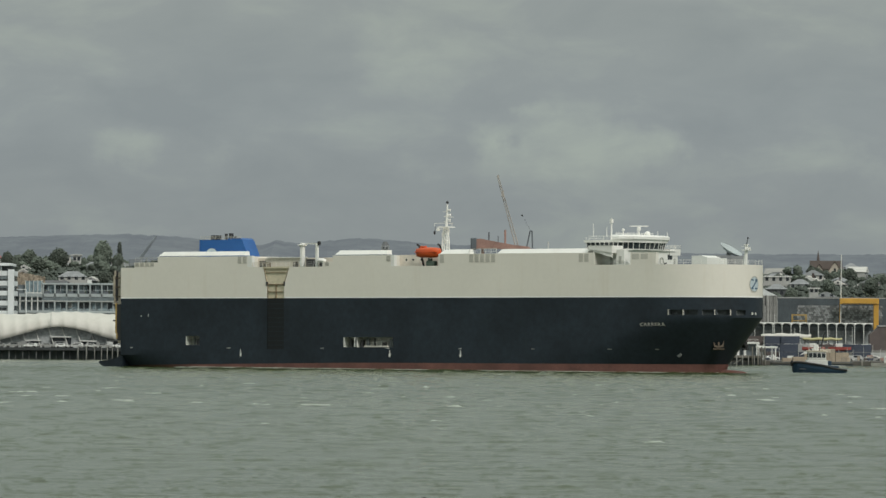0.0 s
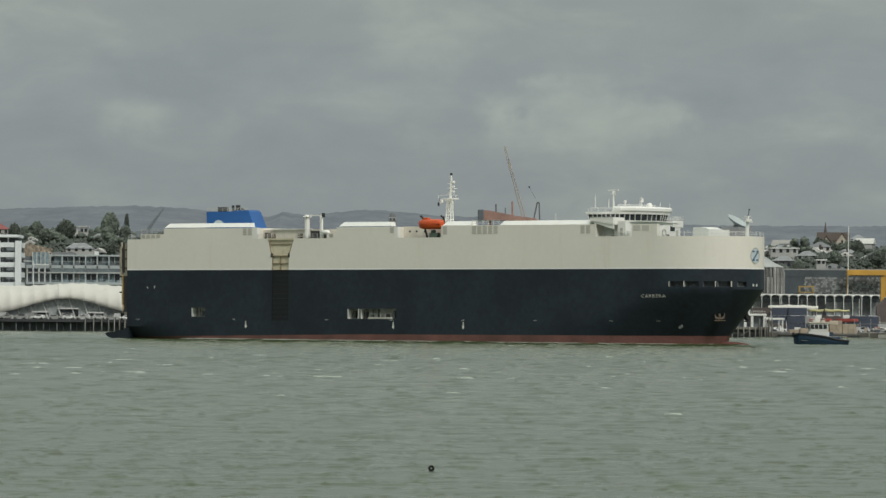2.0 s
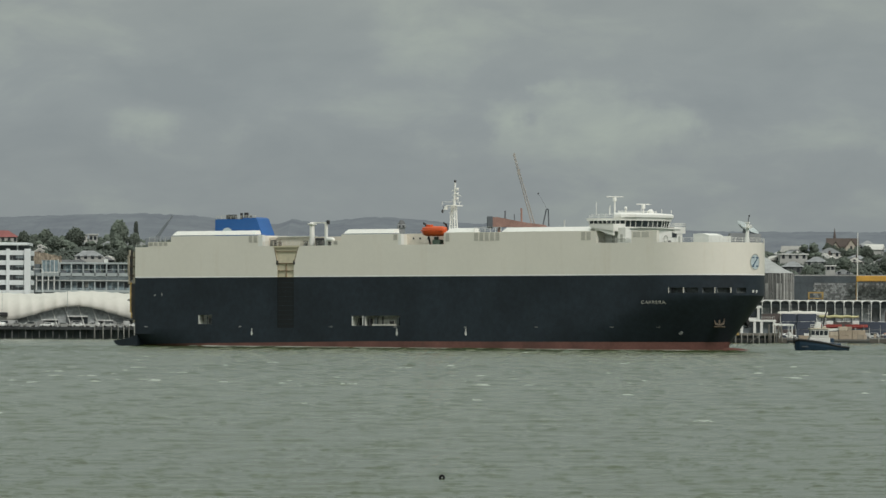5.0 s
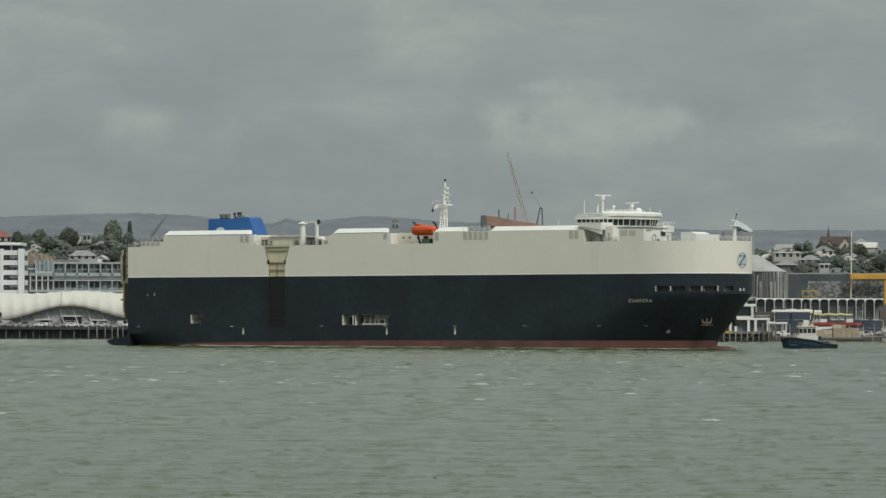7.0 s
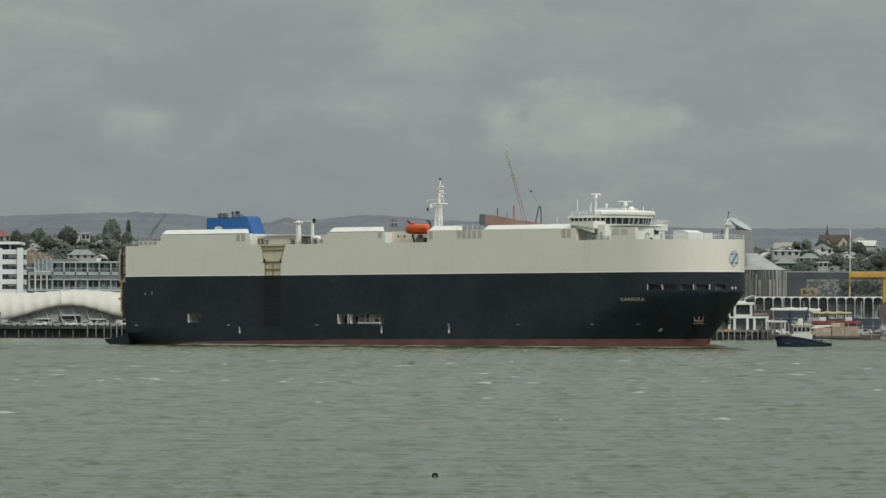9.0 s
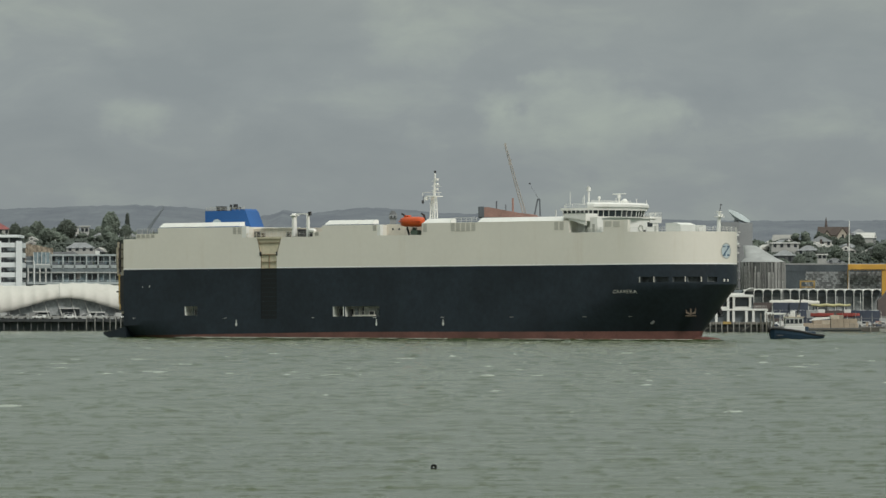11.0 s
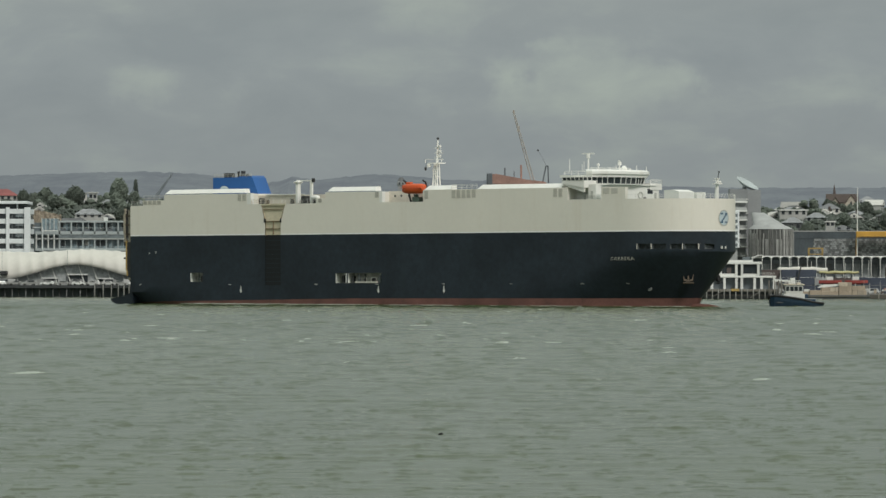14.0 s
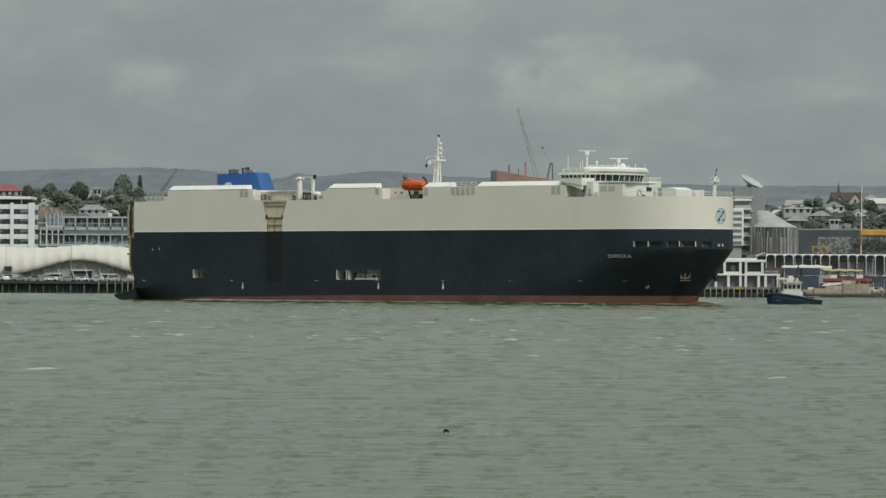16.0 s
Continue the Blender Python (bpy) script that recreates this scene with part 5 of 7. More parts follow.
def build_canopy():
    """A low open shelter at the root of the quay."""
    c = thing("canopy", pose(107.4, 1809.5, 1.7), "pale sloping canopy on slim posts on the quay", "canopy")
    bm = bmesh.new()
    prism(bm, [(-2.5, 4.25), (2.4, 3.75), (2.4, 4.0), (-0.6, 4.55), (-2.5, 4.75)], "y", -1.6, 1.6)
    part("canopy_roof", bm, "build_white", c)
    for x, z in ((-2.2, 4.2), (2.1, 3.78)):
        for y in (-1.3, 1.3):
            bm = bmesh.new()
            tube(bm, (x, y, 0), (x, y, z), 0.09, n=8)
            part("post", bm, "build_grey", c)


build_canopy()


def build_wharf_house():
    h = thing("wharf_house", pose(0, 0, 3.25), "white two-storey wharf building of open frames", "building")
    y0 = 1790
    boxes("upper_room", "window_dark", h, (70, 98.6, y0 + 1.6, y0 + 14, 4.2, 8.0), label="dark glazing behind the upper frame")
    boxes("lower_room", "build_dark", h, (70, 103.5, y0 + 2.2, y0 + 14, 0, 3.7), label="dark open ground floor")
    boxes("roof_slab", "build_white", h, (69, 99.6, y0, y0 + 15, 7.9, 8.7), bevel=0.08)
    boxes("parapet", "build_white", h, (82.0, 97.0, y0 + 3, y0 + 12, 8.7, 9.2))
    boxes("terrace_slab", "build_white", h, (69, 104.2, y0 - 0.3, y0 + 15, 3.6, 4.2), bevel=0.08)
    for x in (70, 74.2, 78.4, 82.6, 86.2, 91.2, 93.0, 98.2):
        boxes("upper_column", "build_white", h, (x, x + 0.75, y0 + 0.1, y0 + 1.0, 4.2, 7.95))
    for x in (70, 74.5, 79, 83.4, 87.4, 91.2, 92.9, 97.0, 99.2, 103.2):
        boxes("lower_column", "build_white", h, (x, x + 0.8, y0 - 0.2, y0 + 0.8, 0, 3.65))
    for a, b in ((86.9, 91.2), (93.8, 98.2), (78.9, 82.6)):
        boxes("upper_window", "dark_glass", h, (a + 0.3, b - 0.3, y0 + 1.2, y0 + 1.4, 5.2, 7.4))
        boxes("sill", "build_white", h, (a, b, y0 + 0.6, y0 + 1.0, 4.2, 4.9))
    boxes("red_panel", "maroon", h, (88.6, 90.0, y0 + 1.0, y0 + 1.2, 4.9, 6.8))
    boxes("canopy", "build_white", h, (103.0, 110.0, y0 + 1, y0 + 7, 2.3, 2.9), bevel=0.1)
    boxes("canopy_post", "build_white", h, (109.2, 109.6, y0 + 1.2, y0 + 1.6, -1.5, 2.3))
    bm = bmesh.new()
    for i in range(9):
        tube(bm, (98.8 + 0.6 * i, y0, 4.2), (98.8 + 0.6 * i, y0, 5.1), 0.05, n=4)
    tube(bm, (98.8, y0, 5.1), (103.8, y0, 5.1), 0.06, n=4)
    part("terrace_rail", bm, "build_white", h)


build_wharf_house()


def build_arcade():
    a = thing("arcade", pose(0, 0, 1.7), "white arcade of shallow vaults on slim columns", "arcade")
    y0, bay = 1870, 3.02
    boxes("rear_wall", "build_dark", a, (98, 146, y0 + 6, y0 + 7, 0, 12), label="dark glazed wall behind the arcade")
    boxes("roof_edge", "build_white", a, (100.8, 146, y0 + 1.2, y0 + 6, 11.6, 12.15), bevel=0.05)
    boxes("inner_floor", "wharf_deck", a, (98, 146, y0 - 2, y0 + 6, 3.0, 3.5))
    n = 14
    bmv = bmesh.new()
    steps = 10
    pts = [(-bay / 2 + bay * k / steps) for k in range(steps + 1)]
    rise = [1.05 * math.sqrt(max(0, 1 - (p / (bay / 2)) ** 2)) for p in pts]
    front0 = [bmv.verts.new((p, 0, r)) for p, r in zip(pts, rise)]
    front1 = [bmv.verts.new((p, 0, 1.32 + 0.08 * r)) for p, r in zip(pts, rise)]
    back0 = [bmv.verts.new((p, 5.5, r)) for p, r in zip(pts, rise)]
    back1 = [bmv.verts.new((p, 5.5, 1.32 + 0.08 * r)) for p, r in zip(pts, rise)]
    for k in range(steps):
        bmv.faces.new((front0[k], front0[k + 1], front1[k + 1], front1[k]))
        bmv.faces.new((front0[k], back0[k], back0[k + 1], front0[k + 1]))
        bmv.faces.new((front1[k], front1[k + 1], back1[k + 1], back1[k]))
    vault = mesh_from("vault", bmv, "build_white", True)
    bmc = bmesh.new()
    tube(bmc, (0, 0, 2.5), (0, 0, 11.0), 0.125, n=8)
    tube(bmc, (0, 0, 10.7), (0, 0, 11.2), 0.15, 0.27, n=8)
    col = mesh_from("column", bmc, "build_white")
    bmw = bmesh.new()
    box(bmw, -bay / 2 + 0.25, bay / 2 - 0.25, 0, 0.2, 3.6, 9.8)
    pane = mesh_from("window_pane", bmw, "arcade_glass")
    # dark half-disc filling each arch as the shade under its vault
    bml = bmesh.new()
    rim = [bml.verts.new((p * 0.97, 0, r * 0.97)) for p, r in zip(pts, rise)]
    bml.faces.new(rim)
    shade_disc = mesh_from("lunette", bml, "dark_under")
    for i in range(n):
        x = 104.2 + bay * i
        for name, me, m in (("lunette", shade_disc, pose(x + bay / 2, y0 + 0.9, 11.0)), ("vault", vault, pose(x + bay / 2, y0, 11.0)), ("column", col, pose(x, y0 + 0.2, 0)), ("window_pane", pane, pose(x + bay / 2, y0 + 5.6, 0))):
            o = new(name, me)
            o.parent = a
            o.matrix_basis = m
    # the end bay curves down
    bm = bmesh.new()
    prev = None
    for k in range(9):
        t = math.pi / 2 * k / 8
        p, q = 104.2 - 3.6 * math.sin(t), 12.5 - 2.6 * (1 - math.cos(t))
        ring = [bm.verts.new((p, y, q + d)) for y, d in ((y0, 0), (y0 + 6, 0), (y0 + 6, 0.3), (y0, 0.3))]
        if prev:
            for j in range(4):
                bm.faces.new((prev[j], prev[(j + 1) % 4], ring[(j + 1) % 4], ring[j]))
        prev = ring
    part("end_vault", bm, "build_white", a)


build_arcade()


def build_dark_hall():
    b = thing("dark_hall", pose(0, 0, 1.7), "dark slate-clad hall with a pale roof edge", "building")
    y0 = 1935
    boxes("hall_body", "hall_slate", b, (118.6, 230, y0, y0 + 30, 0, 20.9))
    boxes("roof_edge", "roof_metal", b, (118.4, 230, y0 - 0.3, y0 + 30, 20.9, 21.3))
    boxes("upper_band", "hall_slate", b, (118.6, 230, y0 - 0.15, y0, 18.6, 20.8))
    bm = bmesh.new()
    box(bm, 0, 0.76, -0.12, 0, 0, 0.68, 0.03)
    me = mesh_from("slate_panel", bm, "panel_slate")
    r_ = random.Random(3)
    for i in range(37):
        for j in range(8):
            o = new("slate_panel", me)
            o.parent = b
            o.matrix_basis = pose(125.4 + 0.79 * i + (j % 2) * 0.3, y0 - r_.uniform(0, 0.14), 12.8 + 0.72 * j)
    for x in (121.0, 123.4):
        boxes("blue_bay", "hall_slate", b, (x, x + 2.2, y0 - 0.1, y0, 12.5, 18.5))
    g = thing("gantry", pose(0, 0, 1.7), "orange-yellow steel gantry beam on legs", "gantry")
    boxes("gantry_beam", "crane_yellow", g, (139.8, 153.2, 1929, 1931.4, 18.95, 21.0), bevel=0.1)
    for x in (151.4, 139.9):
        boxes("gantry_leg", "crane_yellow", g, (x, x + (1.7 if x > 150 else 0.5), 1929.3 if x > 150 else 1933, 1931 if x > 150 else 1933.8, 0, 19.0), bevel=0.08)
    boxes("beam_stripe", "dark_steel", g, (140.6, 152.4, 1928.9, 1929, 19.1, 19.25))
    f = thing("yellow_frame", pose(0, 0, 1.7), "small ochre steel frame before the dark hall", "frame")
    for d in ((123.0, 128.3, 1926, 1926.6, 14.9, 15.4), (127.7, 128.3, 1926, 1926.6, 0, 14.9), (123.0, 123.6, 1926, 1926.6, 0, 14.9), (123.0, 128.3, 1926, 1926.6, 13.0, 13.35)):
        boxes("frame_bar", "stern_ochre", f, d)
    p = thing("flagpole", pose(140.15, 1932, 1.7), "tall slim white flagpole", "flagpole")
    bm = bmesh.new()
    tube(bm, (0, 0, 0), (0.25, 0, 35.6), 0.24, 0.14, 8)
    part("pole", bm, "build_white", p)
    bm = bmesh.new()
    ball(bm, (0.25, 0, 35.7), 0.2, 8, 6)
    part("finial", bm, "build_white", p)


build_dark_hall()


def build_drum_tower():
    d = thing("drum_building", pose(109.2, 1905, 1.7), "round timber-slatted building with a conical roof", "building")
    bm = bmesh.new()
    tube(bm, (0, 0, 0), (0, 0, 21.6), 7.3, n=40)
    part("drum_wall", bm, "drum_dark", d, "dark wall behind the slats")
    bm = bmesh.new()
    box(bm, -0.2, 0.2, -0.3, 0, 8.5, 21.6)
    me = mesh_from("slat", bm, "slat_wood")
    r_ = random.Random(9)
    for i in range(96):
        a = 2 * math.pi * i / 96 + r_.uniform(-0.03, 0.03)
        low = r_.choice((0.0, 0.0, 0.0, 0.18, 0.3))
        o = new("slat", me)
        o.parent = d
        o.matrix_basis = Matrix.Rotation(a, 4, "Z") @ Matrix.Translation((0, -7.35 - r_.uniform(0, 0.12), 0)) @ Matrix.Translation((0, 0, 21.6 - r_.choice((0.0, 0.0, 1.5, 3.5)))) @ Matrix.Rotation(r_.uniform(-0.025, 0.025), 4, "Y") @ Matrix.Diagonal((r_.uniform(0.35, 1.2), 1, 1 - low, 1)) @ Matrix.Translation((0, 0, -21.6))
    bm = bmesh.new()
    lo = [bm.verts.new((7.75 * math.cos(t), 7.75 * math.sin(t), 21.5)) for t in [2 * math.pi * k / 40 for k in range(40)]]
    mid = [bm.verts.new((5.4 * math.cos(t) - 0.8, 5.4 * math.sin(t), 22.9)) for t in [2 * math.pi * k / 40 for k in range(40)]]
    hi = [bm.verts.new((2.2 * math.cos(t) - 4.2, 2.2 * math.sin(t) + 6, 27.2)) for t in [2 * math.pi * k / 40 for k in range(40)]]
    for p, q in ((lo, mid), (mid, hi)):
        for k in range(40):
            n = (k + 1) % 40
            bm.faces.new((p[k], p[n], q[n], q[k]))
    bm.faces.new(hi); bm.faces.new(lo[::-1])
    part("cone_roof", bm, "roof_metal", d, "pale grey conical metal roof")
    t = thing("radar_tower", pose(0, 0, 1.7), "grey tower with a tilted dish on top", "tower")
    # two greys give the shaft a shaded and a lit face, lifted for haze
    boxes("tower_shaft", "tower_dim", t, (96.3, 102.4, 1926, 1938, 0, 35.4), label="shaft face in a painted shaded tone")
    boxes("tower_side", "tower_grey", t, (102.4, 106.9, 1926.4, 1938, 0, 35.2), label="shaft side in a painted lit tone")
    for z in (31.8, 27.0):
        boxes("tower_band", "build_white", t, (96.0, 102.6, 1925.4, 1926, z, z + 0.35))
    # dish: a shallow bowl tipped to the side
    bm = bmesh.new()
    rings = []
    for k in range(7):
        rr, zz = 4.3 * k / 6, 1.5 * (k / 6) ** 2
        rings.append([bm.verts.new((rr * math.cos(a), rr * math.sin(a), zz)) for a in [2 * math.pi * j / 28 for j in range(28)]])
    for p, q in zip(rings, rings[1:]):
        for j in range(28):
            n = (j + 1) % 28
            try:
                bm.faces.new((p[j], p[n], q[n], q[j]))
            except ValueError:
                pass
    bmesh.ops.remove_doubles(bm, verts=bm.verts[:], dist=1e-4)
    dish = part("dish", bm, "apart_pale", t, "shallow grey dish", smooth=True, at=pose(101.9, 1932, 36.2, 13, 29, 0))
    sol = dish.modifiers.new("thick", "SOLIDIFY"); sol.thickness = 0.2
    bm = bmesh.new()
    tube(bm, (101.6, 1932, 35.2), (101.6, 1932, 36.8), 0.9, 0.6, 10)
    part("dish_mount", bm, "tower_grey", t)
    s = thing("slab_block", pose(0, 0, 1.7), "narrow block with stacked white balcony slabs", "building")
    boxes("core", "tower_grey", s, (95.0, 101.2, 1915, 1924, 0, 31.0))
    for i in range(8):
        boxes("balcony_slab", "build_white", s, (95.6, 101.6, 1912.6, 1915, 9.2 + 3.05 * i, 9.75 + 3.05 * i), bevel=0.04)
        boxes("balcony_glass", "build_grey", s, (96.0, 101.3, 1912.8, 1912.9, 9.75 + 3.05 * i, 10.7 + 3.05 * i))
    w = thing("white_slab_tower", pose(0, 0, 1.7), "plain white end wall of a block", "building")
    boxes("end_wall", "block_white", w, (82, 98.0, 1896, 1911, 15.2, 27.8), bevel=0.08)
    boxes("base", "build_grey", w, (83, 97.4, 1897, 1910, 0, 15.2))
    for i in range(6):
        boxes("window_strip", "glass_rail", w, (93.6, 97.4, 1895.9, 1896, 15.6 + 2 * i, 16.7 + 2 * i))
        boxes("joint_reveal", "build_grey", w, (82.2, 97.8, 1895.94, 1896, 17.2 + 2 * i, 17.28 + 2 * i))


build_drum_tower()


def container(m, material, label, L=6.06, H=2.59, W=2.44):
    c = thing("shipping_container", m, label, "container", "containers on the quay")
    bm = bmesh.new()
    box(bm, -L / 2, L / 2, -W / 2, W / 2, 0.12, H, 0.04)
    part("container_body", bm, material, c)
    n = int(L / 0.3)
    bm = bmesh.new()
    for i in range(n):
        x = -L / 2 + 0.2 + i * (L - 0.4) / n
        box(bm, x, x + 0.14, -W / 2 - 0.04, -W / 2, 0.3, H - 0.2)
    tagged(part("corrugation", bm, material, c), kind="stuff")
    for sx in (1, -1):
        for sy in (1, -1):
            bm = bmesh.new()
            box(bm, sx * (L / 2 - 0.1) - 0.11, sx * (L / 2 - 0.1) + 0.11, sy * (W / 2 - 0.1) - 0.11, sy * (W / 2 - 0.1) + 0.11, 0, 0.14)
            part("corner_foot", bm, "dark_steel", c)
    return c


def build_quay_clutter():
    for x, y, z, mt, lb in ((116.5, 1842, 1.7, "box_blue", "dark blue shipping container"), (116.9, 1842, 4.3, "box_blue", "dark blue shipping container"), (121.8, 1843, 1.7, "box_blue", "dark blue shipping container"),
                            (112.6, 1843, 1.7, "maroon", "weathered brown shipping container"), (112.3, 1843, 4.3, "box_blue", "dark blue shipping container"), (140.4, 1840, 1.7, "box_blue", "dark blue shipping container"),
                            (140.6, 1840, 4.3, "box_blue", "dark blue shipping container"), (146.5, 1843, 1.7, "build_grey", "plain grey shipping container"), (127.5, 1845, 1.7, "box_blue", "dark blue shipping container"), (133.8, 1845, 1.7, "box_blue", "dark blue shipping container"),
                            (117.3, 1842, 6.9, "box_blue", "dark blue shipping container"), (112.0, 1843, 6.9, "box_blue", "dark blue shipping container"), (105.6, 1846, 1.7, "build_grey", "plain grey shipping container"),
                            (105.4, 1846, 4.3, "maroon", "weathered brown shipping container"), (105.7, 1846, 6.9, "maroon", "weathered brown shipping container"), (122.4, 1845, 4.3, "build_grey", "plain grey shipping container"),
                            (128.9, 1845, 4.3, "maroon", "weathered brown shipping container"), (135.2, 1845, 4.3, "box_blue", "dark blue shipping container")):
        container(pose(x, y, z, 0, 0, (x * 3) % 5 - 2), mt, lb)
    # red work boats stored on the quay
    for x in (124.4, 132.9):
        b = thing("work_boat", pose(x, 1836, 4.3), "red-hulled work boat on a cradle", "boat", "boats stored on the quay")
        bm = bmesh.new()
        secs = [(-3.6, 0.9, 0.2), (-1.5, 1.15, 0.0), (1.5, 1.1, 0.0), (3.0, 0.6, 0.3), (3.9, 0.06, 0.7)]
        rings = [[bm.verts.new((xx, s * hb, zz)) for s, zz in ((-1, 1.75), (-0.8, 0.9), (0, dz + 0.4), (0.8, 0.9), (1, 1.75))] for xx, hb, dz in secs]
        for p, q in zip(rings, rings[1:]):
            for j in range(4):
                bm.faces.new((p[j], p[j + 1], q[j + 1], q[j]))
            bm.faces.new((p[4], p[0], q[0], q[4]))
        bm.faces.new(rings[0])
        part("boat_hull", bm, "box_red", b, "red hull")
        boxes("boat_cabin", "build_white", b, (-1.2, 1.0, -0.8, 0.8, 1.75, 2.9), bevel=0.12)
        boxes("cradle", "dark_steel", b, (-2.6, -2.2, -1.0, 1.0, -2.6, 0.8), (1.8, 2.2, -1.0, 1.0, -2.6, 0.8), (-2.6, 2.2, -0.2, 0.2, -0.2, 0.0))
    # long shrink-wrapped white hull and a lime one
    def wrapped(name, m, L, R, material, label):
        t = thing(name, m, label, "boat", "boats stored on the quay")
        bm = bmesh.new()
        n = 22
        prev = None
        for i in range(n + 1):
            f = i / n
            r = R * (0.55 + 0.45 * math.sin(math.pi * (0.12 + 0.8 * f))) * (1 + 0.05 * math.sin(i * 2.1))
            ring = [bm.verts.new((-L / 2 + L * f, r * math.cos(a), r * (0.9 if math.sin(a) > 0 else 0.75) * math.sin(a) + 0.1 * math.sin(i * 0.9))) for a in [2 * math.pi * k / 12 for k in range(12)]]
            if prev:
                for j in range(12):
                    k = (j + 1) % 12
                    bm.faces.new((prev[j], prev[k], ring[k], ring[j]))
            else:
                bm.faces.new(ring[::-1])
            prev = ring
        bm.faces.new(prev)
        part("wrapped_hull", bm, material, t, smooth=True)
        h = m.translation.z - 1.7
        for xx in (-L * 0.35, -L * 0.1, L * 0.15, L * 0.38):
            boxes("trestle", "dark_steel", t, (xx - 0.12, xx + 0.12, -0.7, 0.7, -h, -R * 0.4))
    wrapped("wrapped_boat", pose(116.4, 1850, 9.3), 16.4, 1.25, "tent_white", "long boat shrink-wrapped in white film")
    wrapped("lime_boat", pose(128.2, 1848, 8.55, 0, 0, 0), 13.0, 0.62, "lime", "slender boat under a lime-yellow cover")
    # beige barge house
    b = thing("barge", pose(0, 0, 0), "dark work barge with stacked beige cargo", "barge")
    boxes("barge_hull", "dark_under", b, (108.5, 134.6, 1797, 1804.5, -0.6, 1.3), bevel=0.2)
    boxes("barge_fender", "pile_wood", b, (108.4, 134.7, 1796.7, 1797, 0.7, 1.1))
    cg = random.Random(4)
    for x0, x1, h in ((112.0, 115.2, 1.0), (115.4, 119.2, 1.6), (119.2, 124.6, 2.1), (124.8, 128.9, 3.2), (129.0, 133.6, 3.3)):
        z = 1.3
        while z < 1.3 + h - 0.3:
            dz, x = cg.uniform(1.1, 1.7), x0
            while x < x1 - 0.4:
                dx = min(cg.uniform(1.4, 3.0), x1 - x)
                yy = cg.uniform(0, 0.5)
                boxes("cargo_pallet", cg.choice(("box_beige", "box_beige", "box_beige", "sack_tan")), b, (x, x + dx - 0.03, 1798 + 0.4 * yy, 1803, z, z + dz - 0.03), bevel=0.05)
                x += dx
            z += dz
    bm = bmesh.new()
    prism(bm, [(118.0, 3.6), (125.2, 4.3), (125.0, 4.9), (119.6, 4.6)], "y", 1799, 1802)
    part("tarpaulin", bm, "build_white", b, "folded white tarpaulin")
    # rocks, vehicles and yellow plant on the far part of the quay
    l = thing("loader", pose(152.5, 1815, 1.7), "yellow wheeled loader on the quay", "loader")
    boxes("loader_body", "crane_yellow", l, (-2.6, 2.2, -1.1, 1.1, 0.9, 2.3), bevel=0.2)
    boxes("loader_cab", "dark_glass", l, (-0.8, 0.8, -0.9, 0.9, 2.3, 3.5), bevel=0.1)
    for sx in (-1.6, 1.4):
        for sy in (-1.1, 1.1):
            bm = bmesh.new()
            tube(bm, (sx, sy - 0.2, 0.75), (sx, sy + 0.2, 0.75), 0.75, n=14)
            part("wheel", bm, "tyre", l)
    w = thing("harbour_launch", pose(147.0, 1799, 0.2), "pale work launch moored at the quay", "boat")
    bm = bmesh.new()
    secs = [(-6.5, 1.7, 0.9), (-2, 2.0, 0.9), (3, 1.7, 1.2), (6.2, 0.1, 1.9)]
    rings = [[bm.verts.new((xx, s * hb * k, zz)) for s, k, zz in ((-1, 1, top_), (-1, 0.7, -0.5), (1, 0.7, -0.5), (1, 1, top_))] for xx, hb, top_ in secs]
    for p, q in zip(rings, rings[1:]):
        for j in range(4):
            k = (j + 1) % 4
            bm.faces.new((p[j], p[k], q[k], q[j]))
    bm.faces.new(rings[0])
    part("launch_hull", bm, "wall_pale", w)
    boxes("launch_cabin", "build_white", w, (-2.5, 2.0, -1.2, 1.2, 0.9, 3.0), bevel=0.15)
    boxes("launch_window", "window_dark", w, (-2.0, 1.6, -1.24, -1.2, 2.0, 2.7))
    m = thing("maroon_shed", pose(0, 0, 1.7), "dark maroon shed with a sloping end", "shed")
    bm = bmesh.new()
    prism(bm, [(144.9, 0), (200, 0), (200, 11.2), (147.8, 11.2), (144.9, 8.5)], "y", 1862, 1868.5)
    part("shed_wall", bm, "maroon", m)
    boxes("shed_roof", "roof_metal", m, (147.6, 200, 1861.6, 1869, 11.2, 11.6))
    for x in (108.0, 110.8, 106.0):
        park("car", pose(x, 1830, 1.7, 0, 0, 4), "small car parked on the quay")
    u = thing("upper_quay", pose(0, 0, 0), "raised concrete apron before the arcade", "quay", kind="structure")
    boxes("apron", "concrete", u, (104.8, 150, 1853, 1871, 1.7, 5.0))
    r_ = random.Random(31)
    x = 106.0
    while x < 146:
        kd = r_.choice(["car", "van", "suv", "van"])
        park(kd, pose(x, r_.uniform(1855, 1866), 5.0, 0, 0, r_.choice([0, 180, 90, 70])), {"car": "small car parked before the arcade", "van": "white van parked before the arcade", "suv": "tall car parked before the arcade"}[kd])
        x += r_.uniform(2.8, 5.0)
    for x, h in ((112.7, 12.0), (119.4, 7.5), (138.3, 8.0), (130.6, 7.0)):
        m = thing("boat_mast", pose(x, 1852, 1.7), "thin white mast standing on the quay", "mast")
        bm = bmesh.new()
        tube(bm, (0, 0, 0), (0, 0, h + 3), 0.11, 0.06, 6)
        part("spar", bm, "build_white", m)
        bm = bmesh.new()
        tube(bm, (-0.7, 0, h), (0.7, 0, h), 0.05, n=5)
        part("crosstree", bm, "build_white", m)
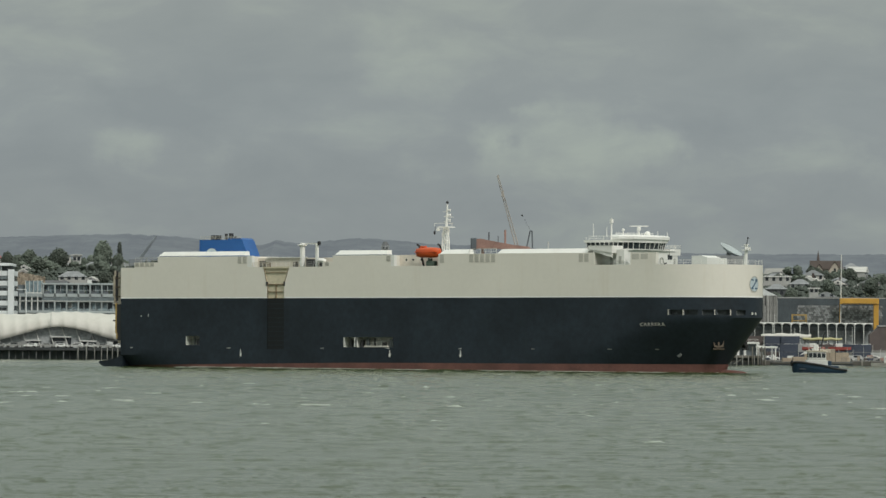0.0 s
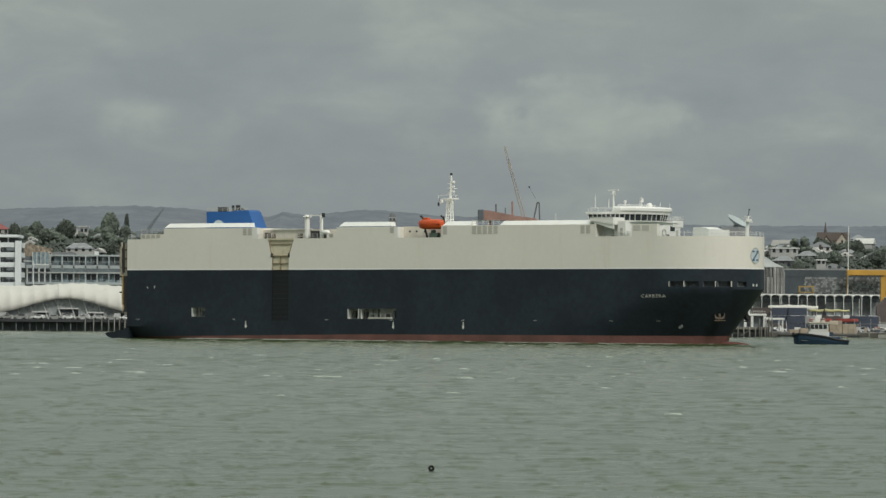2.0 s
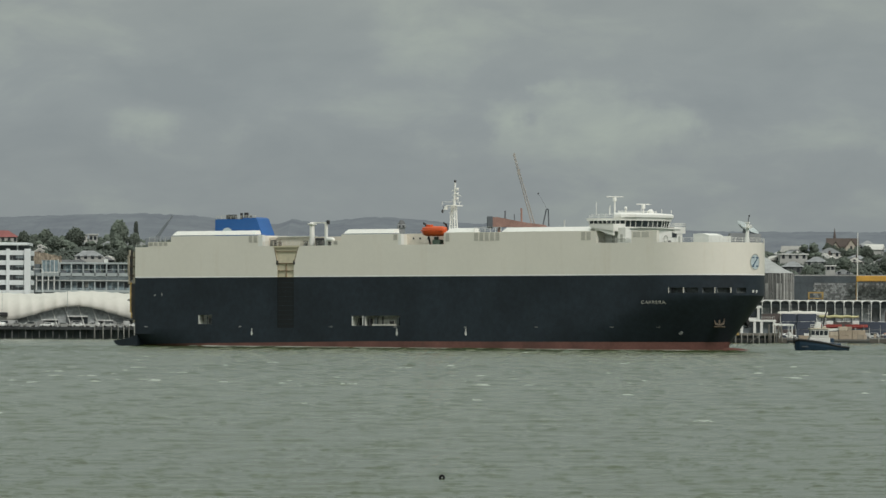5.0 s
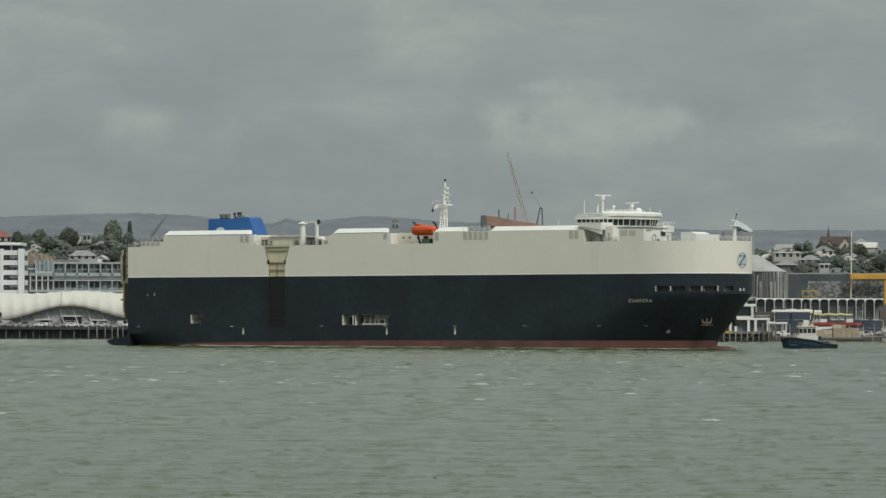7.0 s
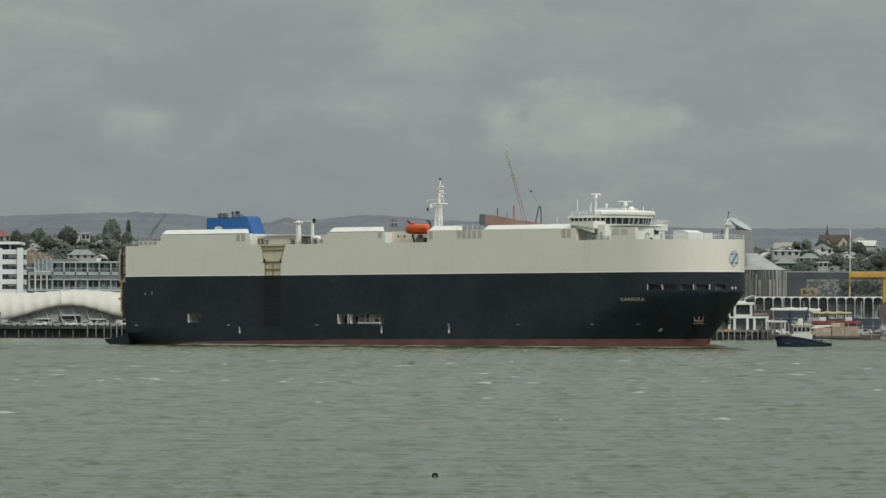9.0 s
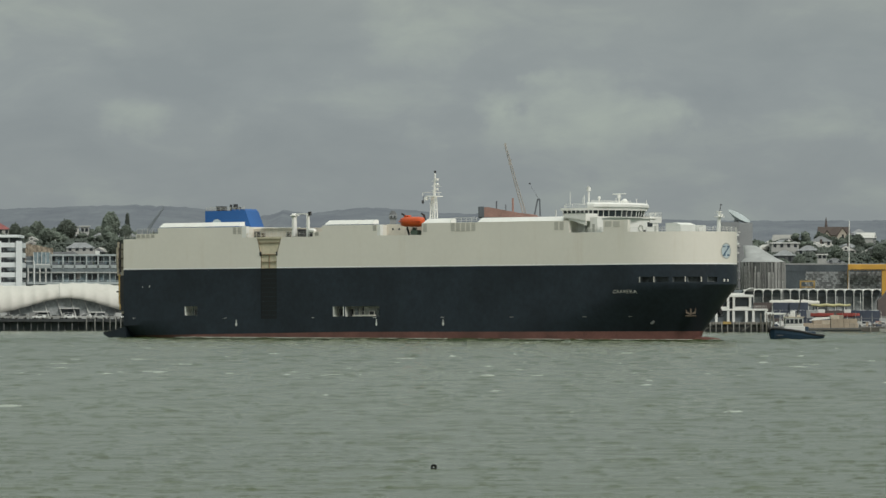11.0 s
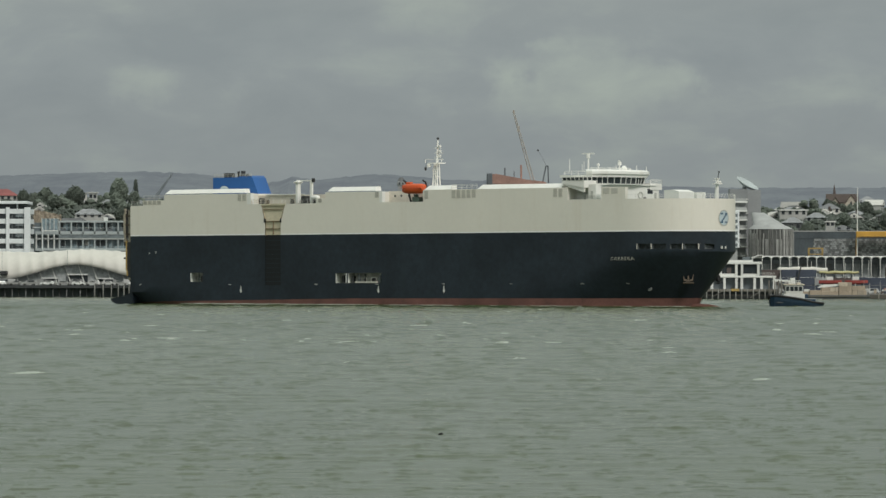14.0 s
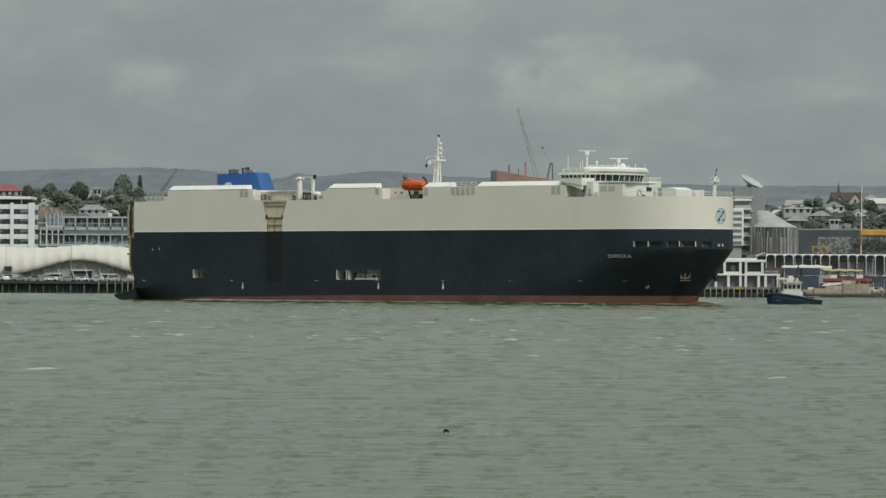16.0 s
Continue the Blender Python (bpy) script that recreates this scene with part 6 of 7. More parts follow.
    for x in (107.2, 136.0, 143.6):
        s = thing("stored_dinghy", pose(x, 1834, 1.7), "upturned pale dinghy on the quay", "boat", "boats stored on the quay")
        bm = bmesh.new()
        ball(bm, (0, 0, 0.9), 1.0, 14, 8, (2.6, 1.0, 0.75))
        part("dinghy_hull", bm, "wall_pale", s, smooth=True)
        boxes("dinghy_stand", "dark_steel", s, (-1.4, -1.2, -0.6, 0.6, 0, 0.5), (1.2, 1.4, -0.6, 0.6, 0, 0.5), (-1.4, 1.4, -0.05, 0.05, 0.0, 0.12))
    cr = random.Random(12)
    for _ in range(34):
        x, y = cr.uniform(106, 150), cr.uniform(1809, 1832)
        w_, d_, h_ = cr.uniform(0.5, 2.2), cr.uniform(0.5, 1.4), cr.uniform(0.5, 1.9)
        mt, lb = cr.choice((("box_blue", "dark blue"), ("wall_pale", "pale"), ("build_grey", "grey"), ("box_beige", "beige"), ("maroon", "brown"), ("build_white", "white"), ("crane_rust", "rust-red")))
        k = thing("crate", pose(x, y, 1.7, 0, 0, cr.uniform(-20, 20)), lb + " crate standing on the quay", "crate", "crates on the quay")
        boxes("crate_body", mt, k, (-w_ / 2, w_ / 2, -d_ / 2, d_ / 2, 0.1, h_), bevel=0.04)
        for s in (-1, 1):
            boxes("skid", "pile_wood", k, (s * w_ * 0.35 - 0.06, s * w_ * 0.35 + 0.06, -d_ / 2, d_ / 2, 0, 0.1))
    for x, z in ((122.6, 1.6), (140.2, 2.2)):
        sg = thing("hoarding_sheet", pose(x, 1839.5, 1.7 if z < 4 else 1.7), "pale sheet leaning on the containers", "sheet")
        boxes("sheet_face", "wall_pale", sg, (-1.1, 1.1, -0.1, 0.0, 0, z), bevel=0.03)
    for i in range(16):
        x = 105.5 + 2.7 * i + cr.uniform(-0.8, 0.8)
        pl = thing("timber_stake", pose(x, 1833 + cr.uniform(0, 4), 1.7), "thin dark stake standing on the quay", "stake", "stakes on the quay")
        bm = bmesh.new()
        tube(bm, (0, 0, 0), (cr.uniform(-0.5, 0.5), 0, cr.uniform(2.5, 6.0)), 0.09, 0.05, 5)
        part("stake", bm, cr.choice(("dark_steel", "build_white", "rail_grey")), pl)
    park("suv", pose(137.2, 1822, 1.7, 0, 0, 175), "tall pale car parked on the quay")
    park("car", pose(143.0, 1819, 1.7, 0, 0, 10), "small car parked on the quay")


build_quay_clutter()


def build_red_crane():
    """The heavy lifting plant whose top shows over the ship."""
    c = thing("lattice_crane", pose(0, 1960, 1.7), "rust-red crane base with a tall tan lattice jib", "crane")
    k = 1960 / 2600
    def P(x, z, y=0.0):
        return (x * k, y, (z - 7.7) * k + 7.7 - 1.7)
    bm = bmesh.new()
    prism(bm, [P(x, z)[::2] for x, z in ((19.4, 49.6), (45.5, 49.6), (44.5, 50.6), (36, 51.6), (22.0, 54.2), (19.4, 54.0))], "y", -4, 4)
    part("crane_deck", bm, "crane_rust", c, "rust-red sloping machinery deck")
    boxes("deck_end", "steel_blue", c, (*sorted((P(17.6, 0)[0], P(20.4, 0)[0])), -4.2, 4.2, P(0, 49.2)[2], P(0, 54.6)[2]), bevel=0.3)
    for x in (17, 24, 31):
        boxes("support_leg", "crane_rust", c, (x, x + 1.0, -2.5, 2.5, 0, P(0, 50)[2]))
    bm = bmesh.new()
    a, b = Vector(P(39.2, 50.3)), Vector(P(30.0, 83.0))
    d = (b - a)
    for sx in (-1, 1):
        for sy in (-1, 1):
            tube(bm, a + Vector((0.55 * sx, 0.7 * sy, 0)), b + Vector((0.22 * sx, 0.3 * sy, 0)), 0.17, 0.14, 5)
    for i in range(26):
        f, g_ = i / 26, (i + 1) / 26
        s = 1 if i % 2 else -1
        w0, w1 = 0.55 - 0.33 * f, 0.55 - 0.33 * g_
        for sy in (-1, 1):
            tube(bm, a + d * f + Vector((w0 * s, (0.7 - 0.4 * f) * sy, 0)), a + d * g_ + Vector((-w1 * s, (0.7 - 0.4 * g_) * sy, 0)), 0.09, n=4)
    part("jib", bm, "crane_tan", c, "tan lattice jib")
    boxes("jib_head", "crane_tan", c, (b.x - 0.3, b.x + 0.4, -0.4, 0.4, b.z - 0.5, b.z + 0.6))
    h = a + d * 0.76
    boxes("jib_sheave", "crane_tan", c, (h.x - 0.45, h.x + 0.45, -0.5, 0.5, h.z - 1.0, h.z + 1.0))
    for x0, z0, x1, z1, r_, mt in ((33.6, 51, 33.5, 58.4, 0.34, "crane_rust"), (26.0, 53, 26.0, 57.2, 0.25, "steel_blue"), (43.4, 50, 45.0, 58.0, 0.24, "steel_blue"), (46.2, 50, 45.9, 58.0, 0.24, "steel_blue"), (45.0, 58.0, 45.9, 58.0, 0.28, "steel_blue"), (30.3, 52, 30.3, 55.5, 0.15, "steel_blue")):
        bm = bmesh.new()
        tube(bm, P(x0, z0), P(x1, z1), r_, n=6)
        part("strut", bm, mt, c)
    bm = bmesh.new()
    ball(bm, P(41.3, 65.2), 0.33, 8, 6)
    tube(bm, P(41.3, 65.2), P(45.4, 58), 0.04, n=4)
    part("hook_block", bm, "dark_steel", c)
    bm = bmesh.new()
    tube(bm, P(53.5, 49.5), P(53.5, 53.0), 0.22, n=6)
    part("vent_pipe", bm, "build_white", c)


build_red_crane()


# ---- the suburb on the rise ----
def leafy(name, color, spread):
    """Foliage whose clumps differ in tone."""
    m = mat(name, color, 0.85, var=0.2, scale=1.0, grain=1.5, vary=0.25)
    nt = m.node_tree
    geo = nt.nodes.new("ShaderNodeNewGeometry")
    r = nt.nodes.new("ShaderNodeMapRange")
    r.inputs[3].default_value, r.inputs[4].default_value = 1 - spread, 1 + spread
    nt.links.new(geo.outputs["Random Per Island"], r.inputs[0])
    p = nt.nodes["Principled BSDF"]
    src = p.inputs["Base Color"].links[0].from_socket
    mul = nt.nodes.new("ShaderNodeMix"); mul.data_type = "RGBA"; mul.blend_type = "MULTIPLY"
    mul.inputs[0].default_value = 1.0
    nt.links.new(src, mul.inputs[6]); nt.links.new(r.outputs[0], mul.inputs[7])
    nt.links.new(mul.outputs[2], p.inputs["Base Color"])


# leaf colours raised and greyed to carry the haze over the suburb
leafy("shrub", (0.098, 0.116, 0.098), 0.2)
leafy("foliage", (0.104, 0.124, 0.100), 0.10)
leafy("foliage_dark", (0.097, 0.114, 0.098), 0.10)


def crown_mesh(kind, seed):
    """A crown of many small leaf clumps with gaps and an uneven outline."""
    r_ = random.Random(seed)
    verts, faces = [], []
    def clump(c, s):
        base = len(verts)
        for k in range(6):
            d = [(1, 0, 0), (-1, 0, 0), (0, 1, 0), (0, -1, 0), (0, 0, 1), (0, 0, -1)][k]
            verts.append(tuple(c[i] + d[i] * s * r_.uniform(0.6, 1.25) + r_.uniform(-0.25, 0.25) * s for i in range(3)))
        for f in ((0, 2, 4), (2, 1, 4), (1, 3, 4), (3, 0, 4), (2, 0, 5), (1, 2, 5), (3, 1, 5), (0, 3, 5)):
            faces.append(tuple(base + i for i in f))
    def mass(c, r):
        """Closed foliage deep inside the crown."""
        base = len(verts)
        for i in range(7):
            for j in range(12):
                t, a = math.pi * (i + 0.5) / 7, 2 * math.pi * j / 12
                d = Vector((math.sin(t) * math.cos(a), math.sin(t) * math.sin(a), math.cos(t)))
                k = 1 + 0.3 * noise.noise(tuple(d * 1.9 + Vector((seed, c[2], 0))))
                verts.append((c[0] + d.x * r[0] * k, c[1] + d.y * r[1] * k, c[2] + d.z * r[2] * k))
        for i in range(6):
            for j in range(12):
                faces.append((base + 12 * (i + 1) + j, base + 12 * (i + 1) + (j + 1) % 12, base + 12 * i + (j + 1) % 12, base + 12 * i + j))
    if kind == "broad":
        lobes = [((r_.uniform(-3.2, 3.2), r_.uniform(-3.2, 3.2), r_.uniform(5.0, 9.6)), r_.uniform(1.5, 2.7)) for _ in range(10)]
        for c, rr in lobes:
            mass(c, (rr * 0.92, rr * 0.92, rr * 0.85))
        for _ in range(900):
            c, rr = r_.choice(lobes)
            d = Vector((r_.gauss(0, 1), r_.gauss(0, 1), r_.gauss(0, 0.8))).normalized() * rr * r_.uniform(0.55, 1.08)
            clump((c[0] + d.x, c[1] + d.y, c[2] + d.z), r_.uniform(0.2, 0.5))
    elif kind == "round":
        mass((0, 0, 7.0), (3.0, 3.0, 4.25))
        for _ in range(900):
            d = Vector((r_.gauss(0, 1), r_.gauss(0, 1), r_.gauss(0, 1))).normalized()
            k = r_.uniform(0.82, 1.03) * (1 + 0.28 * noise.noise(tuple(d * 2.2 + Vector((seed, 0, 0)))))
            clump((d.x * 3.3 * k, d.y * 3.3 * k, 7.0 + d.z * 4.6 * k), r_.uniform(0.22, 0.52))
    else:
        mass((0, 0, 4.6), ((1.1, 1.1, 4.2) if kind == "column" else (1.4, 1.4, 3.6)))
        for _ in range(420):
            z = r_.uniform(1.0, 12.0)
            rr = (1.7 if kind == "column" else 2.6) * (1 - ((z - 1) / 11.6)) ** (0.45 if kind == "column" else 0.9) * r_.uniform(0.5, 1.05)
            a = r_.uniform(0, 6.283)
            clump((rr * math.cos(a), rr * math.sin(a), z + 0.2), r_.uniform(0.22, 0.48))
    me = bpy.data.meshes.new("crown")
    me.from_pydata(verts, [], faces)
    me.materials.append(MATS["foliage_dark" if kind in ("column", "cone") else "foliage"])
    return me


def trunk_mesh(kind, seed):
    r_ = random.Random(seed)
    bm = bmesh.new()
    h = {"broad": 6.5, "round": 6.5, "column": 9, "cone": 10}[kind]
    tube(bm, (0, 0, -0.6), (0.15, 0.1, h * 0.55), 0.34, 0.24, 7)
    tube(bm, (0.15, 0.1, h * 0.55), (0, 0, h), 0.24, 0.08, 6)
    if kind in ("broad", "round"):
        for _ in range(6):
            a, z = r_.uniform(0, 6.283), r_.uniform(2.2, h * 0.6)
            tube(bm, (0.1, 0, z), (2.4 * math.cos(a), 2.4 * math.sin(a), z + r_.uniform(1.6, 3.0)), 0.14, 0.05, 5)
    return mesh_from("trunk", bm, "bark")


TREES = {}
for k, kind in enumerate(("broad", "broad", "round", "round", "cone", "column")):
    TREES.setdefault(kind, []).append((trunk_mesh(kind, 20 + k), crown_mesh(kind, 40 + k)))
TREE_LABEL = {"broad": "broad dark green tree with a ragged crown", "round": "dense rounded dark green tree", "cone": "dark green conical conifer tree", "column": "narrow dark green cypress tree"}


def tree(kind, x, y, h, wide=1.0, turn=0.0, which=0):
    full = {"broad": 12.2, "round": 12.0, "column": 12.4, "cone": 12.4}[kind]
    z = land_height(x, y)
    t = thing("tree", pose(x, y, z - 0.1, 0, 0, turn), TREE_LABEL[kind], "tree", "suburban trees")
    t.scale = (h / full * wide, h / full * wide, h / full)
    tr, cr = TREES[kind][which % len(TREES[kind])]
    for name, me in (("trunk", tr), ("crown", cr)):
        o = new(name, me)
        o.parent = t


def house(x, y, w, d, h, roof, roof_mat, turn, label, wall="wall_pale", chimney=False, z=None, storeys=1):
    z = land_height(x, y) if z is None else z
    b = thing("house", pose(x, y, z, 0, 0, turn), label, "house", "suburban houses")
    boxes("wall", wall, b, (-w / 2, w / 2, -d / 2, d / 2, -2.5, h))
    bm = bmesh.new()
    e, rh = 0.5, min(w, d) * 0.32
    if roof == "gable":
        for s in (1,):
            prism(bm, [(-w / 2 - e, h - 0.1), (w / 2 + e, h - 0.1), (0, h + rh)], "y", -d / 2 - e, d / 2 + e)
            bg_ = bmesh.new()
            prism(bg_, [(-w / 2 * 0.86, h - 0.1), (w / 2 * 0.86, h - 0.1), (0, h + rh * 0.86)], "y", -d / 2 - e - 0.06, -d / 2 - e - 0.01)
            part("gable_end", bg_, wall, b)
            boxes("gable_window", "window_dark", b, (-0.5, 0.5, -d / 2 - e - 0.1, -d / 2 - e - 0.05, h + rh * 0.1, h + rh * 0.45))
    elif roof == "hip":
        lo = [bm.verts.new(c) for c in ((-w / 2 - e, -d / 2 - e, h), (w / 2 + e, -d / 2 - e, h), (w / 2 + e, d / 2 + e, h), (-w / 2 - e, d / 2 + e, h))]
        k = max(0.0, w / 2 - d / 2)
        hi = [bm.verts.new((-k - 0.2, 0, h + rh)), bm.verts.new((k + 0.2, 0, h + rh))]
        bm.faces.new((lo[0], lo[1], hi[1], hi[0])); bm.faces.new((lo[1], lo[2], hi[1])); bm.faces.new((lo[2], lo[3], hi[0], hi[1])); bm.faces.new((lo[3], lo[0], hi[0])); bm.faces.new(lo[::-1])
    else:
        box(bm, -w / 2 - e, w / 2 + e, -d / 2 - e, d / 2 + e, h, h + 0.5)
    rf = part("roof", bm, roof_mat, b)
    if chimney:
        boxes("chimney", "roof_red", rf, (w * 0.2, w * 0.2 + 0.8, -0.4, 0.4, h + rh * 0.3, h + rh + 1.0))
    for s in range(storeys):
        n = max(2, int(w / 2.6))
        for i in range(n):
            cx = -w / 2 + w * (i + 0.5) / n
            zz = 0.9 + s * (h / storeys)
            boxes("window", "window_dark", b, (cx - 0.6, cx + 0.6, -d / 2 - 0.05, -d / 2 + 0.05, zz, zz + 1.5))
    return b


def build_suburb():
    r_ = random.Random(21)
    # houses that stand out
    house(-140.6, 2200, 11.0, 7, 2.0, "hip", "roof_grey", 4, "large white villa with a pale hipped roof", "house_white", z=29.0)
    house(-160.8, 2345, 5.5, 6, 2.2, "hip", "wall_pale", -8, "pale cottage with a light roof", "house_white", z=35.4)
    house(-152.8, 2420, 3.4, 4, 9.0, "flat", "house_white", 0, "narrow white three-storey house", "house_white", z=33.5, storeys=3)
    house(-166.0, 2290, 5.0, 8, 2.2, "gable", "wall_pale", 0, "small house with a pale gable", "house_white", z=33.0)
    house(-190.0, 2400, 13, 9, 2.6, "hip", "roof_scarlet", 3, "long house with a bright red tiled roof", z=38.5)
    house(-135.7, 2395, 6.5, 8, 3.4, "flat", "wall_pale", 5, "small flat-roofed pale house", z=37.5)
    house(-159.5, 2440, 5.5, 6, 3.0, "flat", "build_grey", 5, "plain grey flat-roofed house", z=39.6)
    house(-162.5, 2180, 11, 9, 2.2, "hip", "roof_grey", 8, "low house with a brown roof", "box_beige", z=26.5)
    house(146.3, 2400, 11.0, 8, 3.2, "gable", "wall_pale", 82, "white weatherboard house with a long roof", "house_white", z=33.2)
    house(141.5, 2330, 9.0, 7, 2.6, "hip", "roof_grey", -6, "low house with grey roof", z=31.0)
    house(159.0, 2350, 8.0, 7, 2.4, "hip", "roof_grey", 4, "pale villa with a light hipped roof", "wall_pale", z=33.0)
    house(180.0, 2420, 8.5, 8, 3.6, "hip", "roof_grey", -4, "tall pale house with a grey roof", "house_white", z=35.5, storeys=2)
    house(170.5, 2250, 7.0, 6, 2.2, "gable", "house_white", 0, "small white gabled house", "house_white", z=27.0)
    house(150.5, 2150, 7.0, 6, 1.4, "hip", "roof_grey", 4, "low pale roof among trees", "wall_pale", z=23.5)
    house(145.0, 2140, 3.4, 5, 2.2, "flat", "house_white", 0, "small white boxy house", "house_white", z=25.6)
    house(137.5, 2250, 11.0, 7, 2.4, "flat", "house_white", 3, "long white flat-roofed house among trees", "house_white", z=31.0)
    house(178.5, 2360, 10.0, 7, 3.6, "gable", "wall_pale", 78, "white weatherboard villa with a grey roof", "house_white", z=33.5, storeys=2)
    house(186.5, 2330, 7.0, 6, 3.0, "hip", "roof_grey", -12, "pale villa with a light hipped roof", "house_white", z=31.5)
    # the gabled villa with its spire
    v = thing("villa", pose(168.6, 2405, 36.2), "cream gabled villa with a steep red-brown roof", "house", "suburban houses")
    boxes("wall", "gable_cream", v, (-5.6, 5.6, -1.5, 5.0, -2.5, 2.8))
    bm = bmesh.new()
    prism(bm, [(-2.0, 2.6), (5.5, 2.6), (1.8, 6.2)], "x", -7.2, 6.6)
    part("roof", bm, "roof_red", v, "steep red-brown main roof")
    for cx, hw, top_, front in ((-3.4, 1.7, 4.9, -2.2), (3.2, 2.6, 6.1, -3.0)):
        bm = bmesh.new()
        prism(bm, [(cx - hw, -2.5), (cx + hw, -2.5), (cx + hw, 1.8), (cx, top_ - 0.5), (cx - hw, 1.8)], "y", front, 2.0)
        g_ = part("gable_end", bm, "gable_cream", v, "cream gable end")
        bm = bmesh.new()
        for sd in (-1, 1):
            prism(bm, [(cx + sd * (hw + 0.5), 1.2), (cx + sd * (hw + 0.5), 1.7), (cx, top_), (cx, top_ - 0.45)], "y", front - 0.35, 2.2)
        part("gable_roof", bm, "roof_red", v)
        boxes("gable_window", "window_dark", g_, (cx - 0.45, cx + 0.45, front - 0.08, front - 0.02, 1.4, 2.9))
    s = thing("spire", pose(165.2, 2410, 36.0), "thin dark timber spire above the roofs", "spire")
    bm = bmesh.new()
    tube(bm, (0, 0, 0), (0, 0, 7.0), 0.75, 0.6, 6)
    part("spire_base", bm, "maroon", s)
    bm = bmesh.new()
    tube(bm, (0, 0, 7.0), (0, 0, 11.0), 0.62, 0.03, 6)
    part("spire_tip", bm, "maroon", s)
    k = thing("cupola_tower", pose(-19.4, 2310, 30), "small domed water tower behind the ship", "tower")
    boxes("tower_body", "tower_grey", k, (-1.35, 1.35, -1.35, 1.35, -2, 14.2))
    boxes("tower_head", "tower_grey", k, (-1.7, 1.7, -1.7, 1.7, 14.2, 15.9), bevel=0.2)
    for dx in (-0.7, 0.7):
        boxes("tower_window", "window_dark", k, (dx - 0.3, dx + 0.3, -1.75, -1.7, 14.6, 15.5))
    bm = bmesh.new()
    tube(bm, (0, 0, 15.9), (0, 0, 17.6), 1.7, 0.7, 10)
    part("tower_cap", bm, "roof_grey", k)
    # rank on rank of ordinary houses
    kinds = (("hip", "roof_grey", "pale house with a grey hipped roof"), ("gable", "roof_grey", "weatherboard house with a grey gabled roof"), ("hip", "roof_grey", "pale bungalow under a grey hipped roof"), ("gable", "wall_pale", "white cottage with a pale roof"))
    spots = []
    for a0, a1, n in ((-0.090, -0.040, 26), (0.050, 0.092, 62)):
        for _ in range(n):
            y = r_.uniform(2230, 2800)
            x = y * r_.uniform(a0, a1)
            if any(abs(x - p) < 7 and abs(y - q) < 24 for p, q in spots):
                continue
            spots.append((x, y))
            rf, rm, lb = r_.choice(kinds)
            house(x, y, r_.uniform(5, 9), r_.uniform(5, 8), r_.uniform(2.2, 3.2), rf, rm, r_.uniform(-30, 30), lb, r_.choice(["wall_pale", "house_white", "build_grey", "wall_pale"]), r_.random() < 0.3)
    for a0, a1, n, y0, y1 in ((0.050, 0.090, 14, 2110, 2300), (-0.088, -0.046, 8, 2110, 2230)):
        for _ in range(n):
            y = r_.uniform(y0, y1)
            x = y * r_.uniform(a0, a1)
            if any(abs(x - p) < 7 and abs(y - q) < 22 for p, q in spots):
                continue
            spots.append((x, y))
            rf, rm, lb = r_.choice(kinds)
            house(x, y, r_.uniform(5, 9), r_.uniform(5, 7), r_.uniform(2.2, 3.0), rf, rm, r_.uniform(-25, 25), lb, r_.choice(["wall_pale", "build_grey", "roof_grey"]))
    # trees that stand out
    tree("round", -137.6, 2350, 13.8, 0.95, 20, 0)
    tree("column", -129.5, 2330, 13.0, 0.8, 0)
    tree("round", -169.0, 2360, 10.5, 1.1, 40, 0)
    tree("round", -156.2, 2352, 10.8, 1.35, 80, 1)
    tree("round", -159.5, 2280, 7.5, 1.5, 10, 0)
    tree("round", -177.5, 2350, 9.5, 1.0, 10, 1)
    tree("broad", -144.6, 2400, 9.0, 1.0, 160, 1)
    tree("round", -134.5, 2280, 8.0, 1.2, 50, 0)
    tree("round", -128.0, 2290, 8.0, 1.1, 90, 1)
    for i in range(19):
        x, y = -182 + 3.4 * i + r_.uniform(-1.2, 1.2), r_.uniform(2440, 2500)
        top_ = 7.7 + y * (0.0146 if i < 14 else 0.0136) + r_.uniform(-1.6, 0.8)
        tree(r_.choice(("broad", "round", "round")), x, y, max(4.0, top_ - land_height(x, y)), r_.uniform(0.9, 1.3), r_.uniform(0, 360), i % 2)
    for x, y, h, wd in ((163.2, 2385, 5.6, 1.3), (166.4, 2380, 4.4, 1.5), (169.8, 2378, 4.2, 1.6), (173.0, 2384, 5.2, 1.3), (161.0, 2390, 6.6, 1.2)):
        tree("round", x, y, h + 36.2 - 2.5 - land_height(x, y), wd * 0.8, x * 40, int(h))
    tree("broad", 152.8, 2395, 9.0, 1.1, 10, 0)
    tree("round", 171.5, 2310, 8.0, 1.2, 10, 0)
    for a0, a1, n in ((-0.092, -0.038, 150), (0.047, 0.094, 130), (-0.038, 0.047, 30)):
        for _ in range(n):
            y = r_.uniform(2070, 2800) if r_.random() < 0.75 else r_.uniform(2800, 3600)
            x = y * r_.uniform(a0, a1)
            kind = r_.choices(("broad", "round", "cone", "column"), (5, 5, 1, 1))[0]
            limit = (0.0137 if x < 0 else 0.0122) * y + 7.7 - land_height(x, y)
            if 157 < x * 2400 / y < 178 and y < 2400:
                limit = min(limit, 0.0112 * y + 7.7 - land_height(x, y))
            if -0.0685 < x / y < -0.0585 and y < 2215:
                limit = 0.0086 * y + 7.7 - land_height(x, y)
            h = min(r_.uniform(5.0, 10.5), max(1.6, limit))
            tree(kind, x, y, h, r_.uniform(1.0, 1.6), r_.uniform(0, 360), r_.randrange(2))


build_suburb()


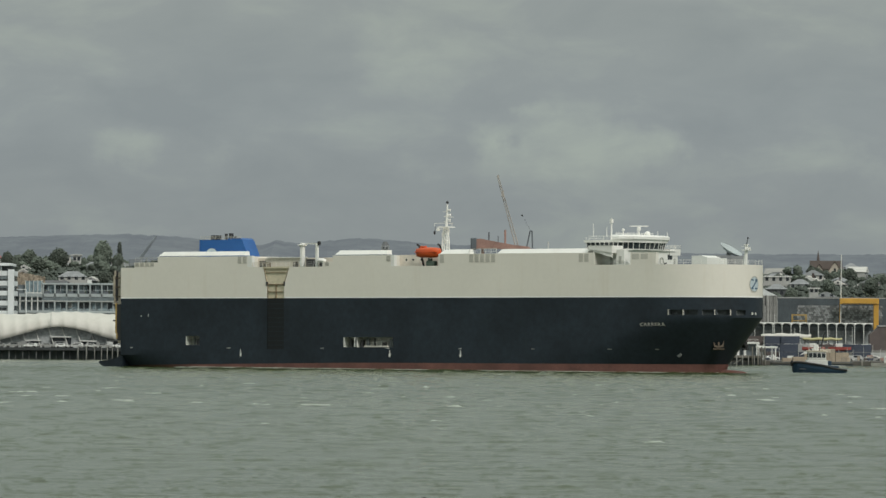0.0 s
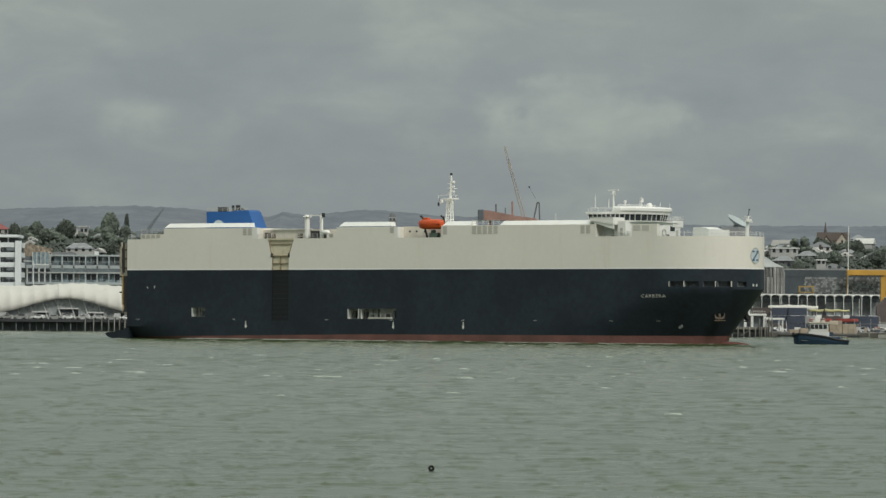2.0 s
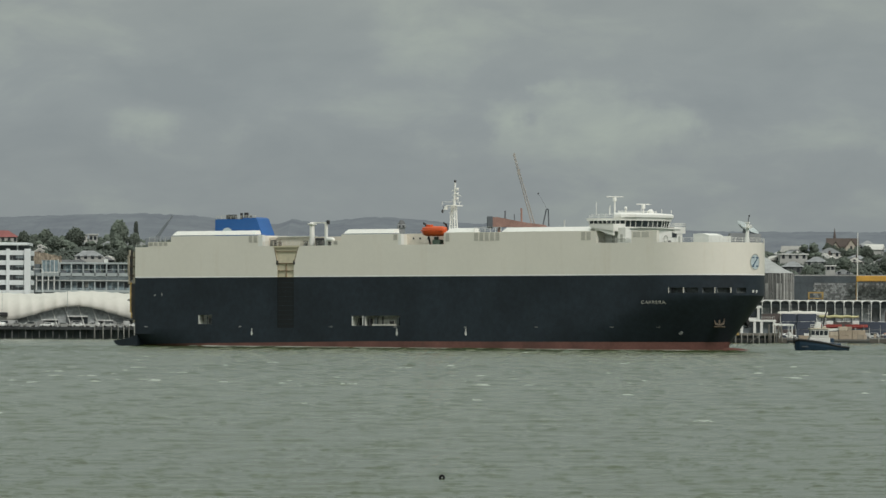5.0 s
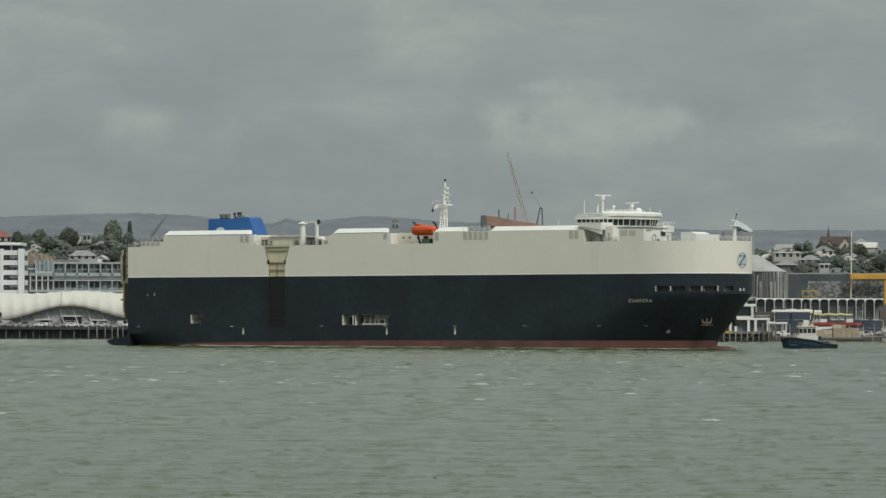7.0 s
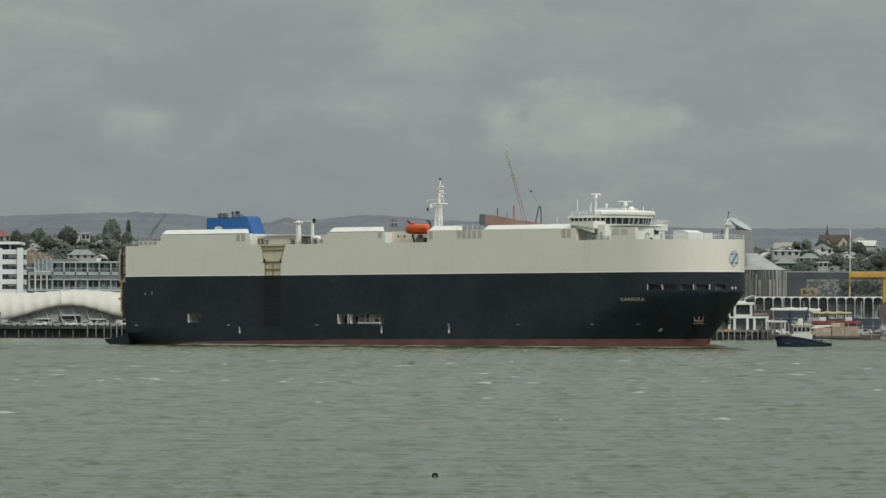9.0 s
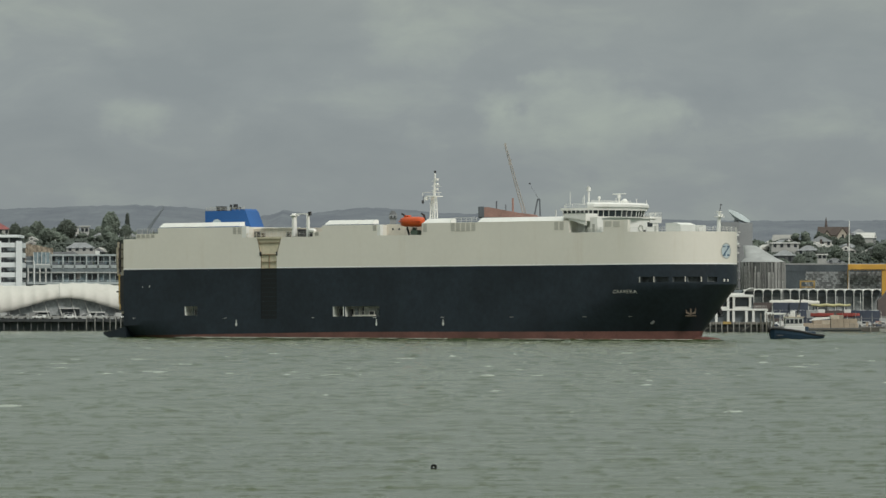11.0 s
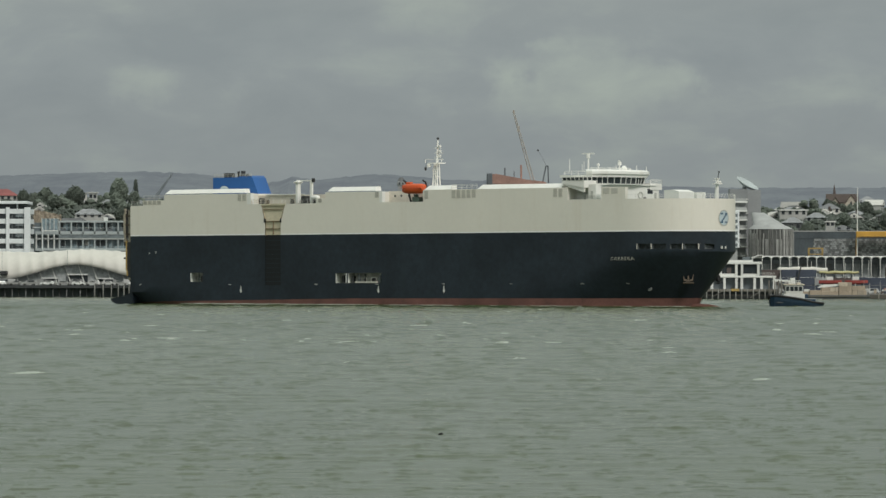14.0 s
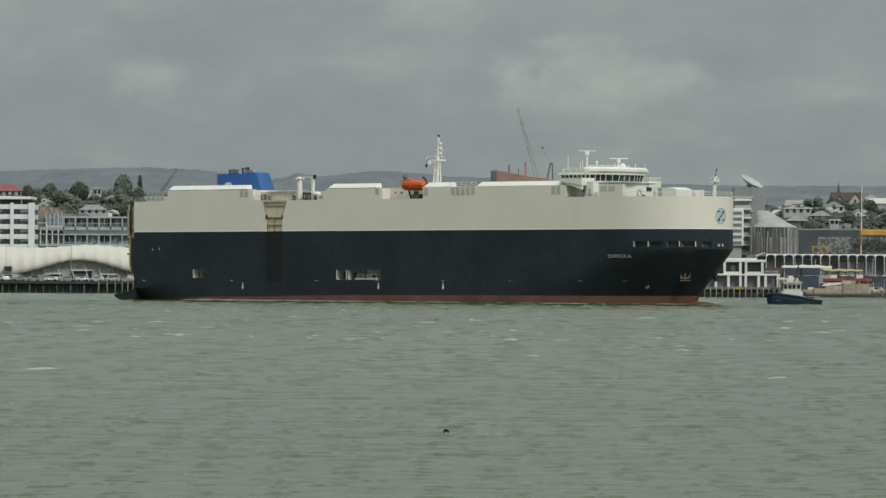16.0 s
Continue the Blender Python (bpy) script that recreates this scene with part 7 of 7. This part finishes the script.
def build_bank():
    """A bare cutting in the hillside below the gardens."""
    r_ = random.Random(14)
    verts, faces = [], []
    nx, nz = 22, 7
    for i in range(nx + 1):
        for k in range(nz + 1):
            f, g_ = i / nx, k / nz
            verts.append((-160.5 + 12.5 * f, 2148 + 5.0 * g_ + r_.uniform(-0.4, 0.4), 25.5 + (7.2 - 2.2 * f) * g_ + r_.uniform(-0.3, 0.3)))
    for i in range(nx):
        for k in range(nz):
            a = i * (nz + 1) + k
            faces.append((a, a + nz + 1, a + nz + 2, a + 1))
    me = bpy.data.meshes.new("earth_bank")
    me.from_pydata(verts, [], faces)
    me.materials.append(MATS["bank_earth"])
    ob = tagged(new("earth_bank", me), "bare tan earth cutting below the gardens", "bank", kind="structure")
    sol = ob.modifiers.new("depth", "SOLIDIFY"); sol.thickness, sol.offset = 3.0, -1.0


build_bank()


def build_far_woods():
    """Bush and gardens too far off to count."""
    r_ = random.Random(77)
    verts, faces = [], []
    for i in range(10500):
        y = r_.uniform(2040, 2600) if i % 3 else r_.uniform(2600, 4100)
        x = y * (r_.uniform(-0.10, -0.036) if i % 2 else r_.uniform(0.046, 0.10))
        z = land_height(x, y)
        s = r_.uniform(0.7, 1.7)
        if -0.0685 < x / y < -0.0585 and y < 2196:
            s *= 0.5
        for q in range(3):
            c = (x + r_.uniform(-2, 2), y + r_.uniform(-2, 2), z + r_.uniform(0.0, 2.0))
            b = len(verts)
            for d in ((1, 0, 0), (-1, 0, 0), (0, 1, 0), (0, -1, 0), (0, 0, 1), (0, 0, -1)):
                verts.append(tuple(c[i] + d[i] * s * r_.uniform(0.6, 1.2) for i in range(3)))
            faces += [tuple(b + i for i in f) for f in ((0, 2, 4), (2, 1, 4), (1, 3, 4), (3, 0, 4), (2, 0, 5), (1, 2, 5), (3, 1, 5), (0, 3, 5))]
    me = bpy.data.meshes.new("far_shrubs")
    me.from_pydata(verts, [], faces)
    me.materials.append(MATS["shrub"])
    tagged(new("far_shrubs", me), "dark garden shrubs and bush across the suburb", "shrubs", kind="stuff")


build_far_woods()


# ---- the launch, the mooring ring, broken water ----
tug = thing("pilot_launch", pose(95, 1380, 0), "dark blue workboat with a white wheelhouse", "boat")


def build_tug():
    # x runs aft; the bow points to -x
    bm = bmesh.new()
    secs = [(-6.75, 0.15, 2.55, 0.9), (-6.45, 0.8, 2.75, 0.0), (-5.6, 1.4, 2.95, -0.3), (-4.2, 1.8, 2.85, -0.6), (-1.5, 2.15, 2.5, -0.8), (1.0, 2.2, 2.15, -0.8), (3.2, 2.1, 1.6, -0.7), (5.0, 1.9, 1.3, -0.5), (6.2, 1.6, 1.2, -0.4), (6.7, 1.2, 1.1, -0.2)]
    rings = []
    for x, b, top_, bot in secs:
        rings.append([bm.verts.new((x, s * b * k, z)) for s, k, z in ((-1, 1.0, top_), (-1, 0.96, 0.6 * top_ + 0.4 * bot), (-1, 0.7, bot), (1, 0.7, bot), (1, 0.96, 0.6 * top_ + 0.4 * bot), (1, 1.0, top_))])
    for p, q in zip(rings, rings[1:]):
        for j in range(5):
            bm.faces.new((p[j], p[j + 1], q[j + 1], q[j]))
    bm.faces.new(rings[0]); bm.faces.new(rings[-1])
    part("launch_hull", bm, "tug_blue", tug, "dark blue hull with a raised bow", smooth=False)
    bm = bmesh.new()
    for p, q in zip(secs, secs[1:]):
        for s in (-1, 1):
            tube(bm, (p[0], s * p[1] * 1.02, p[2] - 0.25), (q[0], s * q[1] * 1.02, q[2] - 0.25), 0.24, n=6)
    part("rubbing_strake", bm, "dark_steel", tug)
    boxes("launch_deck", "steel_blue", tug, (-5.0, 6.3, -1.7, 1.7, 0.9, 1.1))
    boxes("deckhouse", "build_white", tug, (-3.3, 1.9, -1.5, 1.5, 1.1, 3.2), bevel=0.1)
    w = boxes("wheelhouse", "build_white", tug, (-2.9, 1.5, -1.35, 1.35, 3.2, 5.3), bevel=0.12)
    for x0, x1 in ((-2.75, -1.9), (-1.72, -0.85), (-0.67, 0.2), (0.4, 1.3)):
        boxes("window", "dark_glass", w, (x0, x1, -1.41, -1.33, 3.85, 4.95))
        boxes("window", "dark_glass", w, (x0, x1, 1.33, 1.41, 3.85, 4.95))
    boxes("window", "dark_glass", w, (-2.97, -2.88, -1.1, 1.1, 3.85, 4.95))
    boxes("wheelhouse_roof", "ship_beige", tug, (-3.2, 1.8, -1.6, 1.6, 5.3, 5.55), bevel=0.06)
    boxes("roof_locker", "build_white", tug, (-2.0, -1.1, -0.9, 0.9, 5.52, 6.1), bevel=0.08)
    boxes("searchlight", "dark_steel", tug, (-2.3, -1.9, -0.25, 0.25, 5.52, 6.0), bevel=0.08)
    boxes("exhaust_casing", "tug_blue", tug, (2.0, 2.9, -0.9, 0.9, 1.1, 3.1), bevel=0.12)
    boxes("life_raft", "ship_beige", tug, (0.1, 0.9, -1.2, -0.5, 5.52, 6.0), bevel=0.15)
    for s in (-1, 1):
        bm = bmesh.new()
        for p, q in (((-2.6, 5.9), (0.8, 5.9)), ((-2.6, 6.4), (0.8, 6.4))):
            tube(bm, (p[0], s * 1.4, p[1]), (q[0], s * 1.4, q[1]), 0.04, n=5)
        for k in range(5):
            tube(bm, (-2.6 + 0.85 * k, s * 1.4, 5.5), (-2.6 + 0.85 * k, s * 1.4, 6.4), 0.04, n=5)
        part("roof_rail", bm, "build_white", tug)
    boxes("funnel_casing", "build_white", tug, (-1.5, -0.3, -0.45, 0.45, 5.52, 7.0), bevel=0.1)
    bm = bmesh.new()
    tube(bm, (0.05, 0, 5.4), (1.2, 0, 10.0), 0.26, 0.14, 6)
    tube(bm, (0.25, -0.9, 7.0), (0.25, 0.9, 7.0), 0.06, n=5)
    part("launch_mast", bm, "dark_steel", tug)
    for x in (2.2, 3.4, 4.6, 5.8):
        for s in (-1, 1):
            bm = bmesh.new()
            tube(bm, (x, s * 1.75, 1.1), (x, s * 1.75, 2.0), 0.05, n=5)
            part("rail_post", bm, "build_grey", tug)
    for s in (-1, 1):
        bm = bmesh.new()
        tube(bm, (1.6, s * 1.75, 2.0), (6.2, s * 1.75, 1.95), 0.05, n=5)
        part("hand_rail", bm, "build_grey", tug)
    boxes("tow_gear", "tug_blue", tug, (3.0, 4.8, -0.7, 0.7, 1.1, 1.9), bevel=0.15)
    bm = bmesh.new()
    ball(bm, (-6.75, 0, 2.35), 1.0, 12, 8, (0.4, 0.75, 0.75))
    part("bow_fender", bm, "tyre", tug, smooth=True)


build_tug()
buoy = thing("mooring_float", pose(-0.3, 269, 0), "black rubber ring float bobbing in the water", "buoy")
bm = bmesh.new()
_R, _q = 0.10, 0.058
rings = []
for i in range(20):
    a = 2 * math.pi * i / 20
    rings.append([bm.verts.new(((_R + _q * math.cos(b)) * math.cos(a), _q * math.sin(b), (_R + _q * math.cos(b)) * math.sin(a) + 0.02)) for b in [2 * math.pi * j / 10 for j in range(10)]])
for i in range(20):
    for j in range(10):
        bm.faces.new((rings[i][j], rings[(i + 1) % 20][j], rings[(i + 1) % 20][(j + 1) % 10], rings[i][(j + 1) % 10]))
part("rubber_ring", bm, "bird_black", buoy, smooth=True)
bm = bmesh.new()
tube(bm, (0, 0, -0.6), (0, 0, -0.04), 0.015, n=6)
part("mooring_line", bm, "bird_black", buoy)


mat("wash", (0.34, 0.35, 0.31), 0.9, var=0.3, scale=2, grain=1.5)
mat("foam", (0.34, 0.37, 0.33), 0.9, var=0.15, scale=3, grain=6)


def foam_patches(name, seed, count, near, far):
    """Broken crests: ragged strings of small foam lumps lying along the waves."""
    r_ = random.Random(seed)
    verts, faces = [], []
    for _ in range(count):
        y = near * (far / near) ** r_.uniform(0, 1)
        x = r_.uniform(-1, 1) * (0.085 * y + 18)
        L = r_.choice((0.4, 0.7, 1.0, 1.6, 2.6, 4.2)) * r_.uniform(0.7, 1.3)
        bow_, tilt = r_.uniform(-0.5, 0.5), r_.uniform(-0.35, 0.35)
        crest, peak = r_.choice((0.05, 0.09, 0.14, 0.20)) * min(1.0, L), r_.uniform(-0.3, 0.3)
        for _k in range(int(6 + L * 9)):
            f = r_.uniform(-0.5, 0.5) * r_.uniform(0.4, 1.0)
            cx, cy = x + f * L, y + tilt * f * L + bow_ * f * f * L + r_.gauss(0, 0.5)
            s = r_.uniform(0.05, 0.14) * (1.25 - abs(f))
            b = len(verts)
            for k in range(6):
                a = k * math.pi / 3
                verts.append((cx + 4.2 * s * math.cos(a) * r_.uniform(0.6, 1.2), cy + 1.5 * s * math.sin(a) * r_.uniform(0.6, 1.2), 0.0))
            verts.append((cx + r_.uniform(-0.4, 0.4) * s, cy, 0.03 + r_.uniform(0.15, 0.4) * s + crest * max(0.0, 1 - (2 * (f - peak)) ** 2) * r_.uniform(0.2, 1.0)))
            faces += [(b + k, b + (k + 1) % 6, b + 6) for k in range(6)]
    me = bpy.data.meshes.new(name)
    me.from_pydata(verts, [], faces)
    me.materials.append(MATS["foam"])
    ob = new(name, me)
    return tagged(ob, "scattered white wind-blown wave crests", "foam", kind="stuff")


foam = [foam_patches("whitecaps", 3 + k, 42, *span) for k, span in enumerate(((640, 1000), (700, 1450), (420, 1450)))]


def hull_wash():
    """The thin pale line of broken water along the ship's side."""
    r_ = random.Random(8)
    verts, faces = [], []
    n = 240
    for i in range(n + 1):
        u = -4 + 177.5 * i / n
        b = half_breadth(max(0, u), 0.1)
        k = 0.05 + 0.10 * max(0, noise.noise((u * 0.09, 3, 0)) + 0.35) + 0.03 * r_.random()
        f = float(np.interp(u, (0, 60, 120, 150), (1.0, 0.8, 0.55, 0.45)))
        verts += [(u - 90, -b - k, 0.05), (u - 90, -b - k * 0.5, 0.34 * f), (u - 90, -b + 0.05, (0.40 + 0.3 * k) * f)]
    for i in range(n):
        a = 3 * i
        faces += [(a, a + 3, a + 4, a + 1), (a + 1, a + 4, a + 5, a + 2)]
    me = bpy.data.meshes.new("hull_wash")
    me.from_pydata(verts, [], faces)
    me.materials.append(MATS["wash"])
    return tagged(new("hull_wash", me), "thin pale foam line along the ship's waterline", "foam", kind="stuff")


wash = hull_wash()


# ---- what moves ----
def motions():
    turn = [
        (0, pose(3.30, 1398.90, 0, 0, -0.22, -34.39)),
        (2, pose(2.51, 1400.14, 0, 0, -0.22, -35.10)),
        (4, pose(1.66, 1401.38, 0, 0, -0.22, -35.80)),
        (6, pose(0.77, 1402.63, 0, 0, -0.22, -36.50)),
        (8, pose(-0.16, 1403.87, 0, 0, -0.22, -37.21)),
        (10, pose(-1.11, 1405.11, 0, 0, -0.22, -37.93)),
        (12, pose(-2.05, 1406.36, 0, 0, -0.22, -38.66)),
        (14, pose(-2.98, 1407.60, 0, 0, -0.22, -39.41)),
        (16, pose(-3.88, 1408.84, 0, 0, -0.22, -40.17)),
    ]
    walk(ship, turn)
    walk(wash, [(t, m @ pose(0, 0, 0, 0, 0.22, 0)) for t, m in turn])
    walk(tug, [(0, pose(95.0, 1380, 0, 0.5, 0.6, 3)), (2, pose(93.72, 1380, 0.05, -0.6, -0.4, 3)), (4, pose(92.3, 1380, -0.02, 0.4, 0.5, 4)),
               (7, pose(90.06, 1380, 0.04, -0.5, -0.3, 4)), (9, pose(88.87, 1380, 0, 0.5, 0.4, 5)), (12, pose(86.55, 1380, 0.05, -0.4, -0.5, 5)),
               (14, pose(85.23, 1380, -0.02, 0.5, 0.3, 6)), (16, pose(83.82, 1380, 0.03, -0.3, -0.3, 6))])
    # how far the float's ring stands out of the water, by time
    bob = ((0, 0.13), (0.6, 0.16), (1.0, 0.22), (1.4, 0.23), (2.0, 0.30), (2.3, 0.26), (2.6, 0.15), (3.0, 0.11), (3.4, 0.10), (3.8, 0.04), (4.2, 0.05),
           (5.2, 0.20), (6.0, 0.06), (6.5, 0.0), (7.0, 0.0), (7.4, 0.04), (7.8, 0.23), (8.2, 0.27), (8.6, 0.19), (9.0, 0.16), (9.2, 0.11), (10.2, 0.2), (11.3, 0.22),
           (11.7, 0.11), (12.0, 0.08), (12.3, 0.13), (12.6, 0.22), (12.9, 0.28), (13.2, 0.28), (13.5, 0.19), (13.8, 0.12), (14.2, 0.13), (14.7, 0.22), (15.0, 0.26), (15.4, 0.19), (16.0, 0.15))
    rows = [(t, pose(-0.3 + 0.04 * math.sin(t * 1.7), 269, up - 0.15, 6 * math.sin(t * 1.9), 8 * math.sin(t * 2.6), 15 * math.sin(t * 0.8))) for t, up in bob]
    walk(buoy, rows)
    for k, f in enumerate(foam):
        walk(f, [(0, pose(0, 0, -0.02)), (16, pose(4.0 + 1.5 * k, -9.0 - 2.5 * k, -0.02))])
    for bar, start, period in ((SCANNERS[0], 124, 2.2), (SCANNERS[1], 34, 8 / 3)):
        place = bar.matrix_basis.translation
        walk(bar, [(i * 0.4, pose(*place, 0, 0, start - 360 / period * i * 0.4)) for i in range(41)])
    walk(water, [(0, pose(0, 0, 0)), (16, pose(5.0, -14.0, 0))])


motions()
